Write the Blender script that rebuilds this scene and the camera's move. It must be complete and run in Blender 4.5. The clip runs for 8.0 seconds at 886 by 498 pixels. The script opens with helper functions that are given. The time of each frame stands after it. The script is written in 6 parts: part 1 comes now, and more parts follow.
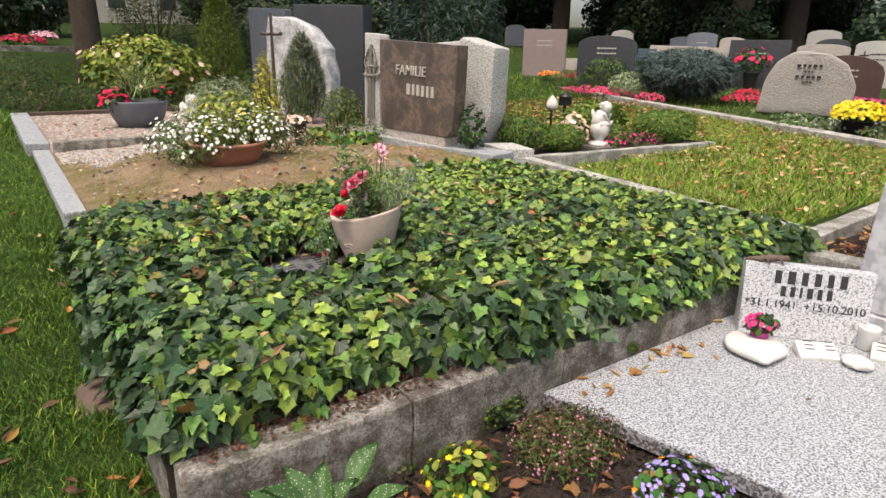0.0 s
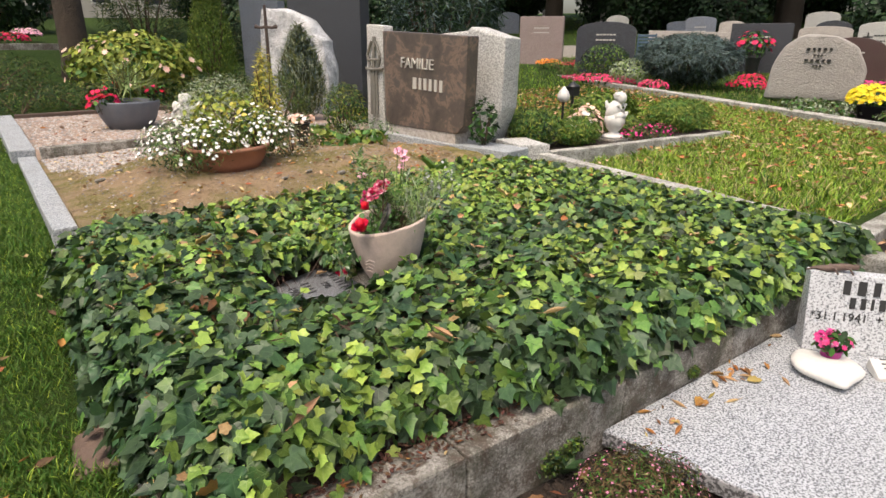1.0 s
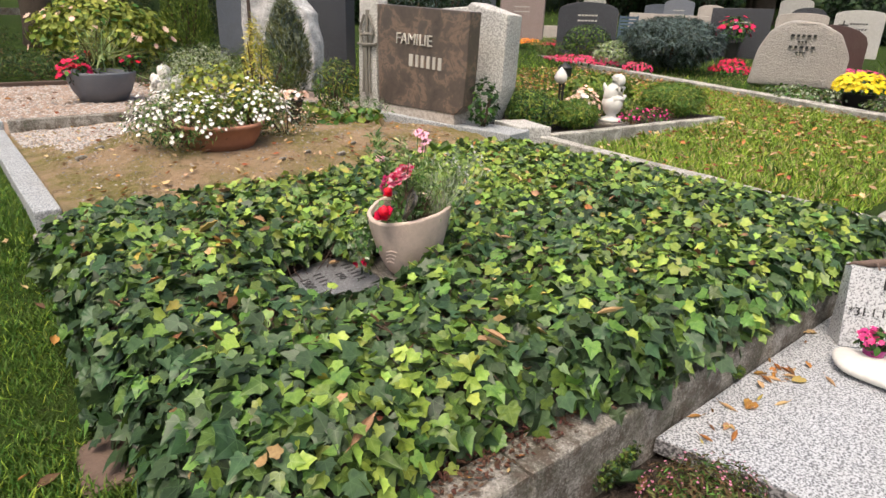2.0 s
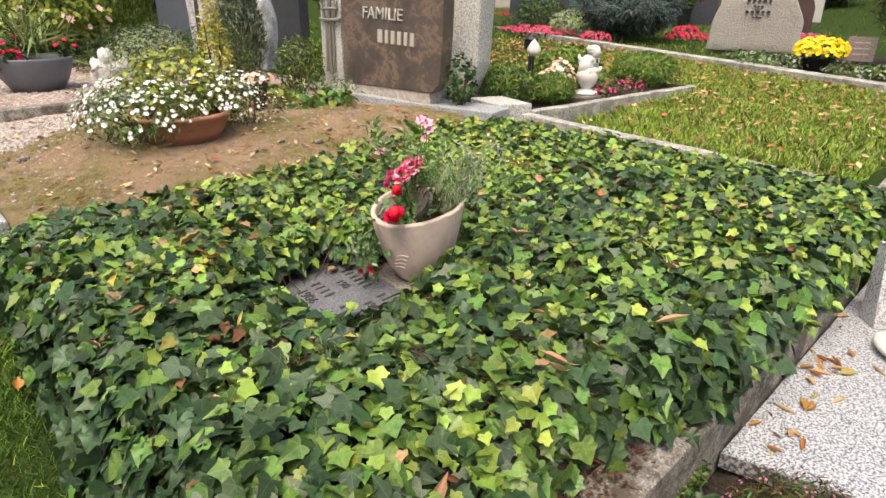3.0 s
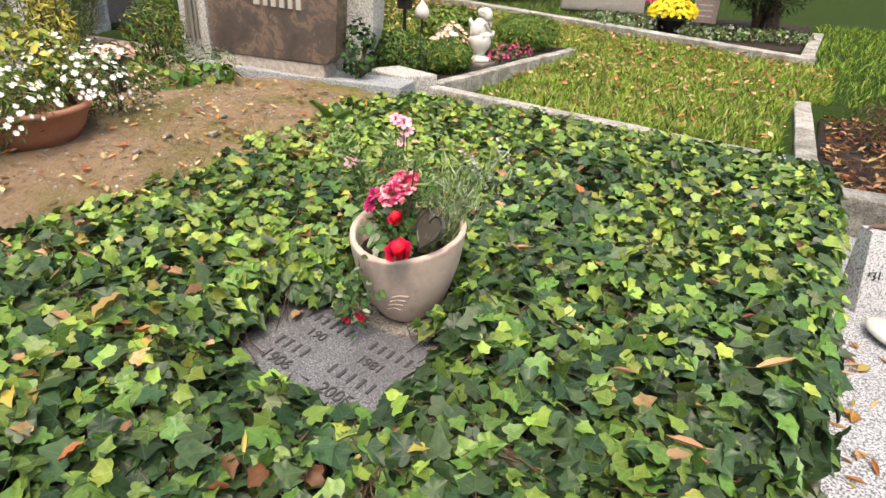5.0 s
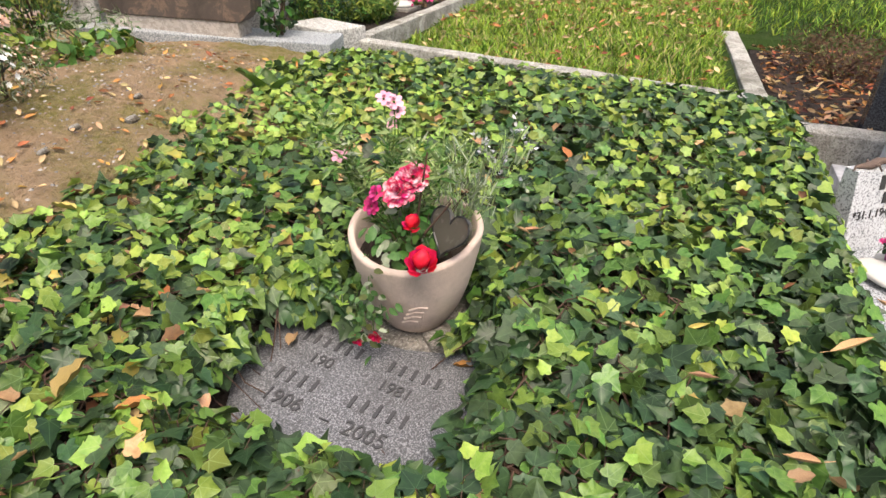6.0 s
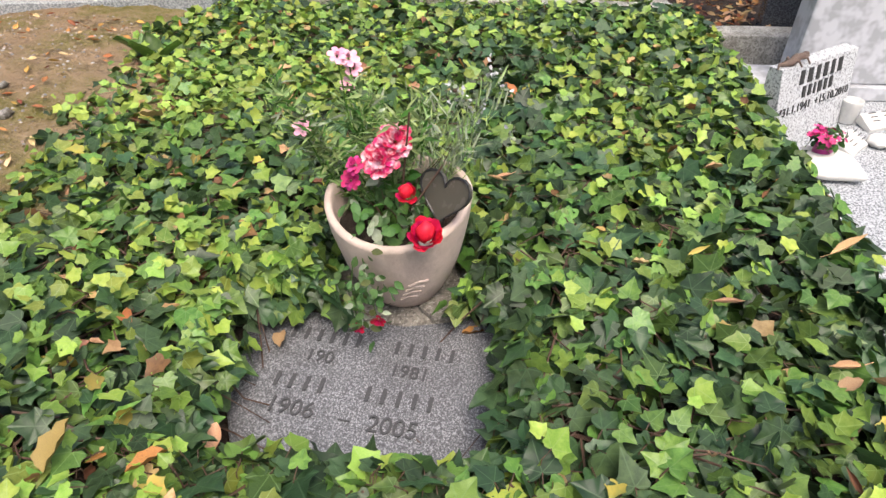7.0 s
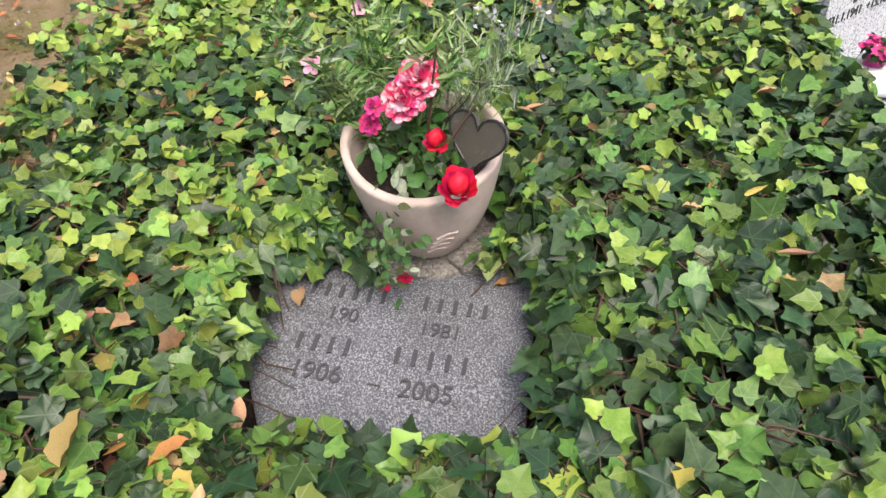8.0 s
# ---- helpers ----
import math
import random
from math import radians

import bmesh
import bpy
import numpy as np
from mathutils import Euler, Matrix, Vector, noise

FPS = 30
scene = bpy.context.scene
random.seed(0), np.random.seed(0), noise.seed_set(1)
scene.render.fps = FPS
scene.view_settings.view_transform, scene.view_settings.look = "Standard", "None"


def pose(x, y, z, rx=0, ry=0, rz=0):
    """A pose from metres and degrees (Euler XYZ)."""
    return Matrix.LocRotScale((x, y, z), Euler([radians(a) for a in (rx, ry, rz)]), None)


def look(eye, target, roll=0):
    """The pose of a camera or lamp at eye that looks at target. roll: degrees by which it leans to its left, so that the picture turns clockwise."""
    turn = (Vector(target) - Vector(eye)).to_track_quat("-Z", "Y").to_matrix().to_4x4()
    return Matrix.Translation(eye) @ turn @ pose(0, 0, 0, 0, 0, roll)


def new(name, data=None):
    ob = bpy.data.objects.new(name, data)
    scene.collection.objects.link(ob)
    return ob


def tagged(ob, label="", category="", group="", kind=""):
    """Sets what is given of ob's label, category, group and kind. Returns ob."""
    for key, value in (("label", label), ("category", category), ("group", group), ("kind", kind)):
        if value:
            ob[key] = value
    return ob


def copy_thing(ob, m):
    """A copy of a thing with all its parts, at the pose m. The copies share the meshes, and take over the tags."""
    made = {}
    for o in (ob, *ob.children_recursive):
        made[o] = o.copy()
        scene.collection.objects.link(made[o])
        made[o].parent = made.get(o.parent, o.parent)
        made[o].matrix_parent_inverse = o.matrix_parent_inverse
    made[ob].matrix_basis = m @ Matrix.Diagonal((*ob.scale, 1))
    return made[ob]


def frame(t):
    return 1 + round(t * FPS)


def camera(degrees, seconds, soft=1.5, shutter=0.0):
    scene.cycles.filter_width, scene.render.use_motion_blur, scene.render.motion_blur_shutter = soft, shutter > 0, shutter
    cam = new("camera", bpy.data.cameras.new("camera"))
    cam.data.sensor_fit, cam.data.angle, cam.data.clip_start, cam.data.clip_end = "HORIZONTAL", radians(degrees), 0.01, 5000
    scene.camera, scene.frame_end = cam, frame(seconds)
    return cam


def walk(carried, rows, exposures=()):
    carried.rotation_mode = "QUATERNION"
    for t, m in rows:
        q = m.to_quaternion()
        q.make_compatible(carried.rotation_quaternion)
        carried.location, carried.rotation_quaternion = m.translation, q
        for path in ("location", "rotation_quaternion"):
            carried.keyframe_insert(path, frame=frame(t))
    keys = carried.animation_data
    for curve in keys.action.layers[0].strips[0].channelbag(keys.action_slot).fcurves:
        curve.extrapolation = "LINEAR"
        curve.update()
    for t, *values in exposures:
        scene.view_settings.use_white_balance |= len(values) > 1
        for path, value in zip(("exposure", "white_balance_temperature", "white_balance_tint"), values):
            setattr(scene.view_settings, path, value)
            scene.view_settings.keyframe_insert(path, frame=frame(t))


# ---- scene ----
cam = camera(71.8, 8.0)
PATH = [
    (0, (0.025, 0.005, 1.247), (1.156, 1.538, 0.637), 1.3),
    (0.5, (0.047, 0.154, 1.252), (1.157, 1.687, 0.605), 0.7),
    (1, (0.067, 0.331, 1.266), (1.208, 1.843, 0.625), 0.2),
    (1.5, (0.039, 0.455, 1.257), (1.189, 1.959, 0.614), 0.8),
    (1.7, (0.014, 0.515, 1.249), (1.182, 1.993, 0.575), 1.4),
    (2.8, (-0.032, 0.881, 1.253), (1.269, 2.208, 0.511), 1.0),
    (3, (-0.011, 0.957, 1.248), (1.292, 2.261, 0.473), 0.7),
    (3.5, (0.027, 1.134, 1.251), (1.35, 2.376, 0.412), 1.5),
    (4, (0.036, 1.303, 1.261), (1.455, 2.445, 0.437), 1.6),
    (4.5, (0.029, 1.495, 1.269), (1.541, 2.466, 0.39), 0.9),
    (4.7, (0.032, 1.548, 1.27), (1.569, 2.479, 0.392), 1.6),
    (5.8, (0.153, 1.937, 1.282), (1.765, 2.578, 0.287), 2.8),
    (6, (0.178, 2.008, 1.284), (1.79, 2.576, 0.246), 1.5),
    (6.5, (0.208, 2.175, 1.277), (1.812, 2.549, 0.142), -2.3),
    (7, (0.247, 2.259, 1.274), (1.831, 2.475, 0.072), -1.4),
    (7.5, (0.337, 2.313, 1.257), (1.831, 2.508, -0.057), -1.6),
    (8, (0.386, 2.336, 1.259), (1.782, 2.543, -0.159), -3.2),
]
EXPOSURES = [(0, 0.88, 7100), (1.5, 0.9, 7150), (3.5, 1.1, 7300), (4.5, 1.12, 7250), (6.5, 1.06, 6950), (8, 1.06, 6600)]
walk(cam, [(t, look(eye, target, roll)) for t, eye, target, roll in PATH], exposures=[(t, stops, kelvin, 11.5) for t, stops, kelvin in EXPOSURES])

# ---- world and light: an overcast autumn day ----
world = bpy.data.worlds.new("overcast_sky")
scene.world = world
world.use_nodes = True
wn = world.node_tree.nodes
sky = wn.new("ShaderNodeTexSky")
sky.sky_type = "NISHITA"
sky.sun_disc = False
sky.sun_elevation, sky.sun_rotation = radians(66), radians(240)
sky.air_density, sky.dust_density, sky.ozone_density = 1.0, 5.0, 0.6
wn["Background"].inputs[1].default_value = 0.13
world.node_tree.links.new(sky.outputs[0], wn["Background"].inputs[0])
sun_data = bpy.data.lights.new("sun", "SUN")
sun_data.energy, sun_data.angle, sun_data.color = 1.1, radians(30), (1.0, 0.96, 0.9)
sun = new("sun", sun_data)
sun.matrix_world = look((0, 0, 30), (30 * math.cos(radians(66)) * 0.87, 30 * math.cos(radians(66)) * 0.5, 30 - 30 * math.sin(radians(66))))


# ---- materials ----
class N:
    """A small node builder."""

    def __init__(self, name):
        self.m = bpy.data.materials.new(name)
        self.m.use_nodes = True
        self.t = self.m.node_tree
        self.b = self.t.nodes["Principled BSDF"]
        self.co = self.t.nodes.new("ShaderNodeTexCoord").outputs["Object"]

    def put(self, kind, **ins):
        node = self.t.nodes.new("ShaderNode" + kind)
        for k, v in ins.items():
            sock = node.inputs[int(k[1:])] if k[0] == "i" and k[1:].isdigit() else node.inputs[k]
            if isinstance(v, bpy.types.NodeSocket):
                self.t.links.new(v, sock)
            else:
                sock.default_value = v
        return node

    def noise(self, scale, detail=4, rough=0.6, vec=None):
        return self.put("TexNoise", Vector=vec or self.co, Scale=scale, Detail=detail, Roughness=rough).outputs[0]

    def math(self, op, a, b=0.0, c=0.0):
        node = self.t.nodes.new("ShaderNodeMath")
        node.operation = op
        for i, v in enumerate((a, b, c)):
            if isinstance(v, bpy.types.NodeSocket):
                self.t.links.new(v, node.inputs[i])
            else:
                node.inputs[i].default_value = v
        return node.outputs[0]

    def ramp(self, fac, stops, flat=False):
        node = self.put("ValToRGB", Fac=fac)
        cr = node.color_ramp
        if flat:
            cr.interpolation = "CONSTANT"
        while len(cr.elements) < len(stops):
            cr.elements.new(0.5)
        for e, (p, c) in zip(cr.elements, stops):
            e.position, e.color = p, (*c, 1)
        return node.outputs[0]

    def mix(self, fac, a, b, kind="MIX"):
        node = self.t.nodes.new("ShaderNodeMix")
        node.data_type, node.blend_type = "RGBA", kind
        for sock, v in ((node.inputs[0], fac), (node.inputs[6], a), (node.inputs[7], b)):
            if isinstance(v, bpy.types.NodeSocket):
                self.t.links.new(v, sock)
            else:
                sock.default_value = v if not isinstance(v, tuple) or len(v) == 4 else (*v, 1)
        return node.outputs[2]

    def end(self, color, rough=0.7, metal=0.0, bump=None, strength=0.3, depth=0.01, spec=0.5):
        for sock, v in ((self.b.inputs["Base Color"], color), (self.b.inputs["Roughness"], rough), (self.b.inputs["Metallic"], metal), (self.b.inputs["Specular IOR Level"], spec)):
            if isinstance(v, bpy.types.NodeSocket):
                self.t.links.new(v, sock)
            else:
                sock.default_value = v if not isinstance(v, tuple) or len(v) == 4 else (*v, 1)
        if bump is not None:
            bn = self.put("Bump", Strength=strength, Distance=depth, Height=bump)
            self.t.links.new(bn.outputs[0], self.b.inputs["Normal"])
        return self.m


def varied(n, color, single, amount=0.35, hue=0.03):
    """Vary a colour from leaf to leaf."""
    r = n.t.nodes.new("ShaderNodeObjectInfo").outputs["Random"] if single else n.t.nodes.new("ShaderNodeNewGeometry").outputs["Random Per Island"]
    r2 = n.math("FRACT", n.math("MULTIPLY", r, 37.7))
    hs = n.put("HueSaturation", Color=color)
    n.t.links.new(n.math("MULTIPLY_ADD", r2, 2 * hue, 0.5 - hue), hs.inputs["Hue"])
    n.t.links.new(n.math("MULTIPLY_ADD", r, 2 * amount, 1 - amount), hs.inputs["Value"])
    return hs.outputs[0]


def m_leaf(name, c1, c2, single=False, amount=0.4, hue=0.02, rough=0.5, veins=None, trans=0.15, spec=0.3):
    """A leaf: two tones, pale veins that spread from its stalk, light that comes through a little."""
    n = N(name)
    col = n.mix(n.ramp(n.noise(60, 4, 0.7), [(0.35, (0, 0, 0)), (0.65, (1, 1, 1))]), c1, c2)
    col = varied(n, col, single, amount, hue)
    if veins:
        uv = n.t.nodes.new("ShaderNodeTexCoord").outputs["UV"]
        sep = n.put("SeparateXYZ", Vector=uv)
        x, y = n.math("ABSOLUTE", n.math("SUBTRACT", sep.outputs[0], 0.5)), n.math("SUBTRACT", sep.outputs[1], 0.25)
        a = n.math("ABSOLUTE", n.math("ARCTAN2", x, y))
        rad = n.math("SQRT", n.math("ADD", n.math("MULTIPLY", x, x), n.math("MULTIPLY", y, y)))
        d = n.math("MINIMUM", n.math("MINIMUM", a, n.math("ABSOLUTE", n.math("SUBTRACT", a, 0.98))), n.math("ABSOLUTE", n.math("SUBTRACT", a, 1.85)))
        v = n.math("MULTIPLY", n.math("LESS_THAN", n.math("MULTIPLY", d, rad), 0.008), 0.4)
        col = n.mix(v, col, veins)
    out = n.end(col, n.math("MULTIPLY_ADD", n.noise(30), 0.25, rough - 0.1), bump=n.noise(120, 3), strength=0.12, depth=0.004, spec=spec)
    if trans:
        tr = n.put("BsdfTranslucent", Color=col)
        mx = n.put("MixShader", Fac=trans)
        n.t.links.new(n.b.outputs[0], mx.inputs[1])
        n.t.links.new(tr.outputs[0], mx.inputs[2])
        n.t.links.new(mx.outputs[0], n.t.nodes["Material Output"].inputs[0])
    return out


def m_plain(name, c1, c2, scale=12, rough=0.7, bump=0.3, fine=90, metal=0.0, depth=0.006, spec=0.5):
    n = N(name)
    col = n.mix(n.noise(scale, 5), c1, c2)
    col = n.mix(n.math("MULTIPLY", n.noise(fine, 3), 0.5), col, tuple(0.55 * (a + b) / 2 for a, b in zip(c1, c2)))
    return n.end(col, n.math("MULTIPLY_ADD", n.noise(scale * 2), 0.2, rough - 0.1), metal, n.noise(fine), bump, depth, spec)


def m_granite(name, dark, mid, light, grain=130, rough=0.6, stain=(0.12, 0.11, 0.08), stained=0.3, bump=0.15, cuts=(0.42, 0.5, 0.57)):
    """Speckled stone of three minerals, with broad stains."""
    n = N(name)
    col = n.ramp(n.noise(grain, 2, 0.7), [(0.0, dark), (cuts[0], dark), (cuts[1], mid), (cuts[2], light), (1.0, light)])
    st = n.ramp(n.noise(4.5, 6, 0.7), [(0.45, (0, 0, 0)), (0.75, (1, 1, 1))])
    col = n.mix(n.math("MULTIPLY", st, stained), col, stain)
    return n.end(col, rough, bump=n.noise(grain * 0.7, 3), strength=bump, depth=0.004)


def m_kerb(name, c1, c2, moss=0.35):
    """Weathered cast stone with grit, dark runs and moss."""
    n = N(name)
    col = n.mix(n.ramp(n.noise(4.5, 9, 0.75), [(0.43, (0, 0, 0)), (0.57, (1, 1, 1))]), c1, c2)
    col = n.mix(n.math("MULTIPLY", n.ramp(n.noise(95, 3, 0.7), [(0.5, (0, 0, 0)), (0.58, (1, 1, 1))]), 0.6), col, (0.08, 0.075, 0.065))
    col = n.mix(n.math("MULTIPLY", n.ramp(n.noise(120, 2), [(0.56, (0, 0, 0)), (0.63, (1, 1, 1))]), 0.6), col, (0.6, 0.58, 0.53))
    st = n.ramp(n.noise(6.5, 7, 0.8), [(0.44, (0, 0, 0)), (0.62, (1, 1, 1))])
    col = n.mix(n.math("MULTIPLY", st, moss), col, (0.065, 0.065, 0.04))
    col = n.mix(n.math("MULTIPLY", n.ramp(n.noise(3.2, 6, 0.7), [(0.55, (0, 0, 0)), (0.66, (1, 1, 1))]), moss * 0.8), col, (0.05, 0.07, 0.02))
    col = n.mix(n.math("MULTIPLY", n.ramp(n.noise(9, 7, 0.8), [(0.5, (0, 0, 0)), (0.6, (1, 1, 1))]), moss * 0.75), col, (0.1, 0.066, 0.045))
    return n.end(col, 0.88, bump=n.noise(70, 6, 0.75), strength=0.9, depth=0.012)


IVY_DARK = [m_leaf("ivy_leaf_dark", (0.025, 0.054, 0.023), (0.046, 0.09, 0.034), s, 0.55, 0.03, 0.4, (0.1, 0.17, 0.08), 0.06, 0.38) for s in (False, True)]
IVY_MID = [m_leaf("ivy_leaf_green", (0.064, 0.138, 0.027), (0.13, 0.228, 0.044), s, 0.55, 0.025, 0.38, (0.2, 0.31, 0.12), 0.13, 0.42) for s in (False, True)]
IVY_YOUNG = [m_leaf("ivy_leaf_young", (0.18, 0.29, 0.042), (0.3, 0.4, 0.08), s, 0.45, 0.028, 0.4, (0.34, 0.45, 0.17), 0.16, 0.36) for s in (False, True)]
IVY_FADED = [m_leaf("faded_ivy_leaf_" + w, a, b, False, 0.4, 0.02, 0.5, None, 0.12, 0.35) for w, a, b in (
    ("yellow", (0.4, 0.31, 0.06), (0.28, 0.28, 0.07)), ("tan", (0.5, 0.32, 0.16), (0.32, 0.19, 0.09)), ("brown", (0.24, 0.115, 0.05), (0.14, 0.07, 0.035)))]
STEM = m_plain("woody_stem", (0.055, 0.03, 0.02), (0.12, 0.065, 0.04), 30)
# brown litter, coloured darker than it is to deepen shade between ivy leaves
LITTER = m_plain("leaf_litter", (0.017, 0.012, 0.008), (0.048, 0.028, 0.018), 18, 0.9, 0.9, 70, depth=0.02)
SOIL = m_plain("dark_soil", (0.016, 0.011, 0.008), (0.055, 0.037, 0.026), 22, 0.95, 1.0, 60, depth=0.02)
KERB = m_kerb("weathered_kerb_stone", (0.44, 0.415, 0.375), (0.16, 0.145, 0.125), 0.8)
KERB_PALE = m_kerb("pale_kerb_stone", (0.62, 0.61, 0.56), (0.36, 0.35, 0.31), 0.3)
KERB_BLUE = m_granite("blue_grey_granite", (0.2, 0.22, 0.235), (0.33, 0.355, 0.37), (0.46, 0.485, 0.5), 110, 0.6)
SLAB = m_granite("speckled_white_granite", (0.09, 0.098, 0.11), (0.31, 0.33, 0.35), (0.52, 0.545, 0.575), 140, 0.45, (0.3, 0.3, 0.29), 0.2, 0.05, (0.41, 0.48, 0.555))
SLAB_PALE = m_granite("pale_speckled_granite", (0.16, 0.17, 0.185), (0.42, 0.435, 0.455), (0.6, 0.62, 0.64), 120, 0.45, (0.35, 0.35, 0.34), 0.2, 0.05, (0.38, 0.45, 0.53))
SLAB_SIDE = m_granite("sawn_granite_edge", (0.06, 0.06, 0.065), (0.17, 0.17, 0.18), (0.36, 0.36, 0.37), 80, 0.6)
PLAQUE = m_granite("wet_dark_granite", (0.07, 0.072, 0.08), (0.14, 0.145, 0.155), (0.36, 0.37, 0.39), 270, 0.36, (0.04, 0.04, 0.042), 0.45, 0.4, (0.4, 0.52, 0.64))
EARTHSTONE = m_plain("earthy_reddish_stone", (0.19, 0.13, 0.1), (0.11, 0.075, 0.06), 14, 0.9, 0.8, 60)
CONCRETE = m_kerb("rough_concrete", (0.36, 0.33, 0.29), (0.24, 0.22, 0.19), 0.15)
GRANITE = m_granite("light_grey_granite", (0.3, 0.3, 0.285), (0.47, 0.465, 0.44), (0.64, 0.635, 0.61), 80, 0.75, (0.3, 0.27, 0.21), 0.25, 0.4)
MARBLE = m_kerb("rough_white_rock", (0.82, 0.83, 0.84), (0.45, 0.48, 0.51), 0.22)
DARKSTONE = m_granite("dark_polished_granite", (0.03, 0.032, 0.038), (0.05, 0.053, 0.062), (0.09, 0.096, 0.11), 150, 0.25, (0.03, 0.03, 0.03), 0.2, 0.02)
BLUESTONE = m_granite("blue_grey_stone", (0.1, 0.115, 0.145), (0.16, 0.18, 0.22), (0.24, 0.26, 0.3), 120, 0.5)
PINKSTONE = m_granite("reddish_grey_granite", (0.16, 0.115, 0.11), (0.28, 0.21, 0.2), (0.4, 0.33, 0.31), 100, 0.55)
SANDSTONE = m_granite("warm_grey_sandstone", (0.37, 0.335, 0.3), (0.45, 0.41, 0.37), (0.53, 0.49, 0.45), 45, 0.85, (0.24, 0.2, 0.16), 0.45, 0.6)
BOULDER = m_plain("weathered_boulder", (0.5, 0.47, 0.43), (0.3, 0.285, 0.26), 7, 0.9, 1.0, 30, depth=0.02)
REDDARK = m_granite("dark_red_granite", (0.05, 0.028, 0.027), (0.08, 0.045, 0.042), (0.12, 0.07, 0.065), 120, 0.3)
POLISHED = m_granite("pale_polished_stone", (0.4, 0.41, 0.43), (0.52, 0.53, 0.56), (0.6, 0.61, 0.64), 12, 0.3, (0.47, 0.48, 0.51), 0.25, 0.02)
LETTER = m_plain("dark_letter_enamel", (0.02, 0.02, 0.02), (0.04, 0.04, 0.04), 20, 0.5, 0.05)
LETTER_PALE = m_plain("pale_cut_letters", (0.5, 0.48, 0.43), (0.62, 0.6, 0.55), 40, 0.7, 0.2)
GROOVE = m_plain("cut_groove", (0.045, 0.046, 0.05), (0.09, 0.091, 0.097), 60, 0.8, 0.3)
CLAY_ = N("weathered_stoneware")
CLAY = CLAY_.end(CLAY_.mix(CLAY_.math("MULTIPLY", CLAY_.ramp(CLAY_.noise(5, 7, 0.7), [(0.42, (0, 0, 0)), (0.62, (1, 1, 1))]), 0.5), CLAY_.mix(CLAY_.noise(22, 8, 0.75), (0.78, 0.63, 0.55), (0.4, 0.315, 0.265)), (0.3, 0.255, 0.21)), 0.85, bump=CLAY_.noise(60, 5, 0.7), strength=0.6, depth=0.006)
TERRACOTTA = m_plain("terracotta", (0.46, 0.21, 0.13), (0.31, 0.135, 0.09), 14, 0.75, 0.2)
GREYPOT = m_plain("grey_glazed_bowl", (0.17, 0.185, 0.215), (0.12, 0.135, 0.16), 12, 0.5, 0.1)
WHITE = m_plain("white_plaster", (0.8, 0.79, 0.76), (0.66, 0.65, 0.61), 16, 0.6, 0.2, 70)
BLACK = m_plain("black_metal", (0.012, 0.012, 0.014), (0.03, 0.03, 0.032), 20, 0.4, 0.1)
BLUEPAINT = m_plain("dark_blue_paint", (0.035, 0.07, 0.11), (0.05, 0.1, 0.15), 20, 0.5, 0.1)
IRON = m_plain("dark_brown_iron", (0.05, 0.035, 0.03), (0.1, 0.065, 0.05), 30, 0.65, 0.3)
PALE_BRONZE = m_plain("weathered_pale_bronze", (0.3, 0.28, 0.24), (0.2, 0.19, 0.17), 30, 0.6, 0.3, 90, 0.2)
RUST = m_plain("rusty_brown_metal", (0.1, 0.065, 0.05), (0.18, 0.125, 0.1), 60, 0.7, 0.5, 120)
GLASSY = m_plain("dull_brown_enamel", (0.075, 0.07, 0.055), (0.12, 0.11, 0.09), 16, 0.25, 0.1)
BARK = m_plain("tree_bark", (0.045, 0.032, 0.022), (0.1, 0.075, 0.055), 14, 0.95, 1.0, 40, depth=0.03)
MAGENTA = m_plain("magenta_foil", (0.5, 0.03, 0.26), (0.38, 0.02, 0.2), 30, 0.35, 0.2)
PLASTER_WALL = m_plain("pale_wall_render", (0.55, 0.52, 0.47), (0.42, 0.4, 0.36), 3, 0.9, 0.2)
WOOD = m_plain("dark_wood", (0.06, 0.04, 0.03), (0.12, 0.08, 0.06), 10, 0.8, 0.4)


def m_petal(name, c1, c2, scale=60, amount=0.2, hue=0.012, white=0.4):
    n = N(name)
    col = varied(n, n.mix(n.ramp(n.noise(scale, 2), [(white, (0, 0, 0)), (white + 0.2, (1, 1, 1))]), c1, c2), False, amount, hue)
    return n.end(col, 0.55, spec=0.3)


P_RED = m_petal("red_petal", (0.68, 0.015, 0.085), (0.48, 0.006, 0.05))
P_ROSE = m_petal("red_and_white_striped_petal", (0.6, 0.02, 0.11), (0.82, 0.52, 0.58), 60, white=0.46)
P_PINK = m_petal("magenta_petal", (0.66, 0.06, 0.24), (0.5, 0.02, 0.14))
P_PALEPINK = m_petal("pale_pink_petal", (0.8, 0.34, 0.46), (0.82, 0.5, 0.58))
P_PEACH = m_petal("peach_petal", (0.75, 0.42, 0.3), (0.7, 0.55, 0.45))
P_WHITE = m_petal("white_petal", (0.8, 0.8, 0.76), (0.75, 0.75, 0.72), amount=0.1)
P_CORAL = m_petal("coral_pink_petal", (0.72, 0.06, 0.17), (0.6, 0.04, 0.12))
P_YELLOW = m_petal("yellow_petal", (0.8, 0.55, 0.01), (0.72, 0.62, 0.03), amount=0.15)
P_BLUE = m_petal("violet_blue_petal", (0.27, 0.24, 0.62), (0.42, 0.38, 0.72))
P_LAV = m_petal("faded_lavender", (0.4, 0.4, 0.46), (0.55, 0.55, 0.55))
P_ORANGE = m_petal("orange_petal", (0.75, 0.16, 0.015), (0.66, 0.3, 0.03))
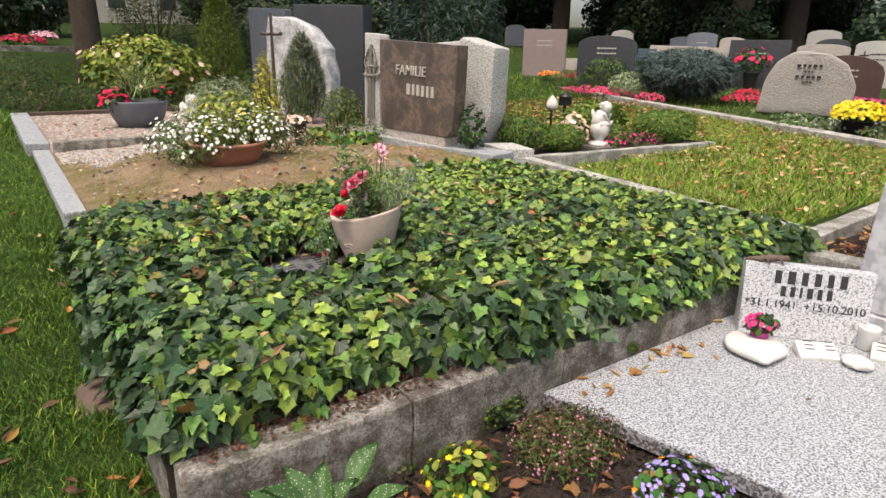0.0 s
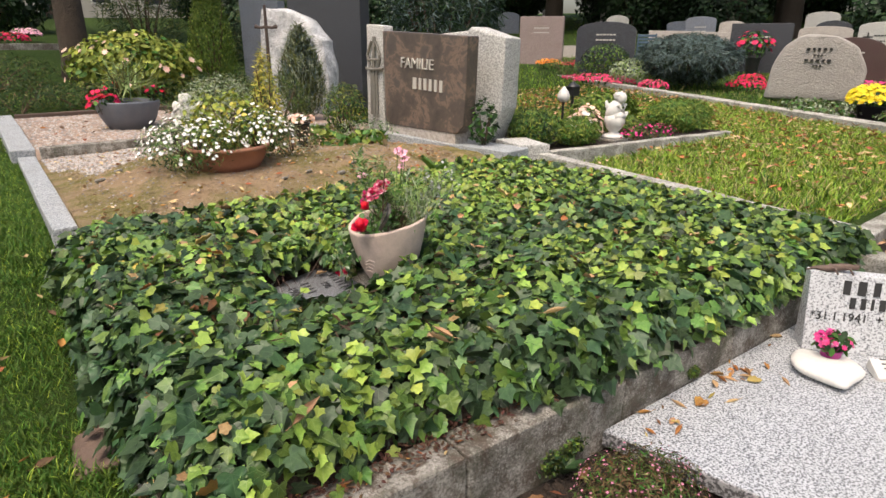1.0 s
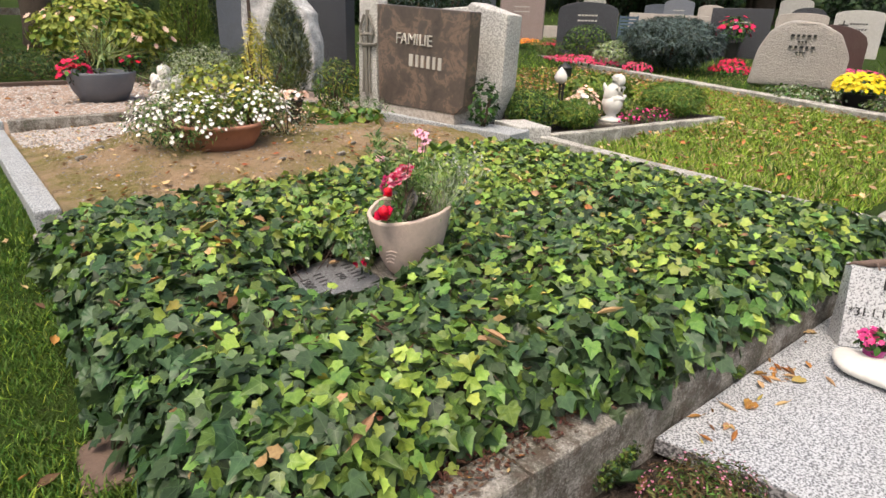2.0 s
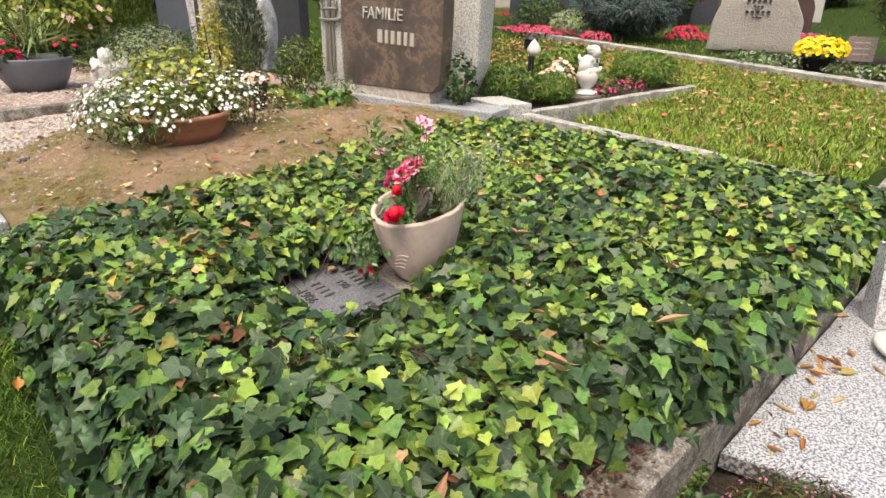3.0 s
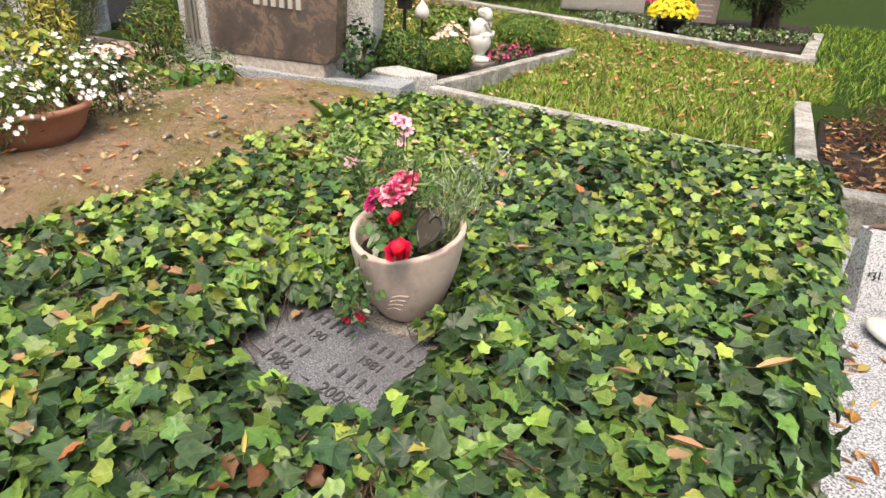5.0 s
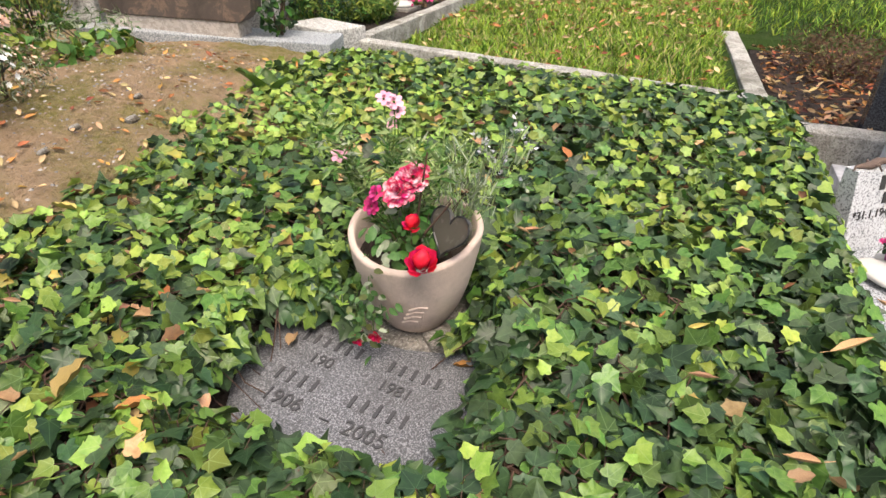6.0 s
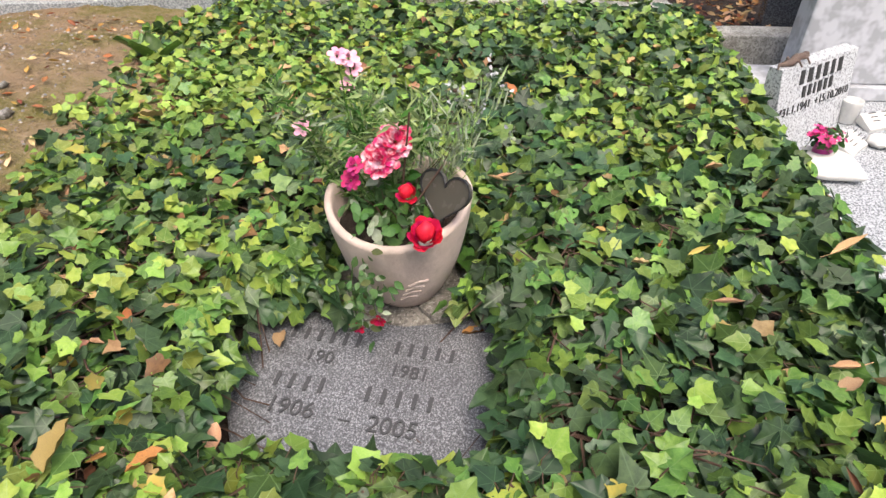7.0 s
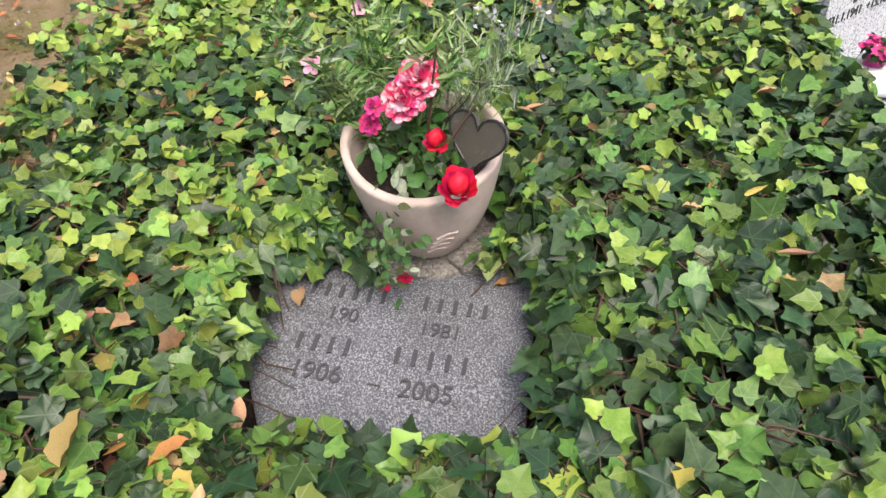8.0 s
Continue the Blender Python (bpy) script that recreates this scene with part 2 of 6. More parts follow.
# near-black: the deep shade inside background foliage is put into the leaf colour
L_DEEP = m_leaf("shade_darkened_leaf", (0.008, 0.02, 0.008), (0.018, 0.036, 0.014))
L_GREEN = m_leaf("green_leaf", (0.045, 0.13, 0.02), (0.08, 0.19, 0.035))
L_DARK = m_leaf("dark_green_leaf", (0.014, 0.04, 0.014), (0.03, 0.07, 0.022))
L_LIME = m_leaf("lime_leaf", (0.22, 0.28, 0.04), (0.34, 0.36, 0.07))
L_YELLOW = m_leaf("yellow_green_leaf", (0.52, 0.47, 0.08), (0.62, 0.55, 0.13))
L_SOFT = m_leaf("soft_yellow_green_leaf", (0.15, 0.22, 0.03), (0.25, 0.3, 0.055))
L_GREY = m_leaf("grey_green_leaf", (0.24, 0.29, 0.19), (0.36, 0.41, 0.3))
L_BLUE = m_leaf("blue_green_needle", (0.045, 0.078, 0.075), (0.12, 0.17, 0.165), amount=0.6)
L_OLIVE = m_leaf("olive_leaf", (0.08, 0.1, 0.03), (0.13, 0.15, 0.045))
L_BRONZE = m_leaf("bronze_red_leaf", (0.12, 0.055, 0.03), (0.09, 0.075, 0.03))
L_ROSE = m_leaf("rose_leaf", (0.06, 0.14, 0.04), (0.1, 0.19, 0.06), amount=0.3)
L_NEEDLE = m_leaf("soft_green_needle", (0.22, 0.33, 0.11), (0.32, 0.42, 0.18))
L_HEDGE = m_leaf("clipped_hedge_leaf", (0.06, 0.12, 0.015), (0.11, 0.18, 0.025))
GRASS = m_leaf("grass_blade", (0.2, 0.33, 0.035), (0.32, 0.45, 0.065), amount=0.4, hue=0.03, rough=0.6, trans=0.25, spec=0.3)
# darker copy of GRASS with shade in its colour; also the deeper-green path
GRASS_SHADE = m_leaf("shaded_grass_blade", (0.055, 0.12, 0.018), (0.1, 0.19, 0.03), amount=0.4, hue=0.03, rough=0.6, trans=0.25, spec=0.3)
DRY_GRASS = m_leaf("dry_grass_blade", (0.36, 0.31, 0.13), (0.46, 0.42, 0.2), amount=0.4, rough=0.7, trans=0.2, spec=0.2)
DEAD = [m_leaf("dead_leaf_" + w, a, b, s, 0.3, 0.02, 0.6, None, 0.1) for w, a, b, s in (
    ("orange", (0.5, 0.24, 0.065), (0.27, 0.12, 0.045), True), ("tan", (0.58, 0.4, 0.22), (0.36, 0.21, 0.11), True),
    ("yellow", (0.52, 0.4, 0.12), (0.36, 0.27, 0.1), True), ("brown", (0.22, 0.1, 0.045), (0.13, 0.06, 0.03), True))]
DEAD_LAWN = [m_leaf("lawn_leaf_" + w, a, b, False, 0.35, 0.03, 0.7, None, 0.1) for w, a, b in (
    ("orange", (0.55, 0.27, 0.09), (0.42, 0.2, 0.07)), ("tan", (0.66, 0.5, 0.29), (0.55, 0.38, 0.2)), ("rust", (0.36, 0.14, 0.06), (0.25, 0.1, 0.05)))]
DEAD_MANY = [m_leaf("littered_leaf_" + w, a, b, False, 0.4, 0.03, 0.7, None, 0.1) for w, a, b in (
    ("orange", (0.42, 0.18, 0.06), (0.3, 0.13, 0.05)), ("tan", (0.5, 0.36, 0.19), (0.4, 0.27, 0.14)), ("brown", (0.13, 0.06, 0.038), (0.07, 0.035, 0.024)))]


def m_ground():
    n = N("lawn_soil")
    col = n.mix(n.noise(3, 5), (0.024, 0.05, 0.009), (0.04, 0.072, 0.014))
    col = n.mix(n.ramp(n.noise(14, 5, 0.7), [(0.55, (0, 0, 0)), (0.75, (1, 1, 1))]), col, (0.07, 0.06, 0.03))
    return n.end(col, 0.95, bump=n.noise(60, 4), strength=1.0, depth=0.03, spec=0.15)


def m_mound():
    n = N("sandy_grave_soil")
    col = n.mix(n.noise(5, 6, 0.7), (0.56, 0.4, 0.245), (0.31, 0.205, 0.115))
    col = n.mix(n.math("MULTIPLY", n.ramp(n.noise(2.6, 5), [(0.44, (0, 0, 0)), (0.6, (1, 1, 1))]), n.math("MULTIPLY_ADD", n.noise(28, 5, 0.7), 2.4, -0.4)), col, (0.22, 0.2, 0.045))
    col = n.mix(n.math("MULTIPLY", n.ramp(n.noise(11, 6, 0.75), [(0.54, (0, 0, 0)), (0.66, (1, 1, 1))]), 0.6), col, (0.1, 0.068, 0.036))
    col = n.mix(n.ramp(n.noise(150, 2), [(0.6, (0, 0, 0)), (0.7, (1, 1, 1))]), col, (0.4, 0.33, 0.26))
    return n.end(col, 0.95, bump=n.noise(75, 5, 0.7), strength=1.0, depth=0.035)


def m_brown_granite():
    n = N("brown_swirled_granite")
    warp = n.mix(0.5, n.co, n.put("TexNoise", Vector=n.co, Scale=2.2, Detail=3.0).outputs[1], "ADD")
    f = n.noise(3.5, 7, 0.68, warp)
    col = n.ramp(f, [(0.3, (0.04, 0.036, 0.034)), (0.42, (0.085, 0.068, 0.06)), (0.5, (0.11, 0.086, 0.074)), (0.545, (0.24, 0.165, 0.125)), (0.58, (0.11, 0.09, 0.08)), (0.75, (0.06, 0.053, 0.05))])
    col = n.mix(n.math("MULTIPLY", n.noise(140, 2), 0.25), col, (0.15, 0.13, 0.12))
    return n.end(col, 0.35, bump=n.noise(100), strength=0.04, depth=0.003)


GROUND, MOUND, BROWN = m_ground(), m_mound(), m_brown_granite()
GRAVEL = [m_plain("gravel_" + w, a, b, 40, 0.85, 0.3) for w, a, b in (("rose", (0.42, 0.32, 0.26), (0.3, 0.215, 0.17)), ("white", (0.54, 0.5, 0.46), (0.42, 0.39, 0.36)), ("grey", (0.3, 0.28, 0.26), (0.22, 0.2, 0.185)))]


# ---- builders ----
def link(name, me, mats, parent=None, label="", smooth=True):
    for m in mats if isinstance(mats, (list, tuple)) else [mats]:
        me.materials.append(m)
    if smooth:
        me.polygons.foreach_set("use_smooth", [True] * len(me.polygons))
    ob = new(name, me)
    ob.parent = parent
    return tagged(ob, label) if label else ob


def part(name, bm, mats, parent=None, label="", smooth=False):
    me = bpy.data.meshes.new(name)
    bm.normal_update()
    bm.to_mesh(me)
    bm.free()
    return link(name, me, mats, parent, label, smooth)


def thing(name, at=(0, 0, 0), label="", category="", group="", kind=""):
    ob = new(name)
    ob.location = at
    ob.empty_display_size = 0.05
    return tagged(ob, label, category, group, kind)


def prism(pts, z0, z1, bevel=0.008, wobble=0.0, top=None, seg=2):
    """A block over a ground outline, bevelled; top(x, y) gives the top's height."""
    bm = bmesh.new()
    lo = [bm.verts.new((x, y, z0)) for x, y in pts]
    hi = [bm.verts.new((x, y, top(x, y) if top else z1)) for x, y in pts]
    n = len(pts)
    bm.faces.new(lo[::-1])
    bm.faces.new(hi)
    for i in range(n):
        bm.faces.new((lo[i], lo[(i + 1) % n], hi[(i + 1) % n], hi[i]))
    bmesh.ops.recalc_face_normals(bm, faces=bm.faces[:])
    if bevel:
        bmesh.ops.bevel(bm, geom=bm.edges[:], offset=bevel, segments=seg, profile=0.6, affect="EDGES")
    if wobble:
        rough_up(bm, wobble)
    return bm


def rough_up(bm, amount, scale=6.0, cuts=0):
    if cuts:
        bmesh.ops.subdivide_edges(bm, edges=bm.edges[:], cuts=cuts, use_grid_fill=True)
    for v in bm.verts:
        v.co += amount * noise.noise_vector(v.co * scale)
    return bm


def bar_outline(p, q, w):
    """The outline of a strip w wide whose right side, from p to q, is the line given."""
    d = (Vector(q) - Vector(p)).normalized()
    s = Vector((-d.y, d.x)) * w
    return [tuple(p), tuple(q), tuple(Vector(q) + s), tuple(Vector(p) + s)]


def kerb(p, q, w, z0, zp, zq, mat, label, pieces=1):
    """A run of kerb stones from p to q, its top from zp to zq, with open joints."""
    p, q = Vector(p), Vector(q)
    d = (q - p).normalized()
    root = thing("kerb", (p.x, p.y, z0), label, "kerb", "", "structure")
    for i in range(pieces):
        a, b = i / pieces, (i + 1) / pieces
        pa, pb = p.lerp(q, a) + d * 0.003, p.lerp(q, b) - d * 0.003
        za, zb = zp + (zq - zp) * a, zp + (zq - zp) * b
        out = [(Vector(o) - p) for o in bar_outline(pa, pb, w)]
        bm = prism([(o.x, o.y) for o in out], 0, 0, 0.009, 0.0, lambda x, y: za - z0 + (zb - za) * max(0, min(1, (Vector((x, y)) + p - pa).dot(d) / (pb - pa).length)))
        rough_up(bm, 0.007, 7.0, 3)
        part("kerb_stone", bm, mat, root)
    return root


def lathe(profile, seg=28):
    """A turned form from (radius, height) pairs."""
    bm = bmesh.new()
    rings = [[bm.verts.new((r * math.cos(2 * math.pi * i / seg), r * math.sin(2 * math.pi * i / seg), z)) for i in range(seg)] for r, z in profile]
    for a, b in zip(rings, rings[1:]):
        for i in range(seg):
            bm.faces.new((a[i], a[(i + 1) % seg], b[(i + 1) % seg], b[i]))
    bm.faces.new(rings[0][::-1])
    bm.faces.new(rings[-1])
    return bm


def tube(path, radii, seg=6, bm=None):
    """A tapered round stem along points."""
    bm = bm or bmesh.new()
    path = [Vector(p) for p in path]
    rings = []
    for i, p in enumerate(path):
        d = (path[min(i + 1, len(path) - 1)] - path[max(i - 1, 0)]).normalized()
        u = d.orthogonal().normalized()
        v = d.cross(u)
        r = radii[i] if isinstance(radii, (list, tuple)) else radii
        rings.append([bm.verts.new(p + r * (math.cos(2 * math.pi * k / seg) * u + math.sin(2 * math.pi * k / seg) * v)) for k in range(seg)])
    for a, b in zip(rings, rings[1:]):
        for k in range(seg):
            bm.faces.new((a[k], a[(k + 1) % seg], b[(k + 1) % seg], b[k]))
    bm.faces.new(rings[0][::-1])
    bm.faces.new(rings[-1])
    return bm


def blob(bm, at, size, sub=2, rough=0.0, scale=4.0, turn=None):
    """A rounded lump added to bm."""
    res = bmesh.ops.create_icosphere(bm, subdivisions=sub, radius=1.0)
    for v in res["verts"]:
        n = 1 + rough * noise.noise(v.co * scale + Vector(at) * 7)
        c = Vector((v.co.x * size[0] * n, v.co.y * size[1] * n, v.co.z * size[2] * n))
        v.co = (turn @ c if turn else c) + Vector(at)
    return bm


rng = np.random.default_rng(7)


def template(kind):
    """Vertices (x across, y to the tip, z out of the leaf) and faces of one small piece."""
    if kind == "ivy":
        half = [(0.1, -0.1), (0.25, -0.16), (0.41, -0.14), (0.52, -0.05), (0.5, 0.07), (0.48, 0.16), (0.53, 0.25), (0.6, 0.37), (0.5, 0.43), (0.39, 0.49), (0.3, 0.58), (0.2, 0.73), (0.09, 0.89)]
        v = [(0, 0, 0), (0, 0.3, -0.03), (0, 1.0, -0.1)] + [(x, y, z) for (x, y), z in zip(half, (0.005, 0.005, -0.01, -0.03, 0.01, 0.03, 0.0, -0.05, -0.005, 0.02, 0.03, 0.0, -0.03))] + [(-x * 0.95, y, z) for (x, y), z in zip(half, (0.005, 0.01, -0.005, -0.02, 0.02, 0.035, 0.01, -0.03, 0.0, 0.03, 0.04, 0.01, -0.02))]
        f = []
        for o, flip in ((3, 0), (16, 1)):
            ring = [0, *range(o, o + 13), 2]
            for a, b in zip(ring, ring[1:]):
                f.append((1, a, b) if not flip else (1, b, a))
    elif kind == "ivy_young":
        half = [(0.1, -0.07), (0.24, -0.11), (0.42, -0.03), (0.4, 0.1), (0.44, 0.24), (0.54, 0.41), (0.4, 0.46), (0.29, 0.56), (0.16, 0.75)]
        v = [(0, 0, 0), (0, 0.36, -0.06), (0, 0.94, -0.06)] + [(x, y, 0.24 * x) for x, y in half] + [(-x, y, 0.2 * x) for x, y in half]
        f = []
        for o, flip in ((3, 0), (12, 1)):
            ring = [0, *range(o, o + 9), 2]
            for a, b in zip(ring, ring[1:]):
                f.append((1, a, b) if not flip else (1, b, a))
    elif kind == "ivy_narrow":
        half = [(0.08, -0.08), (0.2, -0.13), (0.33, -0.1), (0.38, -0.01), (0.34, 0.1), (0.36, 0.17), (0.42, 0.27), (0.33, 0.34), (0.26, 0.43), (0.21, 0.55), (0.15, 0.7), (0.08, 0.87)]
        v = [(0, 0, 0), (0, 0.34, -0.05), (0, 1.06, -0.12)] + [(x, y, 0.2 * x - 0.12 * y * y) for x, y in half] + [(-x, y * 0.97, 0.26 * x - 0.1 * y * y) for x, y in half]
        f = []
        for o, flip in ((3, 0), (15, 1)):
            ring = [0, *range(o, o + 12), 2]
            for a, b in zip(ring, ring[1:]):
                f.append((1, a, b) if not flip else (1, b, a))
    elif kind == "sward":
        v = [(0.05, 0, 0), (-0.05, 0, 0), (0.055, 0.45, 0.1), (-0.055, 0.45, 0.1), (0.03, 0.8, 0.3), (-0.03, 0.8, 0.3), (0, 0.98, 0.55)]
        f = [(0, 2, 3, 1), (2, 4, 5, 3), (4, 6, 5)]
    elif kind == "oval":
        v = [(0, 0, 0), (0, 0.5, -0.05), (0, 1, -0.14), (0.24, 0.22, 0.03), (0.3, 0.5, 0.04), (0.18, 0.8, -0.03), (-0.24, 0.22, 0.03), (-0.3, 0.5, 0.04), (-0.18, 0.8, -0.03)]
        f = [(0, 3, 4, 1), (1, 4, 5, 2), (0, 1, 7, 6), (1, 2, 8, 7)]
    elif kind == "lance":
        v = [(0, 0, 0), (0.1, 0.4, 0.03), (0, 0.42, -0.02), (-0.1, 0.4, 0.03), (0, 1, -0.1)]
        f = [(0, 1, 2), (0, 2, 3), (1, 4, 2), (2, 4, 3)]
    elif kind == "needle":
        v = [(0.05, 0, 0), (-0.05, 0, 0), (0.045, 0.6, 0.02), (-0.045, 0.6, 0.02), (0, 1, 0)]
        f = [(0, 2, 3, 1), (2, 4, 3)]
    elif kind == "blade":
        v = [(0.03, 0, 0), (-0.03, 0, 0), (0.025, 0.5, 0.05), (-0.025, 0.5, 0.05), (0, 1, 0.25)]
        f = [(0, 2, 3, 1), (2, 4, 3)]
    elif kind == "flower":
        k = 7
        v = [(0, 0, 0)]
        for i in range(2 * k):
            a, r = math.pi * i / k, 0.5 if i % 2 == 0 else 0.3
            v.append((r * math.sin(a), r * math.cos(a), 0.12 if i % 2 == 0 else 0.08))
        f = [(0, i + 1, (i + 1) % (2 * k) + 1) for i in range(2 * k)]
    elif kind == "petal":
        v = [(0, 0, 0), (0.35, 0.45, 0.14), (0.28, 0.85, 0.05), (0, 0.98, 0.02), (-0.28, 0.85, 0.05), (-0.35, 0.45, 0.14), (0, 0.5, 0)]
        f = [(6, 0, 1), (6, 1, 2), (6, 2, 3), (6, 3, 4), (6, 4, 5), (6, 5, 0)]
    elif kind == "dead":
        rim = [(0.012, 0, 0), (0.17, 0.06, 0.09), (0.3, 0.2, 0.19), (0.36, 0.38, 0.16), (0.35, 0.56, 0.21), (0.25, 0.76, 0.13), (0.13, 0.92, 0.16), (0, 1.04, 0.1)]
        v = [(0, -0.38, 0.08), (0, 0.3, 0), (0, 0.65, -0.02)] + rim + [(-x * 0.95, y - 0.02, z * 1.5) for x, y, z in rim[:-1]]
        right, lef = list(range(3, 11)), [*range(11, 18), 10]
        f = [(0, 3, 11)]
        for ring, flip in ((right, 0), (lef, 1)):
            for a, b in zip(ring, ring[1:]):
                hub = 1 if v[a][1] < 0.45 else 2
                f.append((hub, a, b) if not flip else (hub, b, a))
        f += [(1, right[4], 2), (1, 2, lef[4])]
    elif kind == "curl":
        v, f = [], []
        for j, (w, y) in enumerate(((0.02, -0.3), (0.03, 0.0), (0.2, 0.14), (0.29, 0.34), (0.26, 0.55), (0.21, 0.68), (0.15, 0.86), (0.02, 1.06))):
            for k in (-2, -1, 0, 1, 2):
                a = 0.62 * k
                ww = w * (1 + 0.12 * ((j * 5 + k * 3) % 4 - 1.5))
                v.append((ww * math.sin(a), y + 0.02 * k * (j % 2), 0.9 * ww * (1 - math.cos(a)) + 0.28 * (y - 0.4) ** 2))
        for j in range(7):
            for k in range(4):
                q = j * 5 + k
                f.append((q, q + 1, q + 6, q + 5))
    elif kind == "pebble":
        v = [(0.5, 0, 0), (0.15, 0.45, 0.03), (-0.4, 0.28, 0), (-0.42, -0.25, 0.02), (0.1, -0.42, 0), (0.02, 0.02, 0.32), (0.25, 0.2, 0.2), (-0.2, -0.1, 0.27)]
        f = [(0, 1, 6), (1, 5, 6), (5, 0, 6), (1, 2, 5), (2, 7, 5), (2, 3, 7), (3, 4, 7), (4, 5, 7), (4, 0, 5)]
    return np.array(v, float), f


def unit(a):
    return a / np.maximum(np.linalg.norm(a, axis=1, keepdims=True), 1e-9)


def frames_of(tip, nor):
    nor = unit(nor)
    tip = unit(tip - nor * (tip * nor).sum(1, keepdims=True))
    return np.cross(tip, nor), tip, nor


def scatter(name, kind, pos, tip, nor, size, mats, pick=None, parent=None, label="", uv=False, wide=1.0, curl=1.0):
    """Many small pieces as one mesh: each at pos, pointing to tip, facing nor; wide and curl vary their shape."""
    V, F = template(kind)
    s, t, u = frames_of(tip, nor)
    size = np.asarray(size, float).reshape(-1, 1, 1)
    wide, curl = (np.broadcast_to(np.asarray(a, float), (len(pos),)).reshape(-1, 1, 1) for a in (wide, curl))
    P = pos[:, None, :] + size * (wide * V[None, :, 0:1] * s[:, None, :] + V[None, :, 1:2] * t[:, None, :] + curl * V[None, :, 2:3] * u[:, None, :])
    n, k = len(pos), len(V)
    faces = [tuple(i * k + j for j in f) for i in range(n) for f in F]
    me = bpy.data.meshes.new(name)
    me.from_pydata(P.reshape(-1, 3).tolist(), [], faces)
    if pick is not None:
        me.polygons.foreach_set("material_index", np.repeat(np.asarray(pick, int), len(F)).tolist())
    if uv:
        lay = me.uv_layers.new(name="leaf")
        loops = np.zeros(len(me.loops), int)
        me.loops.foreach_get("vertex_index", loops)
        lay.data.foreach_set("uv", np.stack([V[loops % k, 0] * 0.5 + 0.5, V[loops % k, 1] * 0.5 + 0.25], 1).ravel())
    me.update()
    return link(name, me, mats, parent, label, smooth=kind not in ("pebble",))


def rand_dirs(n):
    return unit(rng.normal(size=(n, 3)))


def shrub(name, at, size, kind, count, leaf, mats, label, category="shrub", pick=None, shell=0.5, up=0.4, gaps=0.35, flowers=(), stems=6, base=0.0, cone=0.0, group="", parent=None, tip_up=0.3):
    """A plant: stems from the base and a broken crown of leaves within an ellipsoid. flowers: (kind, count, size, material, label)."""
    root = thing(name, at, label, category, group) if parent is None else parent
    c = np.array((0, 0, base + size[2] * 0.5))
    half = np.array((size[0] / 2, size[1] / 2, size[2] / 2))

    def inside(n, low):
        out = np.zeros((0, 3))
        while len(out) < n:
            d = rand_dirs(2 * n)
            r = rng.uniform(low, 1, (2 * n, 1)) ** 0.6
            q = d * r
            q[:, :2] *= np.clip(1 - cone * (q[:, 2:] * 0.5 + 0.5), 0.04, 1)
            keep = np.array([noise.noise(Vector(v) * 2.6 + Vector(at)) for v in d]) > -gaps - 0.4 * rng.random(2 * n) + (r[:, 0] - 0.7) * 0.5
            out = np.vstack([out, q[keep]])
        return out[:n]

    q = inside(count, shell)
    pos = q * half + c
    nor = unit(q + rand_dirs(count) * 0.7 + np.array((0, 0, up)))
    tip = unit(q * (1, 1, 0.3) + rand_dirs(count) * 0.9 + np.array((0, 0, tip_up)))
    scatter("foliage", kind, pos, tip, nor, leaf * rng.uniform(0.6, 1.25, count), mats, rng.integers(0, len(mats), count) if pick is None else rng.choice(len(mats), count, p=pick), root)["kind"] = "stuff"
    if stems:
        bm = bmesh.new()
        for i in range(stems):
            a = rng.uniform(0, 2 * math.pi)
            e = Vector((math.cos(a) * half[0] * 0.6, math.sin(a) * half[1] * 0.6, base + size[2] * rng.uniform(0.5, 0.8)))
            tube([(e.x * 0.1, e.y * 0.1, -0.02), (e.x * 0.5, e.y * 0.5, e.z * 0.5), e], [0.012 * size[2] + 0.003, 0.008 * size[2] + 0.002, 0.002], 5, bm)
        part("stem", bm, STEM, root)
    for fk, fn, fs, fm, fl in flowers:
        q = inside(fn, 0.9)
        q[:, 2] = np.abs(q[:, 2]) * 1.0 + rng.uniform(-0.5, 0.05, fn)
        if fn <= 270 and fs < 0.035 and fk == "flower" and at[1] < 6 and at[0] < 2.5:
            V, F = template(fk)
            me = bpy.data.meshes.new("flower")
            me.from_pydata(V.tolist(), [], F)
            me.materials.append(fm)
            S_, T_, U_ = frames_of(rand_dirs(fn), unit(q + np.array((-0.3, -0.3, 0.8)) + 0.3 * rand_dirs(fn)))
            for i in range(fn):
                o = new("flower", me)
                o.parent = root
                o.matrix_basis = Matrix.Translation(q[i] * half * 1.04 + c) @ Matrix((S_[i], T_[i], U_[i])).transposed().to_4x4() @ Matrix.Scale(fs * rng.uniform(0.7, 1.2), 4)
            continue
        o = scatter("flowers", fk, q * half * 1.04 + c, rand_dirs(fn), unit(q + np.array((-0.3, -0.3, 0.8)) + 0.3 * rand_dirs(fn)), fs * rng.uniform(0.7, 1.2, fn), [fm], None, root, fl)
        o["kind"] = "stuff"
    return root


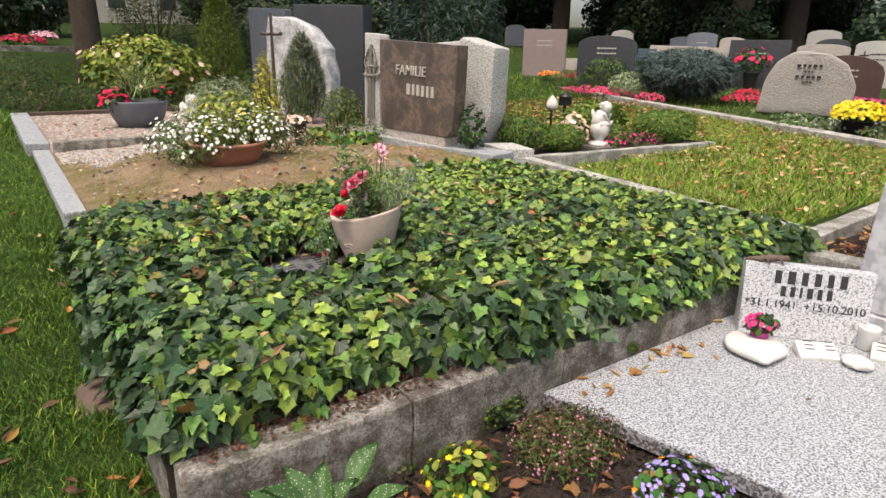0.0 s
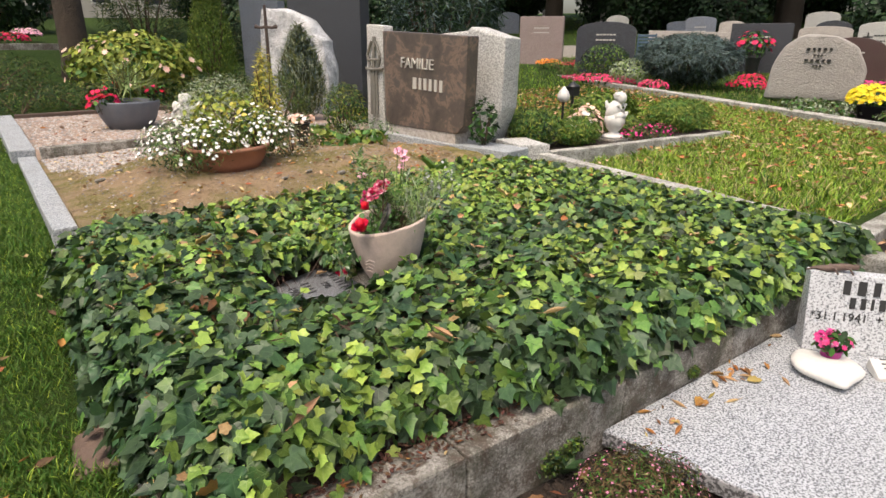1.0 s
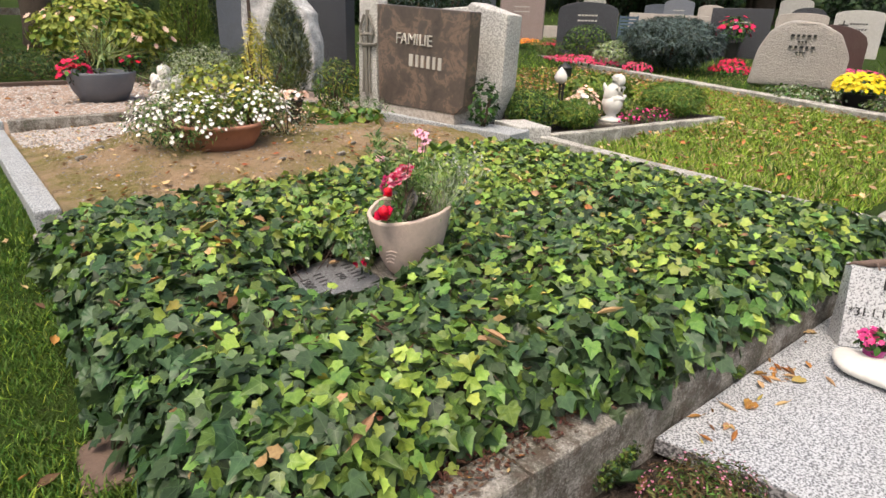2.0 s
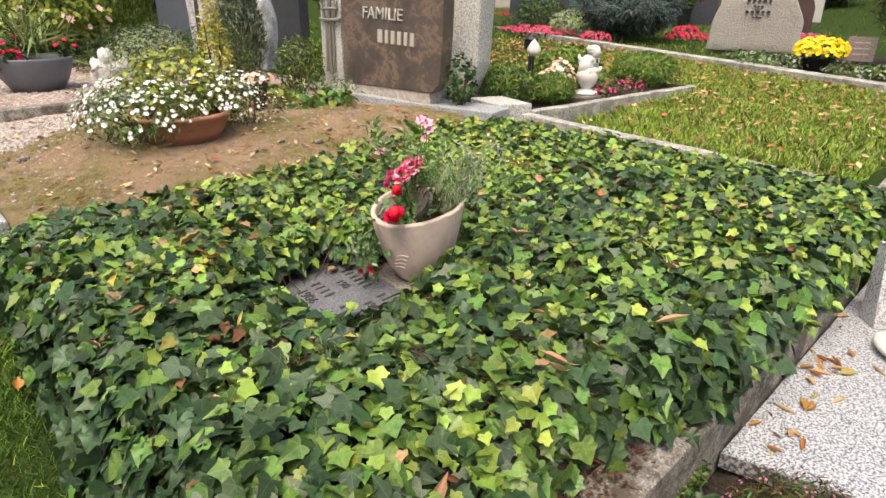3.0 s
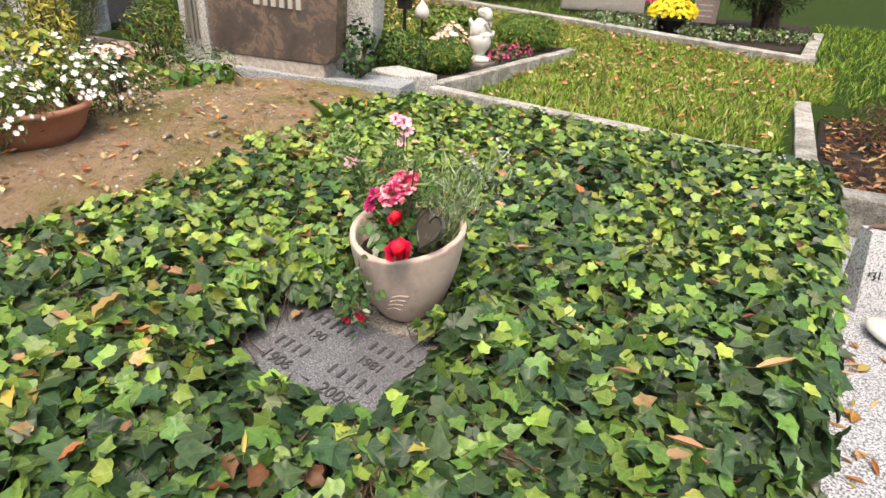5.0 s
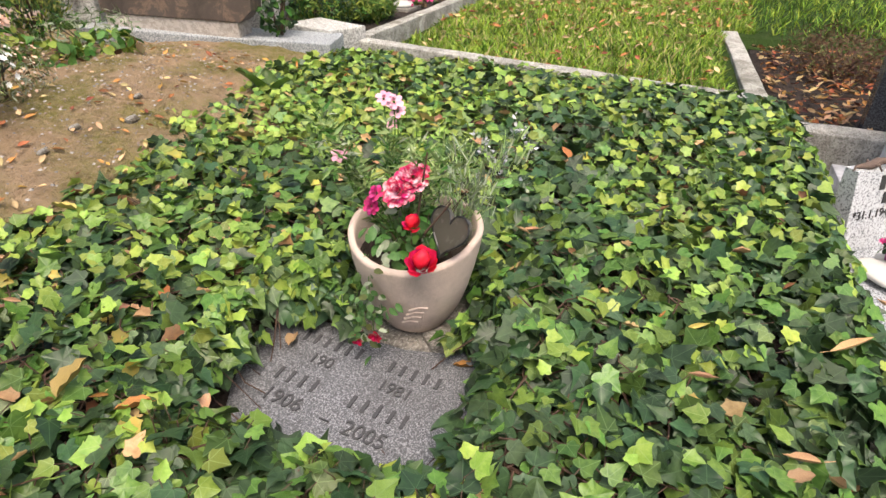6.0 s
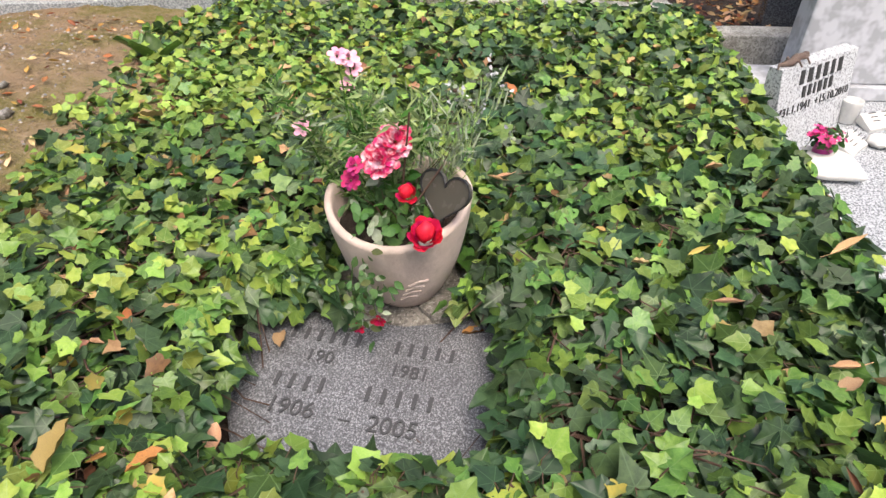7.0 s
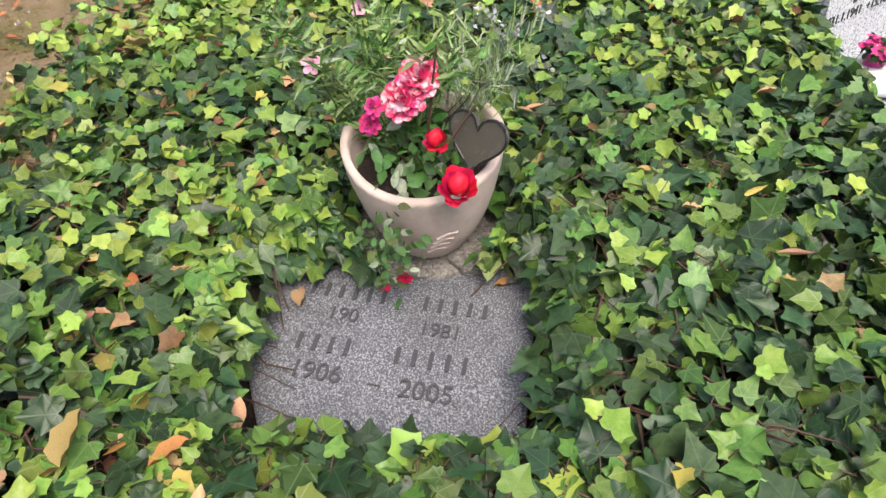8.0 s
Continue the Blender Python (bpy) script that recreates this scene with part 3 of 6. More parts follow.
def words(text, size, mat, parent, m, depth=0.003):
    """Raised letters from the built-in font, centred at the pose m within the parent."""
    cu = bpy.data.curves.new("lettering", "FONT")
    cu.body, cu.size, cu.extrude, cu.align_x, cu.align_y = text, size, depth, "CENTER", "CENTER"
    tmp = bpy.data.objects.new("lettering", cu)
    scene.collection.objects.link(tmp)
    bpy.context.view_layer.update()
    me = bpy.data.meshes.new_from_object(tmp.evaluated_get(bpy.context.evaluated_depsgraph_get()))
    bpy.data.objects.remove(tmp)
    me.materials.clear()
    ob = link("lettering", me, mat, parent, "", False)
    ob.matrix_basis = m
    return ob


BAR = {}


def letter_bars(widths, height, mat, parent, m, depth=0.003, gap=0.3):
    """Plain bars in place of a name: one bar for each letter."""
    x = -(sum(widths) + gap * height * (len(widths) - 1)) / 2
    if mat.name not in BAR:
        bm = bmesh.new()
        bmesh.ops.create_cube(bm, size=1.0)
        BAR[mat.name] = bpy.data.meshes.new("name_bar")
        bm.to_mesh(BAR[mat.name])
        bm.free()
        BAR[mat.name].materials.append(mat)
    for w in widths:
        ob = new("name_bar", BAR[mat.name])
        ob.parent = parent
        ob.matrix_basis = m @ Matrix.Translation((x + w / 2, 0, 0)) @ Matrix.Diagonal((w, height, 2 * depth, 1))
        x += w + gap * height


def facing(at, right, up):
    """A pose at a point with x to the right and y up, for writing on a face."""
    r, u = Vector(right).normalized(), Vector(up).normalized()
    m = Matrix((r, u, r.cross(u))).transposed().to_4x4()
    return Matrix.Translation(at) @ m


# ---- the ground ----
def smooth(a, b, x):
    t = min(1.0, max(0.0, (x - a) / (b - a)))
    return t * t * (3 - 2 * t)


def land(x, y):
    """Height of the ground: a path of lawn, plots a step above it, a slope that climbs behind them."""
    left = 0.29 * smooth(1.7, 4.6, y) + 0.03 * max(0.0, min(9.0, y) - 4.6) + 0.7 * smooth(9.0, 13.5, y)
    right = 0.26 + 0.012 * max(0, min(x, 9) - 4) + 0.02 * max(0, min(y, 6) - 4)
    left *= smooth(-6, -1, x)
    z = left + (right - left) * smooth(2.6, 3.6, x)
    if 0.32 < x < 3.6 and -1.5 < y < 8.8:
        z = -0.1
    if x > 3.55 and x < 5.55 and y < 1.5 and y > -1.5:
        z = min(z, 0.16)
    d = math.hypot(x - 1, y - 1)
    z += 0.075 * max(0, min(d, 60) - 12.5) * smooth(-0.2, 0.5, (x + y) / (d + 0.01))
    z += 0.012 * noise.noise(Vector((x, y, 0)) * 0.9)
    return z


xs = np.concatenate([np.linspace(-300, -8, 14), np.arange(-6, 14, 0.2), np.linspace(14.5, 40, 40), np.linspace(50, 400, 14)])
ys = np.concatenate([np.linspace(-300, -8, 14), np.arange(-6, 14, 0.2), np.linspace(14.5, 40, 40), np.linspace(50, 400, 14)])
gv = [(x, y, land(x, y)) for y in ys for x in xs]
gf = [(j * len(xs) + i, j * len(xs) + i + 1, (j + 1) * len(xs) + i + 1, (j + 1) * len(xs) + i) for j in range(len(ys) - 1) for i in range(len(xs) - 1)]
gm = bpy.data.meshes.new("ground")
gm.from_pydata([tuple(float(c) for c in v) for v in gv], [], gf)
tagged(link("ground", gm, GROUND), "grassy cemetery ground climbing a slope", "ground", "", "structure")


def sheet(name, outline, top, step, mat, label, category, depth=0.2, kind=""):
    """A bed of earth or gravel: a closed body whose top follows top(x, y) inside a ground outline given as x range and y range."""
    x0, x1, y0, y1 = outline
    nx, ny = max(2, int((x1 - x0) / step)), max(2, int((y1 - y0) / step))
    bm = bmesh.new()
    g = [[bm.verts.new((x0 + (x1 - x0) * i / nx, y0 + (y1 - y0) * j / ny, 0)) for i in range(nx + 1)] for j in range(ny + 1)]
    for row in g:
        for v in row:
            v.co.z = top(v.co.x, v.co.y)
    for j in range(ny):
        for i in range(nx):
            bm.faces.new((g[j][i], g[j][i + 1], g[j + 1][i + 1], g[j + 1][i]))
    edge = [e for e in bm.edges if e.is_boundary]
    res = bmesh.ops.extrude_edge_only(bm, edges=edge)
    for v in res["geom"]:
        if isinstance(v, bmesh.types.BMVert):
            v.co.z -= depth
    bmesh.ops.recalc_face_normals(bm, faces=bm.faces[:])
    return tagged(part(name, bm, mat, None, "", True), label, category, "", kind or "structure")


# ---- kerbs ----
kerb((0.262, 1.37), (2.95, 1.37), 0.125, -0.14, 0.236, 0.21, KERB, "mossy weathered grey kerb along the ivy grave", 4)
kerb((0.345, 1.5), (0.345, 3.8), 0.1, -0.14, 0.19, 0.28, KERB, "weathered grey kerb under overhanging ivy", 2)
kerb((3.8, 1.46), (3.8, 3.84), 0.12, 0.1, 0.325, 0.405, KERB_PALE, "pale stone kerb between the ivy grave and the lawn", 3)
kerb((3.5, 1.42), (5.68, 1.54), 0.12, 0.05, 0.29, 0.3, KERB_PALE, "pale stone kerb at the lawn's edge", 2)
# pale stone all over stands in for the bright reflection on this kerb's top
kerb((3.64, -0.6), (3.64, 1.4), 0.16, 0.0, 0.27, 0.26, KERB_PALE, "grey kerb behind the slab, paled for its reflecting top", 2)
kerb((0.39, 3.88), (0.39, 6.05), 0.12, 0.0, 0.36, 0.41, KERB_BLUE, "pale blue-grey kerb stone with a rounded end", 1)
kerb((0.4, 6.08), (0.4, 8.75), 0.17, 0.0, 0.46, 0.48, KERB_BLUE, "thick grey kerb beside the gravel grave", 1)
kerb((0.42, 5.98), (2.9, 5.98), 0.12, 0.1, 0.475, 0.48, KERB, "weathered kerb between gravel and sandy soil", 2)
kerb((0.42, 8.68), (3.2, 8.68), 0.12, 0.1, 0.48, 0.5, WOOD, "dark timber edging behind the gravel grave", 2)
kerb((3.66, 3.92), (3.3, 5.45), 0.3, 0.1, 0.445, 0.47, KERB_BLUE, "blue-grey granite kerb before the brown headstone", 1)
kerb((3.86, 3.84), (6.6, 3.78), 0.1, 0.15, 0.4, 0.36, KERB_PALE, "pale narrow kerb along the planted grave", 3)
kerb((7.5, 1.65), (13.4, 15.2), -0.22, 0.1, 0.4, 0.56, KERB_PALE, "long pale kerb along the far grave row", 8)
kerb((7.55, 1.6), (10.3, 1.55), 0.14, 0.1, 0.36, 0.42, KERB_PALE, "pale kerb at the corner of the far grave", 2)
tagged(part("granite_step", prism([(3.6, 3.98), (3.84, 3.86), (3.95, 4.26), (3.68, 4.36)], 0.2, 0.465, 0.01), GRANITE), "rough light granite block at the grave corner", "stone block")

# ---- beds ----
def mound_top(x, y):
    t = smooth(3.6, 4.3, y) * (1 - 0.75 * smooth(4.6, 5.9, y))
    return 0.385 + 0.11 * t * smooth(0.35, 1.0, x) - 0.07 * smooth(2.3, 3.1, x) + 0.02 * noise.noise(Vector((x, y, 1)) * 3) + 0.012 * noise.noise(Vector((x, y, 3)) * 11)


sheet("soil_mound", (0.39, 3.35, 3.5, 6.0), mound_top, 0.035, MOUND, "sandy brown soil mound with patches of moss", "soil")
sheet("gravel_bed", (0.4, 3.4, 6.05, 8.7), lambda x, y: 0.44 + 0.012 * noise.noise(Vector((x, y, 2)) * 4), 0.1, GRAVEL[0], "raked bed of fine pinkish gravel", "gravel bed")
sheet("soil_bed", (0.3, 3.5, -0.6, 1.37), lambda x, y: -0.005 + 0.03 * noise.noise(Vector((x, y, 5)) * 5), 0.06, SOIL, "dark damp soil of the planted grave front", "soil")
sheet("leaf_littered_bed", (3.58, 5.6, -0.6, 1.45), lambda x, y: 0.22 + 0.02 * noise.noise(Vector((x, y, 5)) * 5), 0.1, LITTER, "brown grave bed covered with fallen leaves", "soil")
sheet("planted_bed", (3.86, 6.55, 3.88, 5.6), lambda x, y: 0.36 + 0.02 * noise.noise(Vector((x, y, 6)) * 4), 0.1, SOIL, "dark planted grave soil", "soil")

# ---- the ivy grave ----
IX0, IX1, IY0, IY1 = 0.2, 3.69, 1.425, 3.86
HOLE = (1.06, 2.565)


def ivy_back(x):
    """Where the ivy ends against the soil mound."""
    return 3.72 + 0.28 * smooth(1.5, 2.6, x) - 0.12 * smooth(2.9, 3.6, x) + 0.06 * noise.noise(Vector((x * 2.2, 0, 4)))


def ivy_height(x, y):
    """Top of the ivy carpet; falls away at its edges and round the plaque and pot."""
    y1 = ivy_back(x)
    z = 0.415 - 0.012 * smooth(1.2, 3.2, x) + 0.028 * noise.noise(Vector((x, y, 0)) * 3.1) + 0.02 * noise.noise(Vector((x, y, 9)) * 8)
    r = 0.2
    for d, w, low in ((x - IX0, 0.22, 0.34), (IX1 - x, 0.3, 0.1), (y - IY0 + 0.06 * smooth(1.1, 1.5, x) - 0.055 * math.exp(-(((x - 0.85) / 0.3) ** 2)), 0.16, 0.23), (y1 - y, 0.15, 0.05)):
        t = max(0.0, min(1.0, d / w))
        z -= low * (1 - math.sqrt(1 - (1 - t) ** 2) if low != 0.1 else (1 - t) ** 1.5) * (1.0 if low != 0.23 else 1 - 0.4 * smooth(0.8, 3, x))
    c, s = math.cos(radians(3)), math.sin(radians(3))
    u, v = (x - HOLE[0]) * c + (y - HOLE[1]) * s, -(x - HOLE[0]) * s + (y - HOLE[1]) * c
    d1 = math.hypot(max(0, abs(u) - 0.165), max(0, abs(v + 0.02) - 0.235)) / 0.13
    d2 = (math.hypot(x - 1.41, y - 2.52) - 0.125) / 0.13
    t = max(0.0, min(1.0, d1, d2))
    return z - 0.2 * (1 - t) ** 1.5, t


def ivy_normal(x, y):
    e = 0.02
    gx = (ivy_height(x + e, y)[0] - ivy_height(x - e, y)[0]) / (2 * e)
    gy = (ivy_height(x, y + e)[0] - ivy_height(x, y - e)[0]) / (2 * e)
    return Vector((-gx, -gy, 1))


ivy = thing("ivy_bed", (0, 0, 0), "dense glossy ivy carpet filling the kerbed grave", "ivy")
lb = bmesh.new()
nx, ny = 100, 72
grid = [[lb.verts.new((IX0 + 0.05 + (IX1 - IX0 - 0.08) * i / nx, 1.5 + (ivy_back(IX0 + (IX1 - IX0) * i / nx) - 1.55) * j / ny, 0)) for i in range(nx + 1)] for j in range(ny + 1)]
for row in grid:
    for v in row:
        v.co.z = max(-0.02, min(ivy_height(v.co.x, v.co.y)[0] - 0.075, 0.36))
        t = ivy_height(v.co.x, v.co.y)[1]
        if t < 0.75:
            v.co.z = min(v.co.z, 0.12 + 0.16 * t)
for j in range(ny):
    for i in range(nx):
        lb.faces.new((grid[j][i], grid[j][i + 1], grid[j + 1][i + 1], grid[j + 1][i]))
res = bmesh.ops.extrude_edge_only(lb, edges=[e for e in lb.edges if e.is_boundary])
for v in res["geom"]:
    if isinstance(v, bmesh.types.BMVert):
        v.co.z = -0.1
# real litter, but its darkness also paints the shade in the ivy's gaps
part("litter_layer", lb, LITTER, ivy, "brown litter and twigs under the ivy, darkened as gap shade", True)

pts, nors, tips, sizes, kinds = [], [], [], [], []
tries = 0
while len(pts) < 23500 and tries < 150000:
    tries += 1
    x, y = rng.uniform(IX0 - 0.02, IX1 + 0.03), rng.uniform(IY0 - 0.11, 4.05)
    if y > ivy_back(x) + 0.02 or (y > IY1 + 0.02 and x > 3.3):
        continue
    z, t = ivy_height(x, y)
    if t < 0.36 or rng.random() > t + 0.3:
        continue
    n = ivy_normal(x, y)
    steep = n.length
    # more leaves where the carpet stands steep, fewer where it lies flat
    if rng.random() > min(1.0, 0.42 * steep) and t > 0.95:
        continue
    n.normalize()
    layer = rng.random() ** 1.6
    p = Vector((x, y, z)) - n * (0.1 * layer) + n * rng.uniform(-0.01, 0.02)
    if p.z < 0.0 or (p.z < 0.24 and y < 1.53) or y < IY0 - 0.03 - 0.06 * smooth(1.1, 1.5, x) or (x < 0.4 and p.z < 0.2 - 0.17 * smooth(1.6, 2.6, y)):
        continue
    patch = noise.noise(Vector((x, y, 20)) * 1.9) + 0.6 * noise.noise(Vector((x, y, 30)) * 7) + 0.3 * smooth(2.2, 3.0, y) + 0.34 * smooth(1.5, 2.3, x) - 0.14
    # darker leaf kinds in deep layers and on steep sides paint the carpet's self-shade
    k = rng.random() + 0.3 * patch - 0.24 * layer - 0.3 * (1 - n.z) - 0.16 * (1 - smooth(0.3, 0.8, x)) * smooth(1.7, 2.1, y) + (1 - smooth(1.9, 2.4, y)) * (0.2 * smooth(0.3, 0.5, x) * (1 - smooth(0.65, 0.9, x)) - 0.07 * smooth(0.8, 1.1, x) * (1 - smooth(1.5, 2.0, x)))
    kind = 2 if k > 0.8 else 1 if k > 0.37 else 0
    if kind == 2:
        p += n * 0.018
    out = Vector((rng.normal(), rng.normal(), 0)) + Vector((-0.35, -0.25, 0)) + Vector((n.x, n.y, 0)) * 2.2
    nn = n + 0.62 * Vector(rng.normal(size=3)) + Vector((-0.16, -0.12, 0.2))
    pts.append(p), nors.append(nn), tips.append(out + Vector((0, 0, -0.35 - 1.2 * (1 - n.z)))), kinds.append(kind)
    sizes.append((rng.uniform(0.036, 0.068), rng.uniform(0.032, 0.06), rng.uniform(0.026, 0.05))[kind])
# the ivy that hangs round the plaque and the pot
goal = len(pts) + 700
while len(pts) < goal:
    x, y = rng.uniform(0.72, 1.75), rng.uniform(2.05, 3.1)
    z, t = ivy_height(x, y)
    if not 0.3 < t < 0.98 or (t < 0.55 and rng.random() < 0.45):
        continue
    n = ivy_normal(x, y).normalized()
    k = rng.random()
    pts.append(Vector((x, y, z)) - n * rng.uniform(-0.005, 0.05)), nors.append(n + 0.5 * Vector(rng.normal(size=3)) + Vector((-0.2, 0, 0.3)))
    tips.append(Vector((n.x, n.y, -0.5)) + 0.6 * Vector(rng.normal(size=3))), kinds.append(2 if k > 0.82 else 1 if k > 0.5 else 0), sizes.append(rng.uniform(0.035, 0.066))
pts, nors, tips = (np.array([tuple(v) for v in a]) for a in (pts, nors, tips))
sizes, kinds = np.array(sizes), np.array(kinds)
# the leaves round the plaque, which the way passes nearest, are pieces of their own
near = np.hypot((pts[:, 0] - 0.8) / 1.0, (pts[:, 1] - 2.45) / 1.5)
order = np.argsort(near + np.where(sizes > 0.046, 0, 0.5))[:300]
single = np.zeros(len(pts), bool)
single[order] = True
# stalks
sb = bmesh.new()
for i in np.argsort(near)[:1500]:
    p, t = Vector(pts[i]), Vector(tips[i]).normalized()
    tube([p + Vector((0, 0, 0.001)), p - t * 0.02 - Vector((0, 0, 0.02)), p - t * 0.025 - Vector((0, 0, 0.06))], 0.0012, 4, sb)
for i in range(620):
    x, y = rng.uniform(0.7, 3.3), rng.uniform(1.85, 3.4)
    a, path = rng.uniform(0, 6.28), []
    if ivy_height(x, y)[1] < 1:
        continue
    for s in range(5):
        xx, yy = x + 0.08 * s * math.cos(a), y + 0.08 * s * math.sin(a)
        path.append((xx, yy, ivy_height(xx, yy)[0] - 0.01 - 0.018 * (s % 2)))
        a += rng.uniform(-0.5, 0.5)
    tube(path, [0.0024, 0.0024, 0.002, 0.0016, 0.001], 5, sb)
part("runner", sb, STEM, ivy, "thin reddish-brown ivy runners and stalks")["kind"] = "stuff"
narrow = rng.random(len(pts)) < 0.22
wides, curls = rng.uniform(0.82, 1.14, len(pts)), rng.uniform(-0.2, 1.9, len(pts))
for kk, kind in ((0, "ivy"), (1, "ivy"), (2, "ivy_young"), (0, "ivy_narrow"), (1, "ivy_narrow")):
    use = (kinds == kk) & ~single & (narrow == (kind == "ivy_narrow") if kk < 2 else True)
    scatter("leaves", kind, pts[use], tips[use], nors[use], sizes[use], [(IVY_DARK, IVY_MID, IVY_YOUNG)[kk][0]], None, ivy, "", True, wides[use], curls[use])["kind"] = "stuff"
# yellowed and dried ivy leaves, thickest towards the sandy soil
fp_, fn_, ft_, fs_, fk_ = [], [], [], [], []
while len(fp_) < 380:
    x, y = rng.uniform(0.22, 3.6), rng.uniform(1.45, 4.0)
    if y > ivy_back(x) or rng.random() > 0.25 + 0.75 * smooth(2.2, 3.6, y) * (1 - 0.6 * smooth(1.6, 3.0, x)):
        continue
    z, t = ivy_height(x, y)
    if t < 0.9 or noise.noise(Vector((x, y, 50)) * 2.6) < -0.05 - 0.25 * rng.random():
        continue
    n = ivy_normal(x, y).normalized()
    fp_.append(Vector((x, y, z)) + n * rng.uniform(-0.022, 0.022)), fn_.append(n + 0.6 * Vector(rng.normal(size=3)) + Vector((0, 0, 0.2)))
    ft_.append(Vector((rng.normal(), rng.normal(), -0.3))), fs_.append(rng.uniform(0.024, 0.052)), fk_.append(int(rng.choice(3, p=[0.28, 0.4, 0.32])))
fp_, fn_, ft_ = (np.array([tuple(v) for v in a]) for a in (fp_, fn_, ft_))
scatter("faded_leaves", "ivy_young", fp_, ft_, fn_, fs_, IVY_FADED, fk_, ivy, "yellowed, tan and brown dried ivy leaves", True, rng.uniform(0.6, 1.0, len(fp_)), rng.uniform(0.5, 2.6, len(fp_)))["kind"] = "stuff"
leaf_mesh = []
for kk, kind in ((0, "ivy"), (1, "ivy"), (2, "ivy_young")):
    V, F = template(kind)
    me = bpy.data.meshes.new("leaf")
    me.from_pydata(V.tolist(), [], F)
    lay = me.uv_layers.new(name="leaf")
    for lp in me.loops:
        lay.data[lp.index].uv = (V[lp.vertex_index, 0] * 0.5 + 0.5, V[lp.vertex_index, 1] * 0.5 + 0.25)
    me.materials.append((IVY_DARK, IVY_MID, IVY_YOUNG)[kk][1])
    me.polygons.foreach_set("use_smooth", [True] * len(me.polygons))
    leaf_mesh.append(me)
S, T, U = frames_of(tips, nors)
for i in order:
    ob = new("leaf", leaf_mesh[kinds[i]])
    ob.parent = ivy
    m = Matrix((S[i], T[i], U[i])).transposed().to_4x4()
    ob.matrix_basis = Matrix.Translation(pts[i]) @ m @ Matrix.Scale(float(sizes[i]), 4)

# ---- plaque, pad and pot ----
plaque = thing("grave_plaque", (1.12, 2.575, 0.19), "dark grey granite plaque with worn cut writing", "grave plaque")
plaque.rotation_euler = (0, radians(-6), 0)
pb = prism([(-0.21, -0.29), (0.0, -0.3), (0.17, -0.315), (0.225, -0.24), (0.23, 0.1), (0.215, 0.275), (0.12, 0.32), (0.0, 0.31), (-0.14, 0.25), (-0.2, 0.22)], -0.06, 0.035, 0.012)
part("stone", rough_up(pb, 0.004, 9, 2), PLAQUE, plaque)
RIGHT, UP = (-0.1, -1, 0), (1, -0.1, 0)


def on_plaque(up, across):
    """A pose on the plaque's face, up and across the writing."""
    return facing((up * 0.995 - across * 0.1, -up * 0.1 - across * 0.995, 0.0378), RIGHT, UP)


for text, up, across, size in (("1906", -0.085, -0.125, 0.056), ("–", -0.09, 0.0, 0.05), ("2005", -0.09, 0.105, 0.056), ("190", 0.055, -0.11, 0.046), ("1981", 0.05, 0.105, 0.046)):
    words(text, size, GROOVE, plaque, on_plaque(up, across), 0.0014)
for up, across, count, h in ((0.115, -0.115, 6, 0.034), (0.113, 0.125, 5, 0.034), (-0.02, -0.13, 4, 0.038), (-0.02, 0.1, 5, 0.038)):
    letter_bars([0.009] * count, h, GROOVE, plaque, on_plaque(up, across), 0.0012, 0.68)
tagged(part("concrete_pad", rough_up(prism([(1.37, 2.29), (1.6, 2.33), (1.62, 2.74), (1.36, 2.84), (1.325, 2.73), (1.296, 2.62), (1.286, 2.5), (1.312, 2.39)], 0.13, 0.25, 0.01), 0.005, 8), CONCRETE), "rough pale concrete pad under the flower pot", "stone pad")
tagged(part("stone_shard", prism([(1.3, 2.43), (1.325, 2.365), (1.37, 2.37), (1.39, 2.43), (1.34, 2.47)], 0.252, 0.268, 0.003), CONCRETE), "thin broken stone shard under the pot", "stone")

pot = thing("flower_pot", (1.415, 2.518, 0.247), "pale stoneware flower pot with relief, holding roses", "flower pot")
prof = [(0.045, 0.0), (0.062, 0.003), (0.083, 0.018), (0.105, 0.05), (0.124, 0.09), (0.14, 0.135), (0.153, 0.185), (0.163, 0.238), (0.169, 0.278), (0.1695, 0.284), (0.166, 0.288), (0.156, 0.289), (0.152, 0.286), (0.149, 0.26), (0.142, 0.2), (0.138, 0.19)]
pm = lathe(prof, 56)
for v in pm.verts:
    # the rim dips towards the plaque and rises behind and at both sides
    f_ = smooth(0.12, 0.28, v.co.z)
    v.co.z += f_ * (0.15 * v.co.x + 0.3 * (v.co.y ** 2 - v.co.x ** 2))
    v.co += 0.0025 * noise.noise_vector(v.co * 14)
part("body", pm, CLAY, pot, "", True)
eb = bmesh.new()
bmesh.ops.create_circle(eb, cap_ends=True, radius=0.145, segments=32, matrix=Matrix.Translation((0, 0, 0.215)))
part("soil", eb, SOIL, pot)
rb = bmesh.new()
for i in range(4):
    a = radians(196 + 3 * i)
    z = 0.085 + 0.018 * i
    r_ = 0.119 + 0.36 * (z - 0.075)
    tube([(r_ * math.cos(a - 0.16), r_ * math.sin(a - 0.16), z - 0.006), (r_ * 1.005 * math.cos(a), r_ * 1.005 * math.sin(a), z + 0.004), (r_ * math.cos(a + 0.16), r_ * math.sin(a + 0.16), z)], 0.0035, 6, rb)
part("relief", rb, CLAY, pot, "raised leaf relief on the pot")


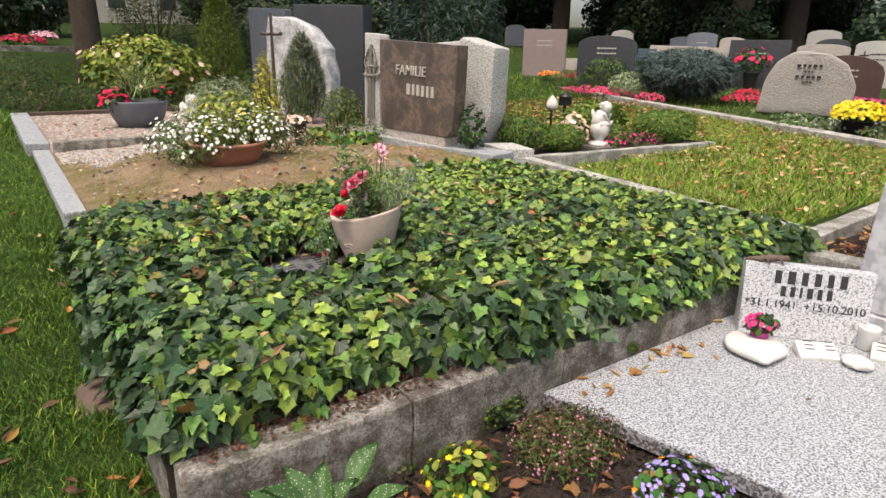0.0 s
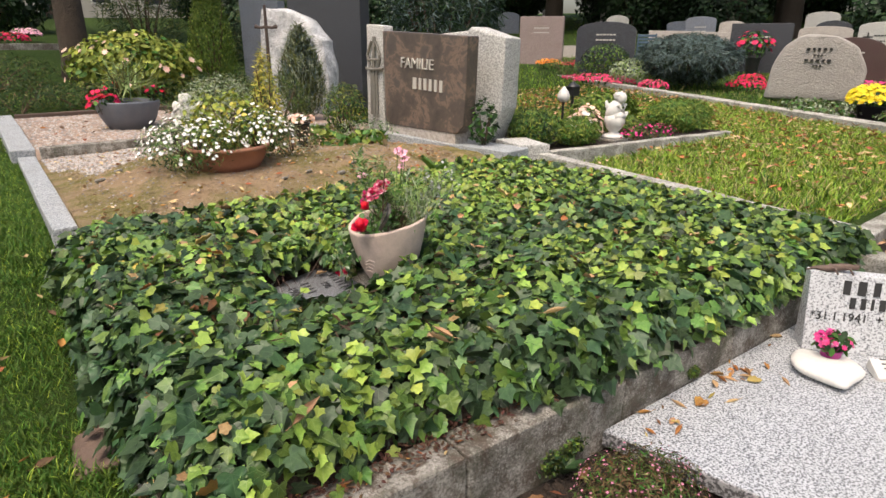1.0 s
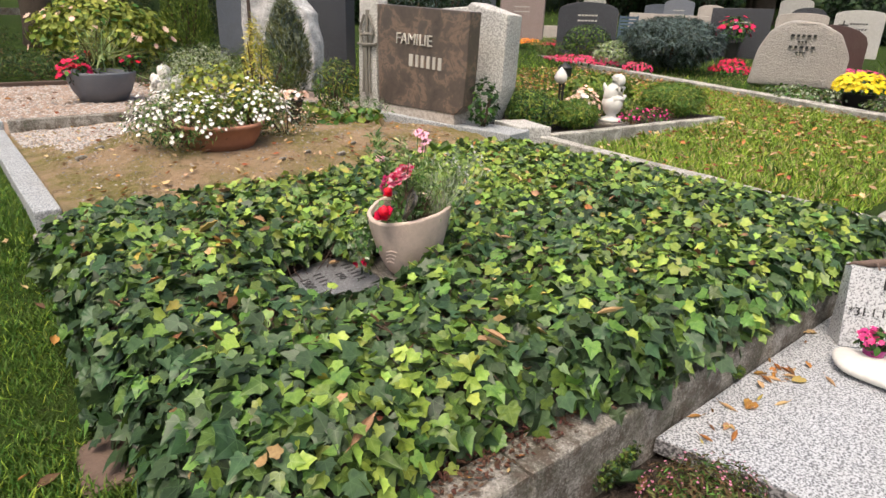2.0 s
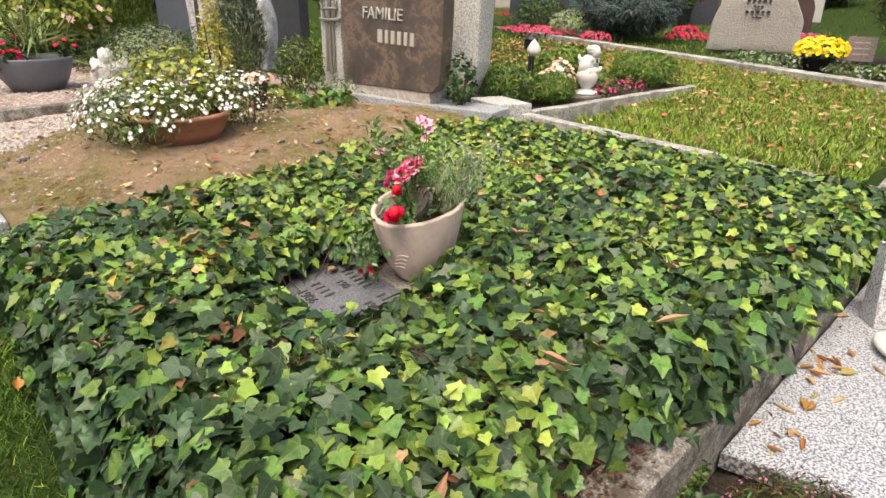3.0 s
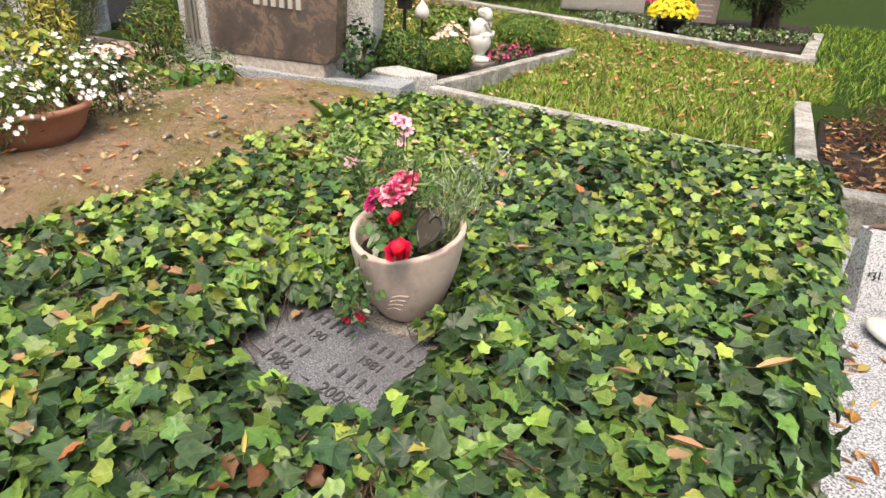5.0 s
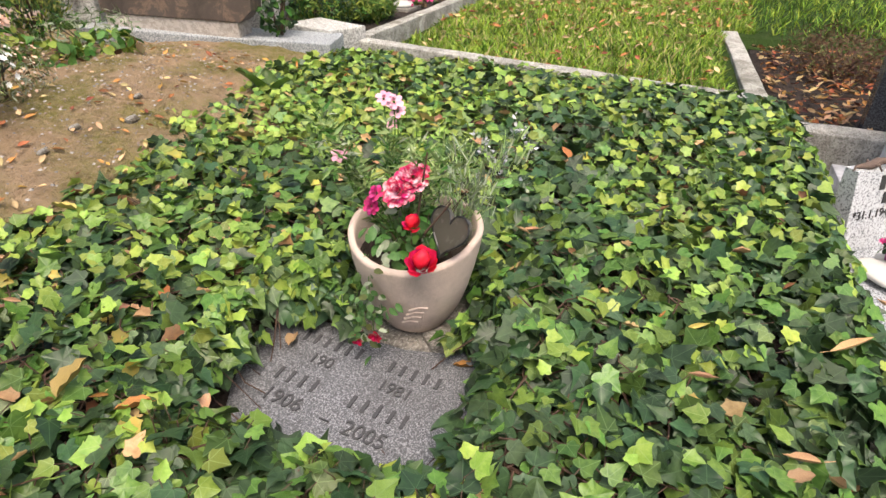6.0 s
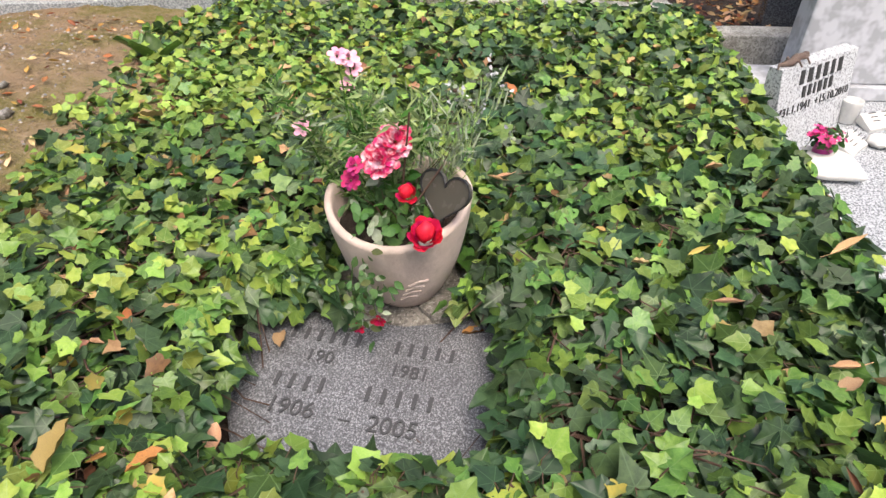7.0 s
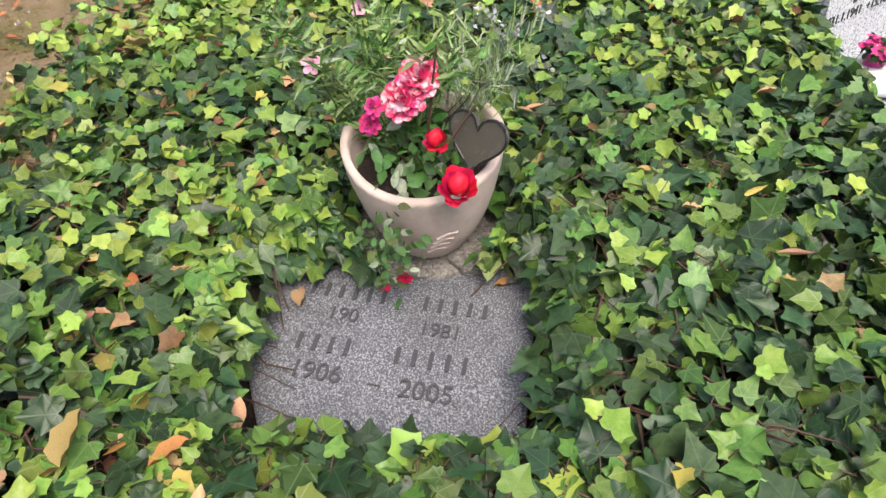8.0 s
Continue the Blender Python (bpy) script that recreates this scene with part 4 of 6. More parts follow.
def headstone(at, yaw, outline, thick, mat, label, category="headstone", lean=0.0, rough=0.0, bevel=0.012, taper=0.0, plinth=None, cuts=0, rs=6.0, group=""):
    """A standing stone: an outline of (across, up) pairs, thick from front to back; its front looks to local -y."""
    root = thing("headstone", at, label, category, group)
    root.rotation_euler = (0, 0, radians(yaw))
    bm = bmesh.new()
    fr = [bm.verts.new((x, lean * z, z)) for x, z in outline]
    bk = [bm.verts.new((x, thick + lean * z * 0.6 - taper * z, z)) for x, z in outline]
    n = len(outline)
    bm.faces.new(fr)
    bm.faces.new(bk[::-1])
    for i in range(n):
        bm.faces.new((fr[i], bk[i], bk[(i + 1) % n], fr[(i + 1) % n]))
    bmesh.ops.recalc_face_normals(bm, faces=bm.faces[:])
    if bevel:
        bmesh.ops.bevel(bm, geom=bm.edges[:], offset=bevel, segments=2, profile=0.6, affect="EDGES")
    if rough:
        bmesh.ops.triangulate(bm, faces=bm.faces[:])
        bmesh.ops.subdivide_edges(bm, edges=bm.edges[:], cuts=cuts or 2)
        rough_up(bm, rough, rs)
    part("stone", bm, mat, root, "", bool(rough))
    if plinth:
        w, d, h, pm = plinth
        part("plinth", prism([(-w / 2, -0.03), (w / 2, -0.03), (w / 2, d), (-w / 2, d)], -h, -0.003, 0.006), pm, root)
    return root


def arch(w, h, rise, n=8):
    """The outline of a stone with a curved top."""
    return [(-w / 2, 0), (w / 2, 0)] + [(w / 2 * math.cos(math.pi * i / n), h - rise + rise * math.sin(math.pi * i / n)) for i in range(n + 1)]


def box_outline(w, h, slant=0.0):
    return [(-w / 2, 0), (w / 2, 0), (w / 2, h - slant), (-w / 2, h)]


# ---- the slab grave beside the ivy ----
slab = thing("grave_slab", (0, 0, 0), "speckled white granite slab with sawn edges", "grave slab")
part("top_face", prism([(1.5, 1.362), (1.71, 0.45), (1.9, -0.4), (3.44, -0.4), (3.44, 1.362)], 0.03, 0.08, 0.004), SLAB, slab)
part("sawn_edge", prism([(1.497, 1.364), (1.707, 0.45), (1.897, -0.403), (1.93, -0.403), (1.74, 0.45), (1.53, 1.364)], 0.024, 0.0745, 0.002), SLAB_SIDE, slab)
part("bearer", prism([(1.75, 1.3), (1.9, 0.4), (2.1, -0.3), (3.3, -0.3), (3.3, 1.3)], -0.06, 0.0225, 0.004), SLAB_SIDE, slab)

dob = headstone((2.75, 1.045, 0.081), -50.7, [(-0.25, 0), (0.25, 0), (0.26, 0.31), (-0.255, 0.32)], 0.11, SLAB_PALE, "low speckled granite headstone with dark lettering on the slab", lean=0.16, bevel=0.004, taper=0.1)
lean_up = (0, 0.158, 1)
letter_bars([0.026, 0.03, 0.024, 0.026, 0.022, 0.026], 0.056, LETTER, dob, facing((0.01, 0.0412, 0.266), (1, 0, 0), lean_up), 0.002, 0.46)
letter_bars([0.02, 0.018, 0.01, 0.022, 0.018, 0.02], 0.045, LETTER, dob, facing((0.0, 0.031, 0.205), (1, 0, 0), lean_up), 0.002, 0.42)
words("*31.1.1941  +15.10.2010", 0.048, LETTER, dob, facing((0, 0.022, 0.145), (1, 0, 0), lean_up), 0.002)

mon = headstone((3.16, 0.62, 0.15), -90, [(-0.4, 0), (0.5, 0), (0.5, 1.15), (-0.36, 1.25)], 0.16, POLISHED, "tall pale grey polished headstone with smooth face", bevel=0.01, plinth=(1.1, 0.24, 0.068, POLISHED))
tagged(part("black_stone", prism([(3.655, 0.72), (3.745, 0.72), (3.745, 1.03), (3.655, 1.03)], 0.2, 1.0, 0.008), DARKSTONE), "narrow black polished stone standing in the leafy bed", "headstone")

hs = bmesh.new()
blob(hs, (0, 0, 0), (0.14, 0.14, 0.034), 4, 0.0)
for v in hs.verts:
    a = math.atan2(v.co.y, v.co.x)
    # lobes to either side of a shallow notch, narrowing to the tip at -x
    v.co.y *= 0.86 * (1 - 0.62 * smooth(0.02, 0.14, -v.co.x))
    v.co.x -= 0.05 * math.exp(-(a / 0.32) ** 2) * max(0.0, v.co.x) / 0.14
    v.co.x *= 1.05
heart = part("heart_stone", hs, WHITE, None, "", True)
heart.matrix_basis = pose(2.45, 1.085, 0.112, 0, 0, 43)
tagged(heart, "smooth white heart-shaped stone lying on the slab", "ornament")

fp = thing("small_flower_pot", (2.49, 1.1, 0.135), "small pink flowers in a magenta foil pot", "flower pot")
part("pot", lathe([(0.026, 0), (0.03, 0.003), (0.038, 0.055), (0.04, 0.058), (0.034, 0.058), (0.03, 0.045)], 20), MAGENTA, fp, "", True)
shrub("", (0, 0, 0), (0.12, 0.12, 0.08), "oval", 60, 0.035, [L_GREEN, L_DARK], "", parent=fp, base=0.045, stems=3, flowers=[("flower", 26, 0.036, P_PINK, "bright pink blossoms")])
fp.location.z = 0.115

for at, yaw, w in (((2.64, 0.93, 0.083), -42, 0.11), ((2.86, 0.74, 0.083), -70, 0.09)):
    bk = thing("book_ornament", at, "open white stone book ornament with worn writing", "ornament", "stone books on the slab")
    bk.rotation_euler = (radians(12), 0, radians(yaw))
    for s in (-1, 1):
        pg = prism([(0, -0.04), (s * w / 1.4, -0.045), (s * w / 1.4, 0.045), (0, 0.04)][:: 1 if s > 0 else -1], 0.0, 0.03, 0.006, 0, lambda x, y: 0.022 + 0.014 * math.sin(min(1, abs(x) / (w / 1.4)) * math.pi) + 0.25 * (y + 0.045))
        part("page", pg, WHITE, bk)
        sm = bmesh.new()
        for k in range(3):
            bmesh.ops.create_cube(sm, size=1.0, matrix=Matrix.Translation((s * w * 0.36, -0.02 + 0.02 * k, 0.0425 + 0.25 * (0.025 + 0.02 * k))) @ Matrix.Rotation(0.245, 4, "X") @ Matrix.Diagonal((0.035, 0.004, 0.002, 1)))
        part("writing", sm, LETTER, bk)
st = bmesh.new()
blob(st, (2.68, 0.79, 0.102), (0.05, 0.06, 0.024), 3, 0.25)
tagged(part("white_stone", st, WHITE, None, "", True), "smooth rounded white stone on the slab", "stone")
cl = thing("grave_light", (2.9, 0.84, 0.081), "small white grave candle holder by the headstone", "candle holder")
part("cup", lathe([(0.03, 0), (0.035, 0.005), (0.04, 0.09), (0.042, 0.1), (0.036, 0.1), (0.032, 0.06)], 20), WHITE, cl, "", True)
part("candle", lathe([(0.028, 0.03), (0.03, 0.05), (0.028, 0.075), (0.01, 0.08)], 16), P_WHITE, cl, "", True)
# a rusty lizard on the headstone
lz = bmesh.new()
tube([(-0.11, 0, 0.005), (-0.07, 0.02, 0.012), (-0.02, -0.005, 0.02), (0.04, 0.01, 0.024), (0.08, 0.0, 0.03), (0.11, -0.01, 0.026)], [0.002, 0.008, 0.018, 0.02, 0.014, 0.006], 8, lz)
for a, b in ((-0.01, 1), (-0.01, -1), (0.055, 1), (0.055, -1)):
    tube([(a, 0, 0.018), (a + 0.01, 0.028 * b, 0.03), (a + 0.025, 0.04 * b, 0.002)], [0.007, 0.006, 0.004], 6, lz)
blob(lz, (0.1, 0, 0.034), (0.018, 0.014, 0.012), 2, 0.3)
liz = part("lizard_figure", lz, RUST, None, "", True)
liz.matrix_basis = Matrix.Translation((2.69, 1.225, 0.398)) @ pose(0, 0, 0, 0, 0, -48) @ Matrix.Scale(0.85, 4)
tagged(liz, "small rusty brown lizard figure on the headstone", "ornament")

P_MAUVE = m_petal("dull_mauve_petal", (0.42, 0.13, 0.24), (0.5, 0.22, 0.32))
# planting before the slab
def m_spotted():
    n = N("white_spotted_leaf")
    vo = n.put("TexVoronoi", Vector=n.co, Scale=130.0)
    col = n.mix(n.noise(30), (0.03, 0.09, 0.02), (0.055, 0.13, 0.03))
    col = n.mix(n.math("LESS_THAN", vo.outputs["Distance"], 0.24), col, (0.4, 0.5, 0.28))
    return n.end(col, 0.55, bump=n.noise(150), strength=0.3, depth=0.004)


SPOT = m_spotted()
lung = thing("lungwort", (0.54, 1.235, 0.02), "lungwort with broad white-spotted green leaves", "plant")
for i in range(10):
    a = 2.4 * i
    rr = 0.02 + 0.055 * (i % 3)
    lb = bmesh.new()
    for j in range(9):
        yy = j / 8
        wd = 0.037 * math.sin(math.pi * min(1, yy ** 0.8 * 0.98 + 0.02)) ** 0.8
        for k in range(5):
            xx = (k - 2) / 2
            lb.verts.new((xx * wd, yy * 0.15, 0.02 * xx * xx - 0.07 * yy * yy + 0.08 * yy + 0.003 * math.sin(9 * yy + 3 * xx)))
    lb.verts.ensure_lookup_table()
    for j in range(8):
        for k in range(4):
            lb.faces.new([lb.verts[q] for q in (j * 5 + k, j * 5 + k + 1, j * 5 + k + 6, j * 5 + k + 5)])
    o = part("leaf", lb, SPOT, lung, "", True)
    o.matrix_basis = pose(rr * math.cos(a), rr * math.sin(a) * 0.8, 0.03 + 0.005 * i, 38 - 4 * (i % 3), 0, math.degrees(a) - 90)

shrub("zinnia", (0.99, 1.19, 0.0), (0.24, 0.22, 0.13), "oval", 190, 0.035, [L_GREEN, L_HEDGE, L_LIME], "small zinnia plant with tiny yellow flowers", "flowering plant", flowers=[("flower", 13, 0.024, P_YELLOW, "yellow daisy flowers")])
shrub("cuphea_bush", (1.36, 1.12, 0.0), (0.42, 0.34, 0.16), "lance", 3000, 0.026, [L_BRONZE, L_BRONZE, L_OLIVE, L_GREEN], "airy bush with tiny pink flowers and bronze foliage", "flowering plant", shell=0.2, gaps=0.2, flowers=[("flower", 190, 0.009, P_MAUVE, "tiny mauve-pink flowers")], stems=14)
shrub("ageratum", (1.53, 0.8, -0.02), (0.36, 0.24, 0.1), "oval", 260, 0.035, [L_GREEN, L_DARK], "low ageratum clump with violet-blue flower heads", "flowering plant", flowers=[("flower", 200, 0.019, P_BLUE, "fluffy violet-blue flower heads"), ("flower", 6, 0.03, P_ORANGE, "orange flowers")])

# ---- plants in the pot ----
def bloom(at, r, mats, layers=4, up=(-0.4, -0.2, 0.8), spread=0.9):
    """A double rose: whorls of cupped petals."""
    pos, tip, nor, siz = [], [], [], []
    u = Vector(up).normalized()
    a0, b0 = u.orthogonal().normalized(), None
    b0 = u.cross(a0)
    for L in range(layers):
        k = 4 + 2 * L
        for i in range(k):
            a = 2 * math.pi * (i + 0.5 * (L % 2)) / k + 0.3 * L
            d = a0 * math.cos(a) + b0 * math.sin(a)
            open_ = 0.25 + spread * L / max(1, layers - 1)
            pos.append(d * r * 0.08 * L + u * (-0.1 * r * L))
            tip.append(d * open_ + u * (1.25 - open_))
            nor.append(u * open_ - d * (1.25 - open_) + Vector(rng.normal(size=3)) * 0.15)
            siz.append(r * (0.5 + 0.45 * L / layers) * rng.uniform(0.9, 1.15))
    pos = np.array([tuple(p) for p in pos]) + np.array(at)
    return pos, np.array([tuple(t) for t in tip]), np.array([tuple(t) for t in nor]), np.array(siz)


def rose(parent, base, top, r, mat, label, layers=4, up=(-0.4, -0.2, 0.8), spread=0.9):
    fl = scatter("rose_bloom", "petal", *bloom(top, r, mat, layers, up, spread), [mat], None, parent, label)
    if spread < 0.3:
        part("heart", blob(bmesh.new(), Vector(top) + 0.42 * r * Vector(up).normalized(), (0.42 * r, 0.42 * r, 0.5 * r), 2, 0.3, 3), mat, parent, "closed red heart of the bloom", True)
    b, t = Vector(base), Vector(top)
    mid = b.lerp(t, 0.5) + Vector((0.01, 0.01, 0.02))
    part("stalk", tube([b, mid, t], [0.0026, 0.0022, 0.0018] if r > 0.023 else [0.0014, 0.0012, 0.001], 6), STEM if r < 0.02 else L_GREEN, parent)
    return fl


PZ = 0.455
rp = thing("rose_plant", (1.4, 2.52, PZ), "potted rose with red and pink-striped double blooms", "rose")
rose(rp, (0, 0, 0), (-0.045, 0.02, 0.205), 0.036, P_ROSE, "striped red and white bloom", 5, (-0.7, 0.0, 0.6))
rose(rp, (0, 0, 0), (-0.02, -0.01, 0.24), 0.036, P_ROSE, "striped red and white bloom", 5, (-0.6, -0.2, 0.7))
rose(rp, (0, 0.02, 0), (-0.05, 0.075, 0.19), 0.024, P_PINK, "magenta half-open bloom", 3, (-0.5, 0.3, 0.6))
rose(rp, (0, 0.02, 0), (-0.055, 0.085, 0.155), 0.026, P_PINK, "magenta half-open bloom", 3, (-0.8, 0.2, 0.3))
rose(rp, (0, -0.05, 0), (-0.115, -0.05, 0.165), 0.034, P_RED, "red bloom leaning over the rim", 4, (-0.45, 0.1, 0.7), 0.22)
rose(rp, (0, -0.06, 0), (-0.165, -0.09, 0.1), 0.046, P_RED, "red bloom hanging over the rim", 5, (-0.35, -0.1, 0.75), 0.16)
rose(rp, (-0.15, 0.05, 0.02), (-0.19, 0.02, -0.12), 0.022, P_RED, "small red bud hanging down", 3, (-0.7, 0, -0.2), 0.6)
rose(rp, (-0.15, 0.07, 0.02), (-0.2, 0.065, -0.135), 0.022, P_RED, "small red bud hanging down", 3, (-0.7, 0, -0.2), 0.6)
n = 210
q = rand_dirs(n) * (0.13, 0.13, 0.07) * rng.uniform(0.3, 1, (n, 1)) + (-0.02, 0.0, 0.07)
scatter("foliage", "oval", q, rand_dirs(n), rand_dirs(n) + (-0.5, 0, 0.9), rng.uniform(0.02, 0.042, n), [L_ROSE, L_GREEN, L_GREY], rng.choice(3, n, p=[0.6, 0.28, 0.12]), rp)["kind"] = "stuff"
n = 110
q = rng.normal(size=(n, 3)) * (0.018, 0.03, 0.05) + (-0.18, 0.05, -0.06)
scatter("hanging_foliage", "oval", q, rand_dirs(n) + (0, 0, -0.6), rand_dirs(n) + (-0.9, 0, 0.4), rng.uniform(0.018, 0.03, n), [L_ROSE, L_GREY, L_OLIVE], rng.choice(3, n, p=[0.6, 0.25, 0.15]), rp, "wilting hanging rose leaves")["kind"] = "stuff"
tw = bmesh.new()
for i in range(26):
    a = rng.uniform(0, 6.28)
    b = Vector((0.0 + 0.05 * math.cos(a), -0.03 + 0.04 * math.sin(a), 0.0))
    e = b + Vector((rng.uniform(-0.08, 0.05), rng.uniform(-0.09, 0.06), rng.uniform(0.08, 0.2)))
    tube([b, b.lerp(e, 0.5) + Vector((0.01, 0.01, 0.02)), e], [0.002, 0.0015, 0.0008], 4, tw)
tube([(0.0, -0.02, 0.0), (-0.02, -0.02, 0.12), (-0.02, -0.045, 0.3)], [0.004, 0.003, 0.002], 5, tw)
tube([(0.0, -0.02, 0.05), (-0.07, -0.06, 0.12), (-0.05, -0.115, 0.2)], [0.004, 0.003, 0.002], 5, tw)
part("twig", tw, STEM, rp, "dry reddish-brown twigs")

sn = thing("snapdragon", (1.49, 2.59, PZ), "feathery snapdragon with pale pink flowers", "flowering plant")
n = 1700
h = rng.random(n)
ang, stem_no = rng.uniform(0, 6.28, n), rng.integers(0, 12, n)
sx, sy = 0.13 * np.cos(stem_no * 2.1), 0.15 * np.sin(stem_no * 1.7) + 0.02
pos = np.stack([sx * (0.25 + h) + 0.012 * rng.normal(size=n), sy * (0.25 + h) + 0.012 * rng.normal(size=n), 0.02 + h * (0.2 + 0.06 * (stem_no % 3))], 1)
scatter("foliage", "lance", pos, np.stack([np.cos(ang), np.sin(ang), 0.7 * np.ones(n)], 1), rand_dirs(n) + (0, 0, 0.8), rng.uniform(0.026, 0.052, n), [L_NEEDLE, L_GREEN, L_GREY], rng.choice(3, n, p=[0.6, 0.3, 0.1]), sn)["kind"] = "stuff"
for (x, y, z), r in (((0.095, 0.058, 0.335), 0.034), ((0.1, 0.05, 0.31), 0.03), ((0.08, 0.08, 0.345), 0.028), ((0.09, 0.066, 0.275), 0.024), ((-0.085, 0.125, 0.245), 0.026), ((-0.07, 0.13, 0.235), 0.022)):
    scatter("flower", "petal", *bloom((x, y, z), r, None, 2, (-0.5, -0.2, 0.6)), [P_PALEPINK], None, sn, "pale pink flower")
    part("stalk", tube([(x * 0.2, y * 0.3, 0), (x * 0.8, y * 0.8, z * 0.6), (x, y, z)], 0.002, 5), L_GREEN, sn)

lv = thing("lavender", (1.5, 2.44, PZ), "faded lavender with grey flower spikes", "flowering plant")
n = 620
k = rng.integers(0, 30, n)
h = rng.random(n)
ex, ey, ez = (-0.06 + 0.19 * np.modf(k * 0.618)[0]), (-0.15 + 0.22 * np.modf(k * 0.37)[0]), 0.16 + 0.13 * np.modf(k * 0.77)[0]
pos = np.stack([ex * h, ey * h, 0.01 + ez * h], 1) + rng.normal(size=(n, 3)) * 0.008
scatter("foliage", "needle", pos, np.stack([ex, ey, ez * 2], 1) + 0.12 * rand_dirs(n), rand_dirs(n), rng.uniform(0.025, 0.05, n), [L_GREY, L_NEEDLE], rng.integers(0, 2, n), lv)["kind"] = "stuff"
n = 130
k = rng.integers(0, 15, n)
ex, ey, ez = (0.0 + 0.14 * np.modf(k * 0.618)[0]), (-0.17 + 0.16 * np.modf(k * 0.37)[0]), 0.2 + 0.12 * np.modf(k * 0.77)[0]
pos = np.stack([ex, ey, ez], 1) + rng.normal(size=(n, 3)) * (0.004, 0.004, 0.011)
scatter("flower_spikes", "petal", pos, rand_dirs(n) + (0, 0, 0.5), rand_dirs(n), rng.uniform(0.008, 0.014, n), [P_LAV, L_GREY], rng.integers(0, 2, n), lv, "grey-violet flower spikes")["kind"] = "stuff"

he = bmesh.new()
curve = []
for i in range(36):
    a = 2 * math.pi * i / 36
    curve.append((0.062 * math.sin(a) ** 3, 0.05 * math.cos(a) - 0.02 * math.cos(2 * a) - 0.008 * math.cos(3 * a) - 0.004 * math.cos(4 * a)))
hv = [[he.verts.new((x, y, z)) for x, y in curve] for z in (-0.006, 0.006)]
he.faces.new(hv[0][::-1]), he.faces.new(hv[1])
for i in range(36):
    he.faces.new((hv[0][i], hv[0][(i + 1) % 36], hv[1][(i + 1) % 36], hv[1][i]))
hm = thing("heart_ornament", (1.335, 2.4, 0.545), "brown heart-shaped plaque with dark rim stuck in the pot", "ornament")
part("plate", he, GLASSY, hm).matrix_basis = facing((0, 0, 0.045), (-0.5, -0.85, 0), (0.34, -0.2, 1))
rimb = tube([(x * 1.02, y * 1.02, 0.007) for x, y in curve + curve[:1]], 0.0025, 5)
part("rim", rimb, BLACK, hm).matrix_basis = facing((0, 0, 0.045), (-0.5, -0.85, 0), (0.34, -0.2, 1))
part("stake", tube([(0.01, 0, 0.0), (0.0, 0.0, -0.09)], 0.003, 6), STEM, hm)

# ---- the sandy grave: headstone, bowl and plants ----
wern = headstone((3.19, 4.78, 0.54), -83, [(-0.5, 0), (0.42, 0), (0.5, 0.07), (0.525, 0.4), (0.54, 0.77), (-0.52, 0.82)], 0.13, BROWN, "brown swirled granite headstone with pale letters", bevel=0.008)
part("plinth", prism([(-0.48, 0.01), (0.4, 0.01), (0.4, 0.16), (-0.48, 0.16)], -0.095, -0.002, 0.005), SANDSTONE, wern, "pale tan stone plinth")
words("FAMILIE", 0.125, LETTER_PALE, wern, facing((-0.06, -0.004, 0.545), (1, 0, -0.03), (0.03, 0, 1)), 0.006)
letter_bars([0.045, 0.03, 0.034, 0.034, 0.03, 0.034], 0.095, LETTER_PALE, wern, facing((0.075, -0.004, 0.38), (1, 0, -0.04), (0.04, 0, 1)), 0.006, 0.34)
pillar = headstone((3.13, 5.45, 0.47), -80, [(-0.13, 0), (0.12, 0), (0.11, 0.4), (0.13, 0.93), (-0.1, 0.95), (-0.12, 0.5)], 0.12, GRANITE, "narrow light stone pillar bearing a bronze cross", "pillar", rough=0.006)
cr = bmesh.new()
for pth, r in (([(0, 0, 0.12), (0.0, 0, 0.5), (0.02, 0, 0.84)], 0.016), ([(-0.1, 0, 0.56), (0.0, -0.01, 0.55), (0.13, 0, 0.56)], 0.014), ([(-0.07, 0, 0.63), (0.0, -0.01, 0.64), (0.1, 0, 0.64)], 0.012), ([(-0.04, 0, 0.14), (-0.03, 0, 0.5), (-0.08, 0, 0.68), (-0.02, 0, 0.8)], 0.012), ([(0.04, 0, 0.14), (0.04, 0, 0.5), (0.09, 0, 0.68), (0.04, 0, 0.8)], 0.012)):
    tube(pth, r, 6, cr)
part("cross", cr, PALE_BRONZE, pillar, "slender bronze cross").location = (0, -0.02, 0)
headstone((3.55, 4.68, 0.42), -70, [(-0.42, 0), (0.28, 0), (0.4, 0.3), (0.42, 0.88), (0.08, 0.97), (0.04, 0.93), (-0.45, 0.9)], 0.3, GRANITE, "thick rough light granite stone with a chipped top", rough=0.012, cuts=3, bevel=0.02)
shrub("climbing_plant", (3.42, 4.22, 0.43), (0.22, 0.22, 0.42), "oval", 190, 0.05, [L_DARK, L_DARK, L_GREEN], "dark leafy plant climbing the headstone edge")

